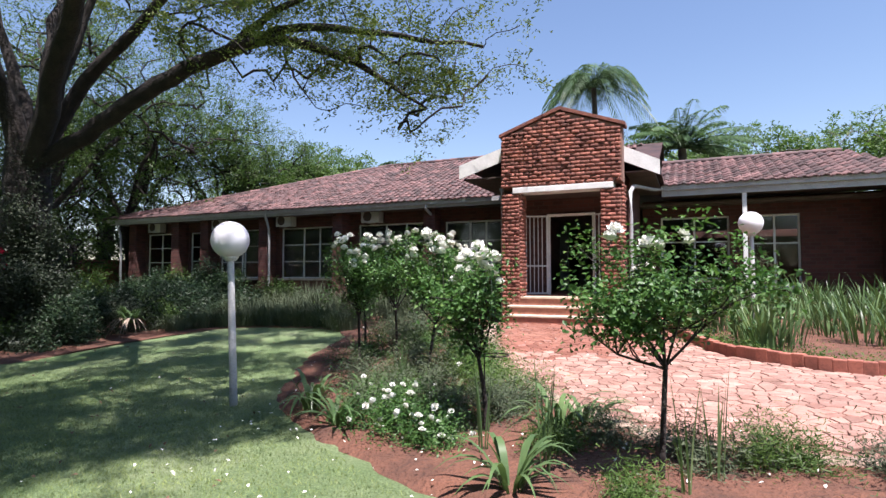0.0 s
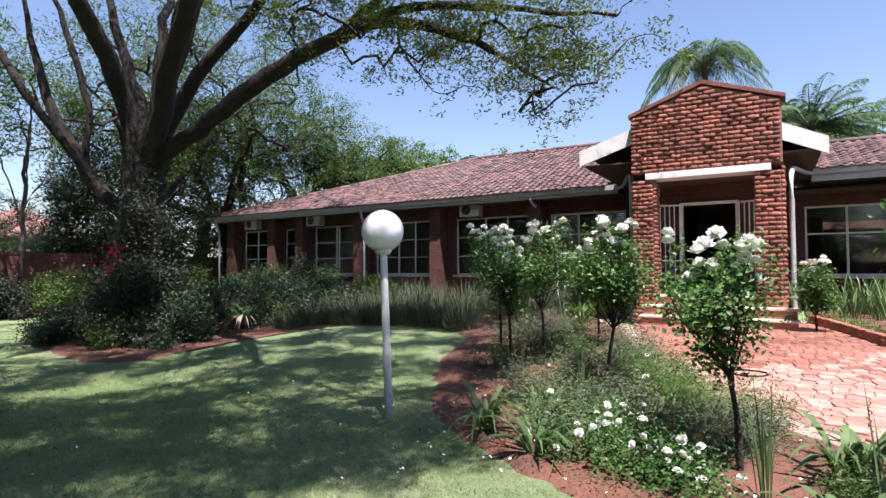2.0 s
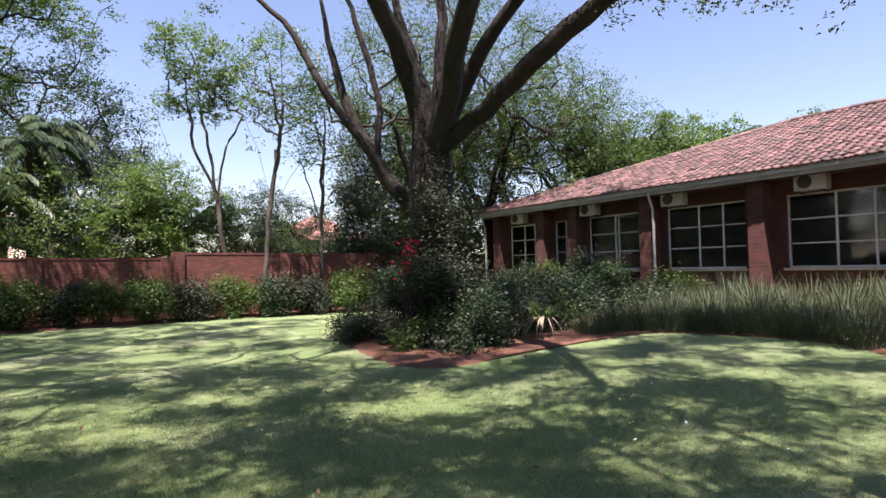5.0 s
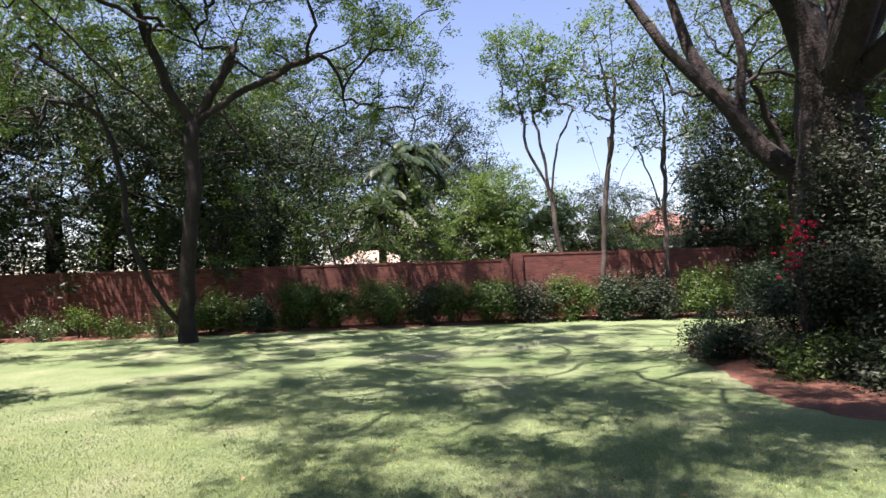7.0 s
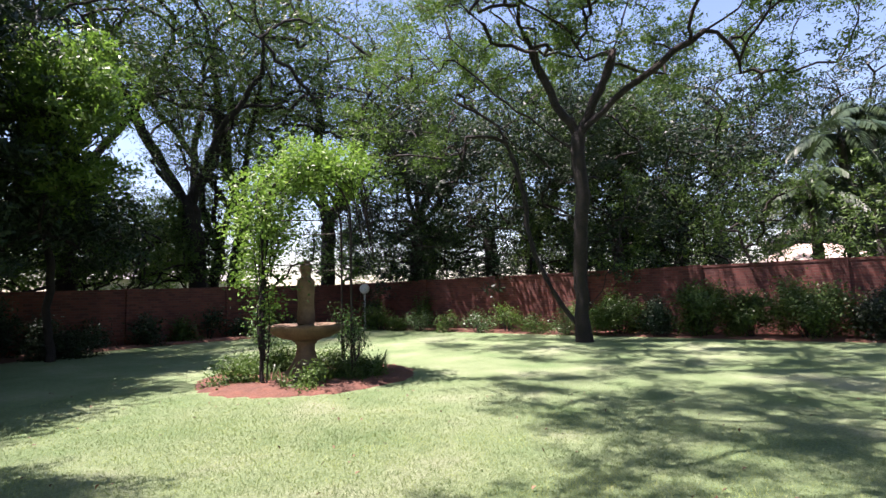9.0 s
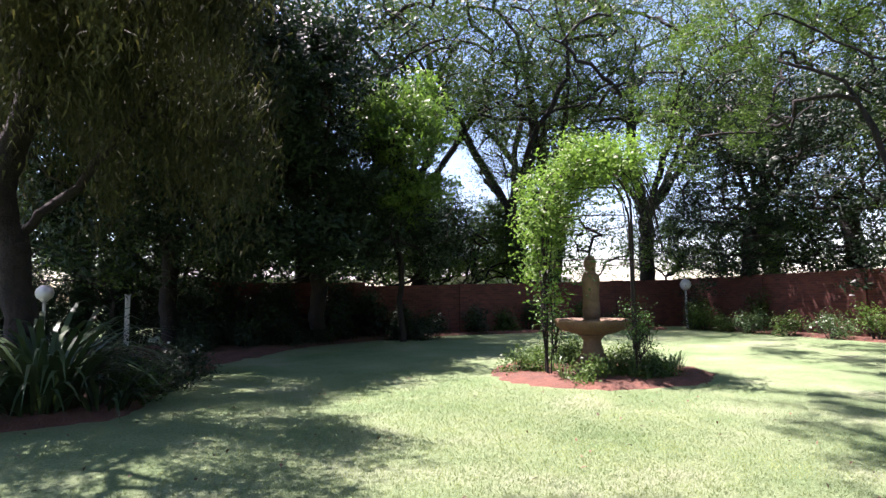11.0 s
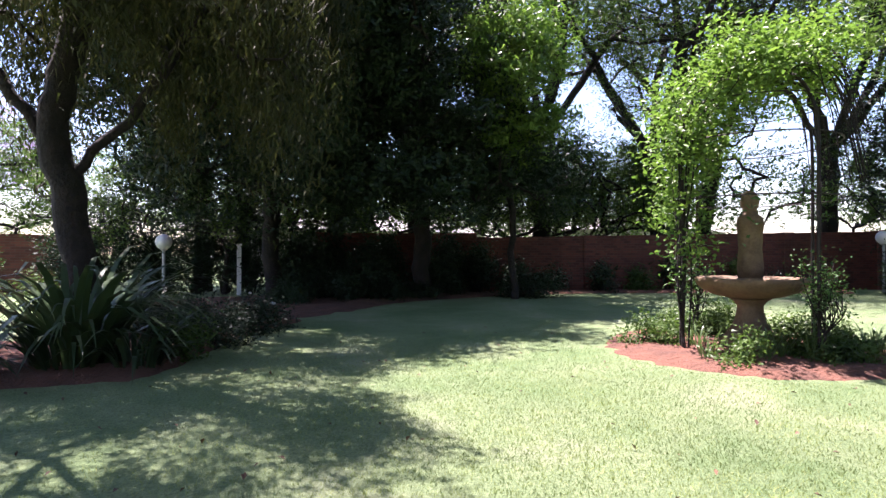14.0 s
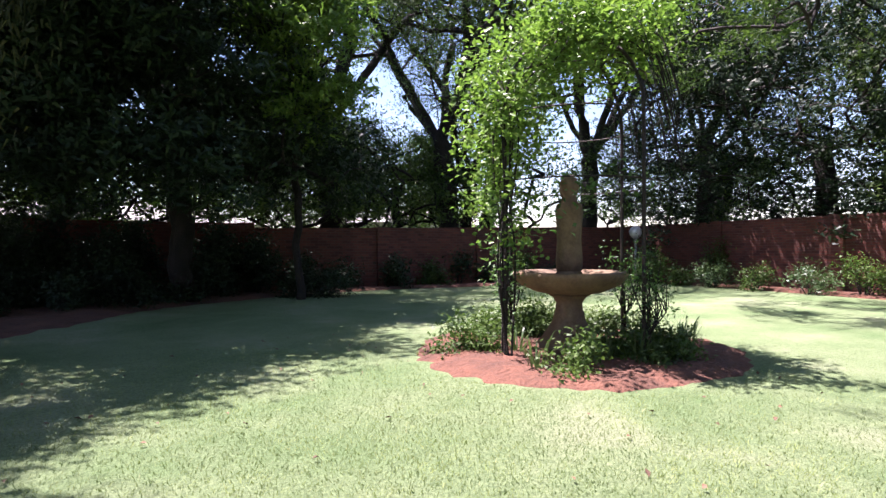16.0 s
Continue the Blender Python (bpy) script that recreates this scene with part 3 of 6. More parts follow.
part("step_edge", boxes((0.33, -0.03, FLOOR - 0.04, 2.15, 0.35, FLOOR + 0.006), bevel=0.008), M_CREAM, house, "pale worn concrete step edge")

# porch roof with its white barge boards
part("porch_roof", prism([(-1.28, 4.00), (1.25, 4.80), (3.28, 3.76), (3.28, 3.83), (1.25, 4.88), (-1.28, 4.07)], 0.42, 8.0), M_TILE, house)
part("porch_soffit", boxes((-1.25, 0.44, 3.70, -0.1, 4.4, 3.73), (2.6, 0.44, 3.60, 3.2, 4.4, 3.63)), M_FASCIA, house)
for pts in ([(-1.34, 3.72), (-0.05, 4.13), (-0.05, 4.46), (-1.34, 4.06)], [(2.55, 3.86), (3.32, 3.50), (3.32, 3.82), (2.55, 4.20)]):
    part("barge_board", prism(pts, 0.37, 0.405), M_WHITE, house, "white painted barge board")

# door with an open security gate
part("door_frame", boxes((0.62, 1.40, FLOOR, 0.68, 1.52, 2.86), (1.72, 1.40, FLOOR, 1.78, 1.52, 2.86), (0.68, 1.40, 2.80, 1.72, 1.52, 2.86)), M_WHITE, house)
part("side_panel", boxes((0.28, 1.5, FLOOR, 0.62, 1.6, 2.9)), M_HOUSEBRICK, house)
part("side_panel", boxes((1.78, 1.5, FLOOR, 1.95, 1.6, 2.9)), M_HOUSEBRICK, house)


def security_gate(u, rz):
    g = new("security_gate")
    g.parent = house
    g.matrix_basis = pose(u, 1.36, FLOOR + 0.02, 0, 0, rz)
    part("gate_frame", boxes((0, 0, 0, 0.035, 0.03, 1.95), (0.52, 0, 0, 0.555, 0.03, 1.95), (0.035, 0, 1.915, 0.52, 0.03, 1.95), (0.035, 0, 0, 0.52, 0.03, 0.035), (0.035, 0, 0.68, 0.52, 0.03, 0.71)), M_WHITE, g)
    for i in range(4):
        x = 0.13 + i * 0.1
        part("bar", boxes((x, 0.006, 0.035, x + 0.018, 0.024, 1.915)), M_WHITE, g)


security_gate(0.64, 200)
security_gate(1.76, -25)

# right wing
holed_wall(2.6, 8.6, -0.3, 3.5, 5.2, [(3.1, 4.9, 1.2, 3.0), (5.4, 6.6, 1.0, 3.0)])
part("wall", boxes((8.36, GUT_V + 0.2, -0.3, 8.8, 16, 3.5)), M_HOUSEBRICK, house)
window(3.1, 4.9, 1.2, 3.0, 5.2, ([0.5], [0.6]))
window(5.4, 6.6, 1.0, 3.0, 5.2, ([0.5], [0.6]))
part("veranda_post", boxes((5.12, GUT_V + 0.1, 0.0, 5.22, GUT_V + 0.2, GUT_Z - 0.1)), M_WHITE, house)
part("fascia_board", boxes((3.2, GUT_V + 0.08, GUT_Z - 0.22, 8.9, GUT_V + 0.11, GUT_Z)), M_GUTTER, house)
part("soffit", boxes((3.2, GUT_V + 0.12, GUT_Z - 0.15, 8.8, 5.2, GUT_Z - 0.12)), M_FASCIA, house)


def tiled_slope(name, poly_fn, v0, v1, z0, slope, near):
    """Rows of rolled tiles up a slope. poly_fn(v) gives the left and right end of the row at that depth."""
    roof = new(name)
    roof.parent = house
    tw, tl = 0.225, 0.30
    prof_x = np.array([0, 0.07, 0.125, 0.175, 0.225])
    prof_z = np.array([0.0, 0.0, 0.038, 0.038, 0.0])
    lean = math.atan(slope)
    cs, sn = math.cos(lean), math.sin(lean)
    V0 = np.stack([prof_x, np.zeros(5), prof_z + 0.035], -1)
    V1 = np.stack([prof_x, np.full(5, tl + 0.04), prof_z], -1)
    Vb = np.stack([prof_x, np.zeros(5), prof_z - 0.01], -1)
    base = np.concatenate([Vb, V0, V1])
    base = np.stack([base[:, 0], base[:, 1] * cs - base[:, 2] * sn, base[:, 1] * sn + base[:, 2] * cs], -1)
    fc = np.array([[r * 5 + i, r * 5 + i + 1, r * 5 + i + 6, r * 5 + i + 5] for r in range(2) for i in range(4)])
    me, count, vs, fs = None, 0, [], []
    rng = np.random.default_rng(11)
    rows = int((v1 - v0) / (tl * cs))
    for r in range(rows):
        v = v0 + r * tl * cs
        a, b = poly_fn(v)
        for i in range(max(0, int((b - a) / tw))):
            u = a + i * tw
            off = np.array([u, v, z0 + (v - v0) * slope]) + rng.normal(size=3) * np.array([0.004, 0.008, 0.007])
            if near(u, v) and count < 300:
                if me is None:
                    ob = part_np("tile", base, fc, M_TILE, roof)
                    me = ob.data
                else:
                    ob = new("tile", me)
                    ob.parent = roof
                ob.location = off
                count += 1
            else:
                fs.append(fc + 15 * len(vs))
                vs.append(base + off)
    if vs:
        tagged(part_np("tiles", np.concatenate(vs), np.concatenate(fs), M_TILE, roof), kind="stuff")
    return roof


# main roof: long slope with a hip at its far end
RIDGE_V, RIDGE_Z, HIP_U, END_U = 10.4, 6.42, -9.2, -19.75
S1 = (RIDGE_Z - GUT_Z - 0.03) / (RIDGE_V - GUT_V)


def main_row(v):
    k = (v - GUT_V) / (RIDGE_V - GUT_V)
    left = END_U + (HIP_U - END_U) * k
    return left, max(left, -1.5 + max(0.0, (v - 3.6) * 0.62))


tiled_slope("roof_slope", main_row, GUT_V - 0.05, RIDGE_V, GUT_Z + 0.05, S1, lambda u, v: u > -6.5 and v < 7.6)
part_np("roof_deck", [(END_U, GUT_V, GUT_Z + 0.03), (3.0, GUT_V, GUT_Z + 0.03), (3.0, RIDGE_V, RIDGE_Z), (HIP_U, RIDGE_V, RIDGE_Z), (3.0, 17.2, GUT_Z), (END_U, 17.2, GUT_Z)],
        [[0, 1, 2, 3], [3, 2, 4, 5], [0, 3, 5, 5]][:2], M_TILE, house)
part_np("roof_hip", [(END_U, GUT_V, GUT_Z + 0.03), (HIP_U, RIDGE_V, RIDGE_Z), (END_U, 17.2, GUT_Z)], [[0, 1, 2]], M_TILE, house)


def ridge(p, q, n):
    p, q = Vector(p), Vector(q)
    for i in range(n):
        a, b = p.lerp(q, i / n), p.lerp(q, (i + 1.06) / n)
        v, f = tube_arrays([([a, b], [0.10, 0.085])], 8)
        part_np("ridge_tile", v, f, M_TILE, house, "", True)


ridge((END_U, GUT_V, GUT_Z + 0.06), (HIP_U, RIDGE_V, RIDGE_Z + 0.06), 30)
ridge((HIP_U, RIDGE_V, RIDGE_Z + 0.06), (-0.5, RIDGE_V, RIDGE_Z + 0.06), 24)
R_RIDGE_V, R_RIDGE_Z = 6.9, 4.86
S2 = (R_RIDGE_Z - GUT_Z) / (R_RIDGE_V - GUT_V)
tiled_slope("roof_slope", lambda v: (3.15, 9.1 - (v - GUT_V) * 0.35), GUT_V - 0.05, R_RIDGE_V, GUT_Z + 0.05, S2, lambda u, v: True)
part_np("roof_deck", [(3.1, GUT_V, GUT_Z + 0.03), (9.1, GUT_V, GUT_Z + 0.03), (7.9, R_RIDGE_V, R_RIDGE_Z), (3.1, R_RIDGE_V, R_RIDGE_Z), (9.1, 11, GUT_Z), (3.1, 11, GUT_Z)], [[0, 1, 2, 3], [3, 2, 4, 5]], M_TILE, house)
ridge((3.1, R_RIDGE_V, R_RIDGE_Z + 0.06), (7.9, R_RIDGE_V, R_RIDGE_Z + 0.06), 14)


def air_conditioner(u):
    a = new("air_conditioner")
    a.parent = house
    a.matrix_basis = pose(u, WALL_V - 0.36, 3.02)
    part("casing", boxes((0, 0, 0.12, 0.74, 0.3, 0.56), bevel=0.02), M_AC, a)
    part("fan_grille", lathe([(0.17, 0), (0.17, 0.012), (0.14, 0.016), (0.05, 0.012)], 20), M_FASCIA, a).matrix_basis = pose(0.26, -0.001, 0.34, 90)
    part("bracket", boxes((0.08, 0.02, 0.06, 0.12, 0.34, 0.118), (0.62, 0.02, 0.06, 0.66, 0.34, 0.118)), M_FASCIA, a)


for u in (-17.4, -13.7, -10.4, -6.6):
    air_conditioner(u)


# ---- lamps ----
def garden_lamp(x, y, top, lean=0.0, label="white globe garden lamp on a slim grey post", ball=0.215, shade=None):
    """A globe on a post, base to top of the globe."""
    g = thing("garden_lamp", at(x, y, 0) @ pose(0, 0, 0, 0, lean), label, "lamp", "garden lamps")
    part("post", lathe([(0.045, -0.1), (0.043, 0.3), (0.038, top - 2 * ball), (0.03, top - 2 * ball + 0.02)], 12), M_POLE, g, "", True)
    part("collar", lathe([(0.06, top - 2 * ball - 0.03), (0.085, top - 2 * ball), (0.09, top - 2 * ball + 0.03), (0.05, top - 2 * ball + 0.05)], 16), M_POLE, g)
    bm = bmesh.new()
    bmesh.ops.create_uvsphere(bm, u_segments=32, v_segments=20, radius=ball, matrix=Matrix.Translation((0, 0, top - ball)))
    part("globe", bm, M_LAMP, g, "white acrylic globe", True)
    return g


garden_lamp(-2.42, 6.35, 2.12, -1.6)
garden_lamp(*hp(4.95, -0.4), 2.3)
garden_lamp(-26.3, -6.1, 1.95)
garden_lamp(-5.6, -12.5, 1.75)

# ---- fountain ----
FX, FY = -13.72, -0.8
fountain = thing("fountain", at(FX, FY), "weathered brown stone fountain with a wide bowl and figure", "fountain")
part("pedestal", lathe([(0.44, -0.05), (0.44, 0.06), (0.40, 0.09), (0.36, 0.12), (0.27, 0.24), (0.20, 0.36), (0.165, 0.5), (0.16, 0.58), (0.2, 0.64), (0.26, 0.68)], 32), M_STONE, fountain, "", True)
part("bowl", lathe([(0.22, 0.68), (0.42, 0.72), (0.6, 0.80), (0.66, 0.86), (0.69, 0.90), (0.70, 0.94), (0.68, 0.965), (0.62, 0.955), (0.5, 0.90), (0.2, 0.86)], 40, 0.02), M_STONE, fountain, "", True)
part("plinth", lathe([(0.17, 0.86), (0.17, 0.93), (0.14, 0.97)], 20), M_STONE, fountain, "", True)
part("figure", lathe([(0.15, 0.97), (0.16, 1.1), (0.14, 1.35), (0.15, 1.55), (0.165, 1.68), (0.15, 1.78), (0.09, 1.83), (0.085, 1.88), (0.11, 1.95), (0.115, 2.02), (0.09, 2.1), (0.03, 2.15)], 20, 0.12), M_STONE, fountain, "plain worn stone figure", True)

# ---- fountain bed ----
rng0 = np.random.default_rng(3)
nring, nr = 72, 10
ang = np.linspace(0, 2 * np.pi, nring, endpoint=False)
rr = np.linspace(0.05, 1, nr)
edge_r = 2.02 * (1 + 0.03 * np.sin(3 * ang + 1) + 0.012 * rng0.normal(size=nring))
bx = FX + rr[:, None] * edge_r * np.cos(ang)
by = FY + rr[:, None] * edge_r * np.sin(ang)
bz = gz(bx, by) + 0.06 * np.clip((1 - rr[:, None]) * 6, 0, 1) ** 0.6 + 0.012 * rng0.normal(size=bx.shape) - 0.03 * (rr[:, None] > 0.99)
bi = np.arange(nr * nring).reshape(nr, nring)
bq = np.stack([bi[:-1], np.roll(bi[:-1], -1, 1), np.roll(bi[1:], -1, 1), bi[1:]], -1).reshape(-1, 4)
tagged(part_np("fountain_bed_soil", np.stack([bx, by, bz], -1).reshape(-1, 3), bq[:, ::-1], M_SOIL, None, "", True), "round bed of bare red soil cut in the lawn", "flower bed", kind="structure")


# ---- trees ----
L_TALL = leaf_mat("airy_green_leaf", (0.039, 0.078, 0.023), (0.094, 0.164, 0.047), (0.172, 0.242, 0.078), 0.45, 0.4)


def tree(name, x, y, trunk, blobs, leaf, bark, seed, label, targets=120, per=90, size=(0.12, 0.06), clump=0.55, droop=0.0, r0=0.3, r_tip=0.012, limbs=(), category="tree", group="", rz=0.0, sag=0.0, limb_r=0.0):
    """A tree from its trunk line, its main limbs and the ellipsoids that its crown fills.
    Twig ends are spread through the ellipsoids and joined to the nearest older wood; leaves gather round them."""
    rng = np.random.default_rng(seed)
    t = thing(name, at(x, y, rz), label, category, group)
    nodes, parent = [], []

    def lay(pts, n, start):
        c = smooth_curve(pts, n)
        c[1:-1] += rng.normal(size=c[1:-1].shape) * 0.03
        last = start
        for p in c[0 if start < 0 else 1:]:
            nodes.append(p)
            parent.append(last)
            last = len(nodes) - 1

    lay(trunk, 3 + 3 * len(trunk), -1)
    own = framed = len(nodes)
    spans = []
    for limb in limbs:
        first = len(nodes)
        arr = np.array(nodes)
        s = int(np.argmin(np.linalg.norm(arr - np.array(limb[0]), axis=1)))
        weight = 1.0 if s < own else 0.45
        lay([nodes[s], *limb[1:]], 3 + 3 * len(limb), s)
        spans.append((first, len(nodes), weight))
    framed = len(nodes)
    tips = []
    vol = np.array([b[1][0] * b[1][1] * b[1][2] for b in blobs]) ** 0.7
    thick_of = np.array([b[2] if len(b) > 2 else 1.0 for b in blobs])
    pick = rng.choice(len(blobs), targets, p=vol / vol.sum())
    for k in pick:
        c, r = blobs[k][:2]
        d = rng.normal(size=3)
        d /= np.linalg.norm(d)
        tips.append(np.array(c) + d * np.array(r) * rng.uniform(0.35, 1.0) ** 0.5)
    tips = np.array(tips)
    root = np.array(trunk[-1])
    for p in tips[np.argsort(np.linalg.norm(tips - root, axis=1))]:
        arr = np.array(nodes)
        dv = p - arr
        dist = np.linalg.norm(dv, axis=1) + 0.9 * np.maximum(0, -dv[:, 2])
        dist[: own // 2] += 3
        s = int(np.argmin(dist))
        a = arr[s]
        L = np.linalg.norm(p - a)
        mid = (a + p) / 2 + np.array([0, 0, 0.10 * L]) + rng.normal(size=3) * 0.05 * L
        lay([a, mid, p - np.array([0, 0, sag * L])], max(3, min(7, int(L / 0.5) + 2)), s)
    n = len(nodes)
    kids = [[] for _ in range(n)]
    area = np.zeros(n)
    for i in range(n - 1, -1, -1):
        if not kids[i]:
            area[i] = r_tip**2.3
        if parent[i] >= 0:
            kids[parent[i]].append(i)
            area[parent[i]] += area[i]
    rad = area ** (1 / 2.3)
    tip_r = r_tip**1.0
    rad = r_tip + (rad - tip_r) / max(1e-6, rad[0] - tip_r) * (r0 - r_tip)
    rad = np.maximum(rad, r_tip * 0.8)
    rad[:own] = np.maximum(rad[:own], np.linspace(r0, r0 * 0.55, own))
    rad[framed:] = np.minimum(rad[framed:], 0.035 + 0.015 * (r0 < 0.4))
    for a, b, weight in spans:
        if limb_r:
            rad[a:b] = np.minimum(rad[a:b], np.linspace(1.25 * limb_r, limb_r * 0.3, b - a) * max(weight, 0.5))
        rad[a:b] = np.maximum(rad[a:b], weight * np.linspace(limb_r, limb_r * 0.16, b - a))
    rad[0] *= 1.35
    rad[1] *= 1.12
    arr = np.array(nodes)
    paths, stack = [], [(0, None)]
    while stack:
        i, before = stack.pop()
        chain = ([before] if before is not None else []) + [i]
        while kids[i]:
            big = max(kids[i], key=lambda k: rad[k])
            stack.extend((k, i) for k in kids[i] if k != big)
            chain.append(big)
            i = big
        if len(chain) > 1:
            r = rad[chain].copy()
            if before is not None:
                r[0] = min(r[0], r[1] * 1.3)
            paths.append((arr[chain], r))
    thick = [p for p in paths if p[1].max() > 0.05]
    thin = [p for p in paths if p[1].max() <= 0.05]
    v, f = tube_arrays(thick, 9)
    part_np("trunk", v, f, bark, t, "", True)
    if thin:
        v, f = tube_arrays(thin, 4)
        part_np("twig_work", v, f, bark, t, "", True)
    # leaves gather round the last wood
    ends = np.concatenate([[p[0][-1], p[0][len(p[0]) // 2]] for p in paths if p[1][-1] <= r_tip * 2.5] or [np.zeros((0, 3))])
    if leaf is not None and len(ends):
        near = np.array([int(np.argmin(((tips - e) ** 2).sum(1))) for e in ends])
        m = rng.poisson(per * 1.1 * thick_of[pick[near]])
        cen = np.repeat(ends, m, axis=0)
        sub = rng.normal(size=(len(ends), 7, 3)) * clump * 0.62
        which = rng.integers(0, 7, len(cen))
        cen = cen + sub[np.repeat(np.arange(len(ends)), m), which] + rng.normal(size=cen.shape) * clump * 0.30 * np.array([1, 1, 0.6])
        cen[:, 2] -= sag * np.abs(rng.normal(size=len(cen))) * 2
        core = np.array([blobs[k][0] for k in pick[near]]) * 0.6 + tips.mean(axis=0) * 0.4
        v, f = leaves_arrays(rng, cen, size[0] * 0.76, size[1] * 0.78, droop=droop, simple=True, face=cen - np.repeat(core, m, axis=0) + np.array([0, 0, 0.5]))
        part_np("crown", v, f, leaf, t)
    return t


D5, R5 = Vector((-0.53, 0.85, 0)), Vector((0.85, 0.53, 0))


def side(r, z, d=0.0):
    p = R5 * r + D5 * d
    return (p.x, p.y, z)


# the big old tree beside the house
# Crown clumps beyond y -4 stay out of view, added to shade the lawn.
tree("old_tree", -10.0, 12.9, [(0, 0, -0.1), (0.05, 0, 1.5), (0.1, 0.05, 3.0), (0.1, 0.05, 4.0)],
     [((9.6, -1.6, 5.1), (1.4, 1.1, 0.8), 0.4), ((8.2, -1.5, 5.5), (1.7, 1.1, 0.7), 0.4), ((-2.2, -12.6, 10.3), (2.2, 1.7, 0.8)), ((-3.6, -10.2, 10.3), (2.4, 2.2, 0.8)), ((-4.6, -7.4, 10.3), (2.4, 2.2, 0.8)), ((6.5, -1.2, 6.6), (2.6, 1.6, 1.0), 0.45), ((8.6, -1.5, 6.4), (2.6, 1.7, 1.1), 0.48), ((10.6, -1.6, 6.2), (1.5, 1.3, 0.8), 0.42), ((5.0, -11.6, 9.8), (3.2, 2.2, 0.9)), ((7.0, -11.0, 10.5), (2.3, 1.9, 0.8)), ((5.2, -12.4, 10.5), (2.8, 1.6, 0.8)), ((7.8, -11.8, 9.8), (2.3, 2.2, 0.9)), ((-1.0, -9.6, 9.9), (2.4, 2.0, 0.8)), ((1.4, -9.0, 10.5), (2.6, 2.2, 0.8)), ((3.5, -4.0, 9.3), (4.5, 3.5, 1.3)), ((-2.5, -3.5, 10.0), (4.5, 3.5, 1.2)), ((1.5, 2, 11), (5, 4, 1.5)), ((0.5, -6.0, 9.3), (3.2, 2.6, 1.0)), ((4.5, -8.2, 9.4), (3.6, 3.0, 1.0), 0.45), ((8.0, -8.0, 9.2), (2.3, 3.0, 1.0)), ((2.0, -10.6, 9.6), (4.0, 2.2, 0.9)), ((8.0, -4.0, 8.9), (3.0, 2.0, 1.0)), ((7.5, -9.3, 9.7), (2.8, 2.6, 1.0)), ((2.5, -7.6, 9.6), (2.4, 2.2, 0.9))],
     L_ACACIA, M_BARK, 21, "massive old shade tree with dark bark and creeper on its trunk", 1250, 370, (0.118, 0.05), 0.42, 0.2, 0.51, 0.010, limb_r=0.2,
     limbs=[[(0.1, 0.05, 2.4), side(-0.9, 3.6, 0.3), side(-1.9, 5.6, 0.5), side(-2.6, 8.5, 0.8)], [(0.1, 0.05, 3.4), side(0.3, 5.0, 0.5), side(0.45, 7.5, 0.8), side(0.8, 10.0, 1.2)],
            [(0.1, 0.05, 4.0), (2.0, -0.3, 5.0), (4.0, -0.9, 5.9), (6.0, -1.2, 6.6), (7.2, -1.4, 6.75), (8.4, -1.5, 6.6), (9.8, -1.6, 6.35), (10.9, -1.6, 6.2)],
            [(6.0, -1.2, 6.6), (7.3, -1.4, 6.35), (8.5, -1.5, 5.75), (9.7, -1.6, 4.9)], [(5.2, -1.1, 6.3), (6.6, -1.5, 7.1), (8.4, -1.7, 7.7), (10.2, -1.8, 8.0)],
            [side(-0.9, 3.6, 0.3), side(-1.5, 4.5, 0.1), side(-2.3, 5.7), side(-3.2, 7.2), side(-5.0, 8.8)],
            [side(-1.1, 4.0, 0.35), side(-1.1, 5.4, 0.3), side(-1.5, 7.0, 0.4), side(-2.2, 9.2, 0.5)],
            [(0.1, 0.05, 4.0), side(-0.1, 6.0, 0.6), side(-0.7, 8.0, 0.8), side(-0.9, 10.5, 1.0)],
            [(0.1, 0.05, 4.0), side(0.6, 5.6, -0.3), side(1.1, 7.5, -0.6), side(2.0, 10.0, -1.0)],
            [(0.1, 0.05, 4.0), side(0.7, 6.0, -1.5), side(1.3, 7.6, -4.0), side(2.0, 8.6, -7.0)],
            [(0.1, 0.05, 4.0), side(1.2, 6.0, -0.8), side(3.0, 8.0, -3.0), side(4.5, 8.8, -5.5)], [(0.1, 0.05, 4.0), side(0.9, 6.4, -2.4), side(1.6, 8.6, -6.5), side(1.4, 9.2, -9.5)], [(0.1, 0.05, 4.0), side(-0.6, 6.4, -1.0), side(-2.0, 8.4, -3.4), side(-3.0, 9.4, -6.0)]])
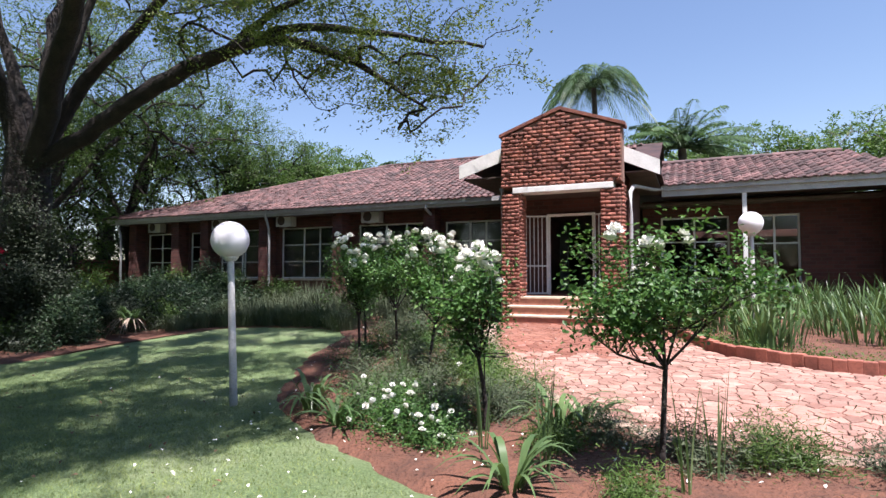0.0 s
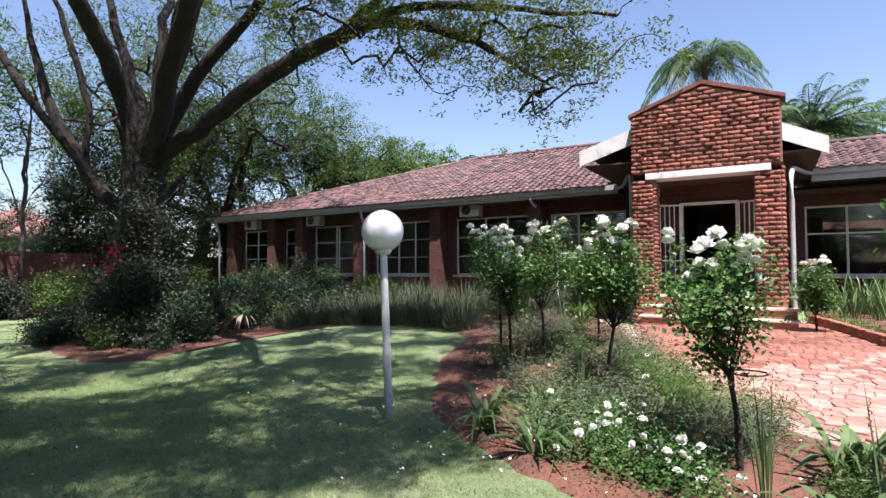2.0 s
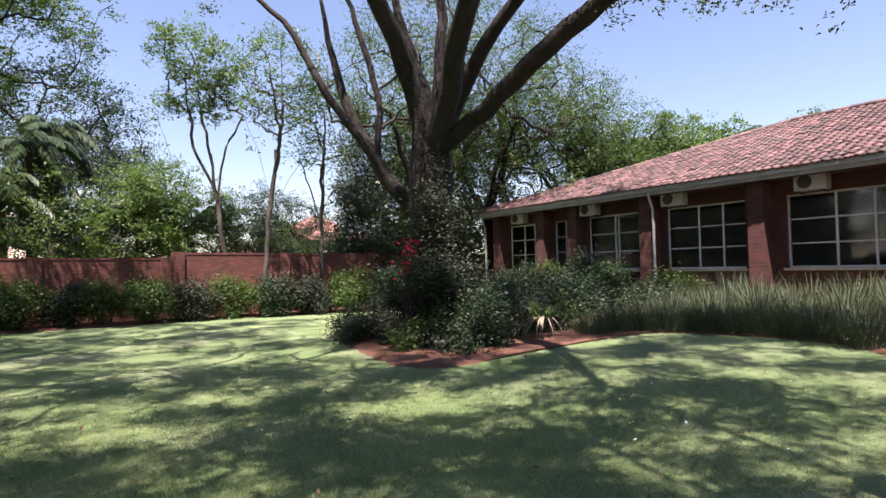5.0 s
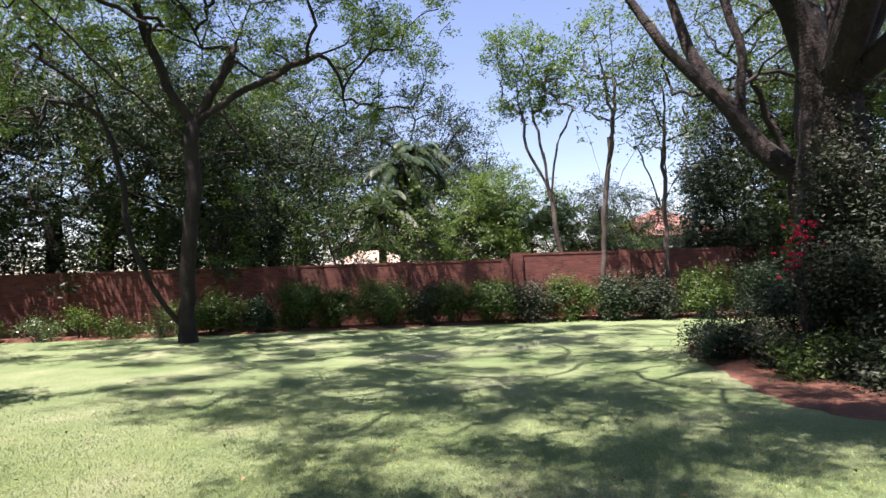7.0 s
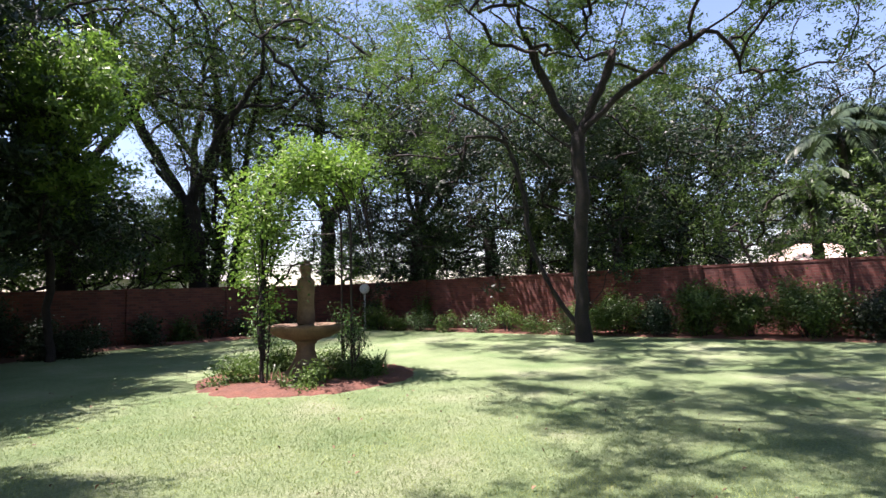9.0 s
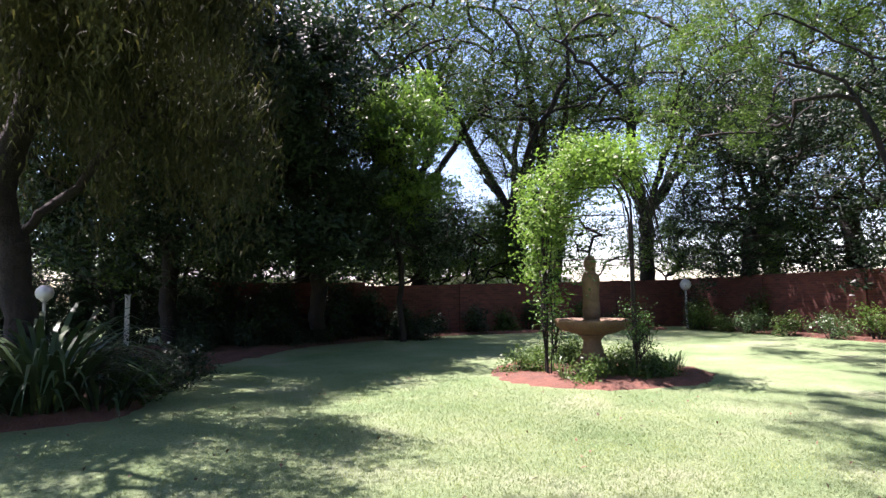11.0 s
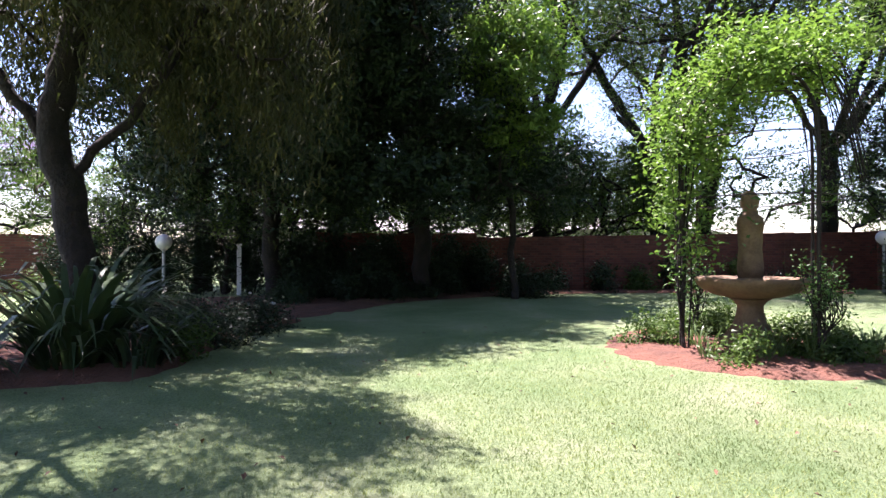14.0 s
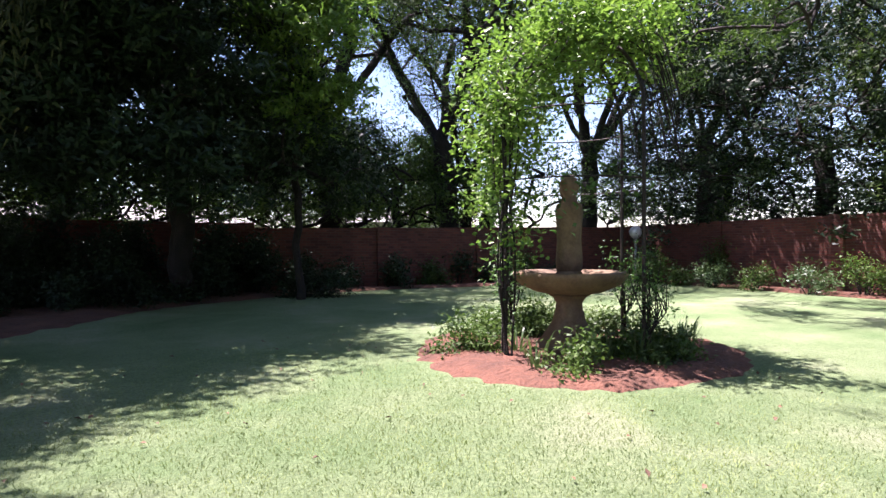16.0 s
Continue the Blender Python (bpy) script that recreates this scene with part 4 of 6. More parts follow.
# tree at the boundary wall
# The last three clumps are unseen, added to cast the shade band before the hedge.
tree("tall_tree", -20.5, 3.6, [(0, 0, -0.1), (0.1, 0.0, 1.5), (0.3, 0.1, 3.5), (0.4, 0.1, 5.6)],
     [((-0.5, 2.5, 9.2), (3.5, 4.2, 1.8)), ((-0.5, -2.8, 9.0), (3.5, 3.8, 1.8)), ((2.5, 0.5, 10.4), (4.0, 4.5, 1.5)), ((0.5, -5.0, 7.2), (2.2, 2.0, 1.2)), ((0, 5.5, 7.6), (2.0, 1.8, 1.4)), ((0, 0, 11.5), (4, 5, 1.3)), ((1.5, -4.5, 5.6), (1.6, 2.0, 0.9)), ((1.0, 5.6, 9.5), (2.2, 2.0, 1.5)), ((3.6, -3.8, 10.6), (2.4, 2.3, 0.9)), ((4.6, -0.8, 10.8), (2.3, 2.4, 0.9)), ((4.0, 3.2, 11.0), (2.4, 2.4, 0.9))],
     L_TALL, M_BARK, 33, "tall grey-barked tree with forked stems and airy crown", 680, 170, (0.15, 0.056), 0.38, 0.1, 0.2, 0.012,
     limbs=[[(0, 0, 0.3), (0.1, -0.7, 1.2), (0.2, -1.3, 2.6), (0.2, -1.6, 4.6), (0.3, -2.2, 6.2), (0.3, -3.8, 7.4)], [(0.4, 0.1, 5.6), (0.4, -0.7, 7.2), (0.6, -1.5, 9.5)], [(0.4, 0.1, 5.6), (0.4, 0.9, 7.2), (0.4, 1.6, 9.2)],
            [(0.4, 0.1, 5.6), (0.6, 1.6, 6.8), (0.5, 4.2, 8.4)], [(0.4, 0.1, 5.2), (0.4, -1.6, 6.6), (0.5, -3.4, 8.4)], [(0, 0, 0.6), (-0.2, 0.5, 1.4), (-0.3, 1.0, 2.6), (-0.2, 1.3, 4.2)]])
# slender half-bare trees at the wall
for k, (x, y, h, lx, ly) in enumerate([(-18.9, 15.75, 9.9, 0.5, 0.6), (-20.7, 16.1, 10.6, -0.8, -0.95), (-18.6, 18.4, 8.8, 0.1, 0.2)]):
    tree("slender_tree", x, y, [(0, 0, -0.1), (0.15 * lx, 0.4 * ly, 2.2), (0.3 * lx, 0.6 * ly, 4.0), (lx * 0.5, ly * 0.8, 6.0)],
         [((lx, ly, h - 0.9), (1.5, 1.7, 1.3)), ((lx - 0.3, ly + 0.2, h - 2.4), (1.3, 1.5, 0.8))], L_LIGHT, M_BARK2, 50 + k, "slender half-bare young tree against the boundary wall", 120, (38, 80, 24)[k], (0.17, 0.08), 0.34, 0.1, 0.085, 0.008,
         limbs=[[(0.3 * lx, 0.6 * ly, 4.0), (lx + 0.5, ly + 0.6, 5.8), (lx + 1.0, ly + 1.2, 7.6)], [(0.25 * lx, 0.5 * ly, 3.4), (lx - 0.5, ly - 0.5, 5.4), (lx - 0.9, ly - 1.1, 7.4)], [(0.4 * lx, 0.7 * ly, 5.0), (lx - 0.1, ly + 0.1, h - 2.6), (lx, ly, h - 0.8)], [(0.4 * lx, 0.7 * ly, 4.6), (lx + 0.3, ly - 0.4, 6.2), (lx + 0.4, ly - 0.9, h - 1.6)]])
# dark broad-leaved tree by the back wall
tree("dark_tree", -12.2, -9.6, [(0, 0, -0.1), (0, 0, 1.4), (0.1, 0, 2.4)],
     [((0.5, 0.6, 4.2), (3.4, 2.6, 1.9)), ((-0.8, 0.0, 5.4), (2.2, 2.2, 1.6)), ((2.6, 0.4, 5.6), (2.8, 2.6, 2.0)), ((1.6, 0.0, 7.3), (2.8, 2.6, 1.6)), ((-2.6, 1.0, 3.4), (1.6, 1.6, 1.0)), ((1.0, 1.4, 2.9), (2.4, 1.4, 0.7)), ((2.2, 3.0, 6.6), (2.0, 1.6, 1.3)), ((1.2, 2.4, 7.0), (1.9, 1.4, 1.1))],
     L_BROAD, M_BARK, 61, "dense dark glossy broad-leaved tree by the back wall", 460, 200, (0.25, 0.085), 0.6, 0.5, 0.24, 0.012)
# The last two clumps reach forward only to throw shade on the lawn.
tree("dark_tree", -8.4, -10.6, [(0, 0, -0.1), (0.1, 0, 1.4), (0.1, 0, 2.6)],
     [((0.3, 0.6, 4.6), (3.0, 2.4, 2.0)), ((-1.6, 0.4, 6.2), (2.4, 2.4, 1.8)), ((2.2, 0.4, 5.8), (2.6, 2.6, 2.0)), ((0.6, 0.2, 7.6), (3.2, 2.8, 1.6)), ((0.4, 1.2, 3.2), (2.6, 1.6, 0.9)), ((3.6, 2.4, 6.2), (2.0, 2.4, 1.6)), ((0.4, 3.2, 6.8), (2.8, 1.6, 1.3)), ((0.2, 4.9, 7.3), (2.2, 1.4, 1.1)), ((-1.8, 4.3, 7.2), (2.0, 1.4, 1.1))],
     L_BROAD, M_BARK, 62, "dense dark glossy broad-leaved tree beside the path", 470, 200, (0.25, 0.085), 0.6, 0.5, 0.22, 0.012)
# drooping tree in the corner bed
droop_rng = random.Random(7)
# High clumps towards +y are above the view, added to shade the lawn below.
droop_blobs = [((-1.6, -0.6, 7.0), (1.5, 1.3, 0.7)), ((-0.8, 1.6, 6.9), (1.4, 1.1, 0.6)), ((-1.2, 0.6, 5.9), (1.5, 1.7, 1.1)), ((0.6, 0.4, 6.8), (2.2, 2.0, 0.8)), ((2.0, 0.2, 6.6), (1.0, 1.2, 0.6), 0.6), ((0.2, 2.6, 6.4), (2.8, 1.5, 0.8)), ((-0.6, 3.2, 6.7), (1.4, 1.1, 0.6)), ((1.4, 1.4, 6.6), (2.0, 1.6, 0.8)), ((1.6, 3.6, 7.0), (2.4, 1.4, 0.7)), ((0.8, 4.2, 7.2), (1.6, 1.0, 0.6))]
for k in range(22):
    a, q = droop_rng.uniform(0, 6.28), droop_rng.uniform(1.4, 3.3)
    if math.cos(a) > 0.25 and k % 3:
        continue
    droop_blobs.append(((q * math.cos(a), 0.7 + 0.8 * q * math.sin(a), droop_rng.uniform(4.1, 6.2) - 0.15 * (math.cos(a) > 0.3)), (droop_rng.uniform(0.35, 0.7), droop_rng.uniform(0.35, 0.7), droop_rng.uniform(0.5, 1.0))))
tree("drooping_tree", -5.3, -4.3, [(0, 0, -0.1), (0.05, 0, 1.2), (0.2, 0.05, 2.2), (0.35, 0.05, 2.9)],
     droop_blobs, L_WILLOW, M_BARK, 71, "dark-stemmed tree with drooping olive foliage", 460, 240, (0.21, 0.036), 0.32, 2.2, 0.21, 0.009, sag=0.38,
     limbs=[[(0.35, 0.05, 2.7), (1.0, 0.0, 3.7), (1.5, 0, 5.0), (2.2, 0.1, 6.2)], [(0.35, 0.05, 2.9), (0.15, 0.1, 4.0), (-0.1, 0.2, 5.4), (-0.6, 0.5, 6.4)], [(0.2, 0.05, 2.2), (-0.6, 0.2, 3.2), (-1.3, 0.4, 4.4), (-2.2, 0.6, 5.2)]])
# The brighter vine leaf colour stands in for sun on this crown.
tree("young_tree", -14.4, -8.4, [(0, 0, -0.1), (0.1, 0, 2.0), (0.2, 0.1, 3.6), (0.3, 0.4, 4.8)], [((0.4, 0.8, 6.7), (1.7, 1.4, 1.0)), ((0.7, 1.3, 5.7), (1.6, 1.3, 1.0)), ((0.3, 1.0, 4.4), (1.0, 0.9, 0.6))], L_VINE, M_BARK, 73, "young broad-leaved tree, its sunlight put in as brighter leaf colour", 130, 130, (0.22, 0.08), 0.4, 0.5, 0.09, 0.01)

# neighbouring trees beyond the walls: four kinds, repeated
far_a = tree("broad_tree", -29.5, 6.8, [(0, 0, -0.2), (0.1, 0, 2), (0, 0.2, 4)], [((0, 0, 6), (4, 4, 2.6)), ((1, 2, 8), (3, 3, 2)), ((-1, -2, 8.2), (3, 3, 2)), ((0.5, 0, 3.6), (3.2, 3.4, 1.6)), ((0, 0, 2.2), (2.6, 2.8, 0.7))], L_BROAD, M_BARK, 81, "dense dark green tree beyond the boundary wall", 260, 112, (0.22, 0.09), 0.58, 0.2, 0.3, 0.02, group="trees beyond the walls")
far_b = tree("feathery_tree", -24.5, -12.5, [(0, 0, -0.2), (0.2, 0, 2), (0, 0.3, 3.6)], [((0, 0, 8.5), (4.2, 4.2, 1.8)), ((2, 2, 7.0), (2.6, 2.6, 1.2)), ((-2.4, -1, 7.0), (2.6, 2.6, 1.2)), ((0, 0, 10.5), (3, 3, 1.3))], L_MID, M_BARK, 82, "tall spreading tree with feathery green crown", 300, 84, (0.17, 0.058), 0.55, 0.1, 0.24, 0.012, limbs=[[(0, 0.3, 3.2), (0.6, 1.2, 5.4), (0.8, 2.4, 7.6)], [(0.2, 0, 2.6), (-0.9, 0.9, 4.6), (-1.6, 1.8, 7.0)], [(0, 0.3, 3.4), (1.2, -0.4, 5.2), (2.4, -1.2, 7.2)], [(0, 0.3, 3.4), (1.0, 0.8, 5.0), (1.8, 1.6, 6.8)], [(0, 0.3, 3.4), (-0.8, 0, 5.2), (-2.0, -0.6, 6.8)], [(0, 0.3, 3.6), (0.2, -0.6, 5.5), (0.2, -0.4, 8.0)]], group="trees beyond the walls")
far_c = tree("rounded_tree", -3.0, 40.0, [(0, 0, -0.2), (0, 0, 2.5)], [((0, 0, 5.5), (5, 4.5, 2.4)), ((2, 0, 7.5), (3.5, 3, 1.6)), ((-2, 0.5, 7.2), (3.5, 3, 1.6))], L_LIGHT, M_BARK2, 83, "rounded bright green tree behind the house roof", 300, 90, (0.27, 0.12), 0.55, 0.1, 0.3, 0.02, group="trees beyond the walls")
far_d = tree("scrub_tree", -19.5, -12.6, [(0, 0, -0.2), (0.2, 0, 1.2)], [((0, 0, 3.0), (1.8, 1.6, 1.3)), ((0.6, 0.4, 4.4), (1.4, 1.4, 1.0))], L_MID, M_BARK, 84, "thin scrubby tree behind the back wall", 60, 60, (0.22, 0.08), 0.5, 0.2, 0.10, 0.010, group="trees beyond the walls")
far_e = tree("leafy_tree", -28.6, 2.4, [(0, 0, -0.2), (0.1, 0, 2), (0, 0.2, 3.6)], [((0, 0, 5.6), (3.6, 3.6, 2.4)), ((1.5, 1.6, 7.8), (2.6, 2.6, 1.6)), ((-1, -1.6, 8.4), (2.6, 2.6, 1.7)), ((0.5, 0, 3.2), (2.8, 3.0, 1.2))], L_MID, M_BARK, 86, "full green tree beyond the boundary wall", 250, 110, (0.20, 0.08), 0.52, 0.2, 0.26, 0.016, group="trees beyond the walls")
far_f = tree("bushy_tree", -25.2, 14.6, [(0, 0, -0.2), (0.1, 0, 1.4)], [((0, 0, 3.2), (1.9, 1.9, 1.5)), ((0.4, 0.3, 4.9), (1.4, 1.4, 0.9))], L_LIGHT, M_BARK, 87, "bushy bright green small tree beyond the wall", 130, 110, (0.19, 0.075), 0.4, 0.2, 0.12, 0.012, group="trees beyond the walls")
for x, y, s, r in [(-31.0, 15.4, 0.8, 40), (-27.4, -0.6, 1.0, 200), (-28.2, -4.4, 1.0, 310), (-26.0, 4.4, 0.8, 80), (-42, 10, 1.4, 70), (-41, 15.2, 1.4, 170), (-39.6, 20.2, 1.2, 270), (-22.6, 22.2, 0.5, 20), (-24.8, 20.2, 0.55, 100), (-21.8, 19.6, 0.34, 0), (-18.4, 22.6, 0.36, 60), (-20.2, 21.2, 0.34, 130), (-18.5, 30, 1.2, 250), (-11, -15.5, 1.0, 60), (-6.5, -14.8, 1.0, 190)]:
    copy_thing(far_a, at(x, y, r, 0, s))
for x, y, s, r in [(-30, 3.5, 1.1, 110), (-32, -5, 1.15, 300), (-19.5, 25.5, 0.9, 33), (-33, 6, 1.3, 20), (-12.8, 27.0, 1.0, 70), (-9.6, 29.2, 0.9, 190), (-16.6, 24.4, 0.8, 250)]:
    copy_thing(far_e, at(x, y, r, 0, s))
for x, y, s, r in [(-24.2, 17.2, 0.9, 10), (-22.4, 20.6, 0.65, 150), (-19.6, 25.2, 0.85, 40), (-25.6, 22.5, 0.8, 190), (-27.2, 17.0, 1.15, 300), (-30.5, -9.5, 1.1, 20), (-22, -13.5, 1.0, 90), (-17.5, -14.6, 0.9, 200), (-20.2, -16.2, 1.1, 60), (-15.6, -16.4, 1.05, 140), (-25.2, -14.8, 1.1, 230), (-12.4, -17.4, 1.1, 310), (-8.4, -18.4, 1.0, 25), (-4.6, -18.8, 1.1, 110), (-0.6, -17.8, 1.0, 200), (3.6, -17.2, 1.1, 280), (7.0, -16.4, 1.0, 340)]:
    copy_thing(far_f, at(x, y, r, 0, s))
for x, y, s, r in [(-29, -9.8, 1.5, 90), (-18.3, -13.6, 1.5, 200), (-14.2, -15.2, 1.45, 300), (-22.6, -11.6, 1.5, 250), (-26.2, -12.5, 1.45, 340), (-33, -6, 1.5, 150), (-33, 0, 1.3, 20), (-14.5, 25.5, 1.15, 130), (-15.8, 21.5, 1.1, 77), (-8, -16, 1.1, 44), (-11.5, 29.5, 0.95, 200)]:
    copy_thing(far_b, at(x, y, r, 0, s))
for x, y, s, r in [(-8.4, 33.5, 1.05, 60), (-4.5, 35, 0.95, 160), (16, 33, 1.1, 0), (24, 30, 1.1, 90), (30, 27, 1.2, 190), (3, 44, 1.0, 30)]:
    copy_thing(far_c, at(x, y, r, 0, s))
for x, y, s, r in [(-20, -14.5, 1.2, 0), (-13, -13.8, 1.2, 60), (-16, -14, 1.15, 130), (-24, -12.6, 1.2, 220), (-21, -12.9, 1.1, 310), (-18.6, -12.9, 1.0, 75), (-17, -13, 1.1, 40), (-22.5, -11.8, 1.0, 120), (-15.2, -13.4, 0.9, 200), (-26, -10.2, 1.2, 280), (-11.5, -14.5, 1.1, 10), (-24.5, 8.5, 1.0, 77), (-25.2, 12.2, 1.0, 130), (-26, 5, 1.0, 20), (-26.6, 2.0, 1.0, 200), (-27.6, -1.5, 1.0, 90), (-29.0, -5.0, 1.0, 160), (-8.8, -13.4, 0.9, 15), (-7.2, -13.0, 0.8, 100), (-5.4, -14.0, 0.9, 222), (-3.6, -13.4, 0.7, 300), (-10.2, -13.6, 0.9, 140)]:
    copy_thing(far_d, at(x, y, r, 0, s))


# ---- plants ----
def blades_arrays(rng, bases, dirs, length, width, arch=0.8, segs=5, upright=1.0):
    """Arching strap leaves: a tapering ribbon from each base."""
    n = len(bases)
    L = length * rng.uniform(0.65, 1.15, n)
    up = upright * rng.uniform(0.7, 1.2, n)
    s = np.linspace(0, 1, segs + 1)
    d = dirs / (np.linalg.norm(dirs, axis=1)[:, None] + 1e-9)
    horiz = (s[None] ** 1.3) * L[:, None] * np.minimum(1.0, 0.9 * arch) * rng.uniform(0.5, 1.1, n)[:, None]
    vert = L[:, None] * (up[:, None] * s[None] - arch * 0.85 * s[None] ** 2.4)
    P = np.stack([bases[:, None, 0] + d[:, None, 0] * horiz, bases[:, None, 1] + d[:, None, 1] * horiz, bases[:, None, 2] + vert], -1)
    side_v = np.stack([-d[:, 1], d[:, 0], np.zeros(n)], -1)
    w = width * rng.uniform(0.7, 1.2, n)[:, None] * (0.55 + 0.9 * s * (1 - s) * 2)[None] * (1 - s[None] ** 3 * 0.95) * 0.5
    A, B = P - side_v[:, None] * w[..., None], P + side_v[:, None] * w[..., None]
    v = np.stack([A, B], 2).reshape(-1, 3)
    k = (segs + 1) * 2
    one = np.array([[2 * i, 2 * i + 1, 2 * i + 3, 2 * i + 2] for i in range(segs)])
    f = (np.arange(n)[:, None, None] * k + one[None]).reshape(-1, 4)
    return v, f


def tuft(name, n, length, width, material, label, category, seed, arch=0.8, spread=0.1, upright=1.0, group="", split=False):
    """A clump of strap leaves, built at the origin."""
    rng = np.random.default_rng(seed)
    t = thing(name, pose(0, 0, 0), label, category, group)
    a = rng.uniform(0, 2 * np.pi, n)
    r = spread * np.sqrt(rng.uniform(0, 1, n))
    bases = np.stack([r * np.cos(a), r * np.sin(a), np.full(n, -0.02)], -1)
    dirs = np.stack([np.cos(a + rng.normal(size=n) * 0.4), np.sin(a + rng.normal(size=n) * 0.4), np.zeros(n)], -1)
    if split:
        for i in range(n):
            v, f = blades_arrays(rng, bases[i:i + 1], dirs[i:i + 1], length, width, arch, 6, upright)
            part_np("leaf", v, f, material, t, "", True)
        return t
    v, f = blades_arrays(rng, bases, dirs, length, width, arch, 6, upright)
    part_np("leaf_cluster", v, f, material, t, "", True)
    return t


def bloom_arrays(rng, centres, r):
    """Loose double flowers: three whorls of cupped petals."""
    vs, fs, k = [], [], 0
    for c in centres:
        tilt = rng.normal(size=3) * 0.35 + np.array([0, 0, 1])
        tilt /= np.linalg.norm(tilt)
        e1 = np.cross(tilt, [1, 0.2, 0])
        e1 /= np.linalg.norm(e1)
        e2 = np.cross(tilt, e1)
        R = r * rng.uniform(0.7, 1.25)
        for ring, (cnt, out, hgt) in enumerate(((6, 1.0, 0.5), (5, 0.72, 0.9), (4, 0.4, 1.1))):
            for i in range(cnt):
                a = 2 * np.pi * (i + 0.5 * ring) / cnt + rng.normal() * 0.15
                d = np.cos(a) * e1 + np.sin(a) * e2
                s = -np.sin(a) * e1 + np.cos(a) * e2
                w = R * 0.55
                vs += [c + d * R * 0.1, c + d * R * out * 0.6 + s * w + tilt * R * hgt * 0.7, c + d * R * out + tilt * R * hgt, c + d * R * out * 0.6 - s * w + tilt * R * hgt * 0.7]
                fs.append([k, k + 1, k + 2, k + 3])
                k += 4
    return np.array(vs), np.array(fs)


def rose(x, y, fork, crown, blooms, seed, label="standard rose bush with white blooms on a bare stem", lean=(0.0, 0.0), per=24, petal=None, top_only=True):
    """A standard rose. fork: height of the fork; crown: half widths and the height of its top."""
    rng = np.random.default_rng(seed)
    t = thing("rose_bush", at(x, y), label, "rose bush", "rose bushes")
    f0 = np.array([lean[0], lean[1], fork])
    v, f = tube_arrays([(smooth_curve([(0, 0, -0.05), (lean[0] * 0.3 + 0.01, lean[1] * 0.3, fork * 0.5), f0], 8), np.linspace(0.022, 0.017, 8))], 7)
    part_np("stem", v, f, M_BARK, t, "", True)
    rx, ry, top = crown
    mid = (fork + 0.12 + top) / 2
    tips, paths = [], []
    n = 34
    low = f0 * 0.95
    for i in range(n):
        d = rng.normal(size=3)
        d /= np.linalg.norm(d)
        q = rng.uniform(0.35, 1.0)
        p = f0 + np.array([d[0] * rx * q, d[1] * ry * q, mid - fork + d[2] * (top - mid) * q])
        wide = 0.4 + 0.75 * min(1.0, max(0.0, (p[2] - fork) / (top - fork)))
        p[:2] = f0[:2] + (p[:2] - f0[:2]) * wide
        if i % 6 == 0:
            p[2] = top + rng.uniform(-0.05, 0.12)
        root = f0 + (low - f0) * rng.random() if i < 8 else paths[rng.integers(0, 8)][0][rng.integers(1, 4)]
        m = root * 0.5 + p * 0.5 + rng.normal(size=3) * 0.06 + np.array([0, 0, 0.04])
        paths.append((smooth_curve([root, m, p], 6), np.linspace(0.011 if i < 8 else 0.007, 0.003, 6)))
        tips += [p, p * 0.7 + m * 0.3, m * 0.7 + p * 0.3]
    v, f = tube_arrays(paths, 4)
    part_np("branching", v, f, M_BARK, t, "", True)
    tips = np.array(tips)
    cen = np.repeat(tips, int(per * 1.7), axis=0)
    cen = cen + np.repeat(rng.normal(size=tips.shape) * 0.05, int(per * 1.7), axis=0) + rng.normal(size=cen.shape) * 0.07
    v, f = leaves_arrays(rng, cen, 0.05, 0.031, up=0.4, face=cen - f0)
    part_np("foliage", v, f, L_ROSE, t)
    if blooms:
        tt = tips[np.argsort(-tips[:, 2] + rng.normal(size=len(tips)) * (0.12 if top_only else 0.5))]
        heads = []
        for p in tt[: max(1, blooms // 2)]:
            for _ in range(2):
                heads.append(p + rng.normal(size=3) * np.array([0.05, 0.05, 0.03]) + np.array([0, 0, 0.08]))
        for head in heads[:blooms]:
            v, f = bloom_arrays(rng, [head], 0.064)
            part_np("bloom", v, f, petal or M_PETAL, t, "white rose bloom")
    return t


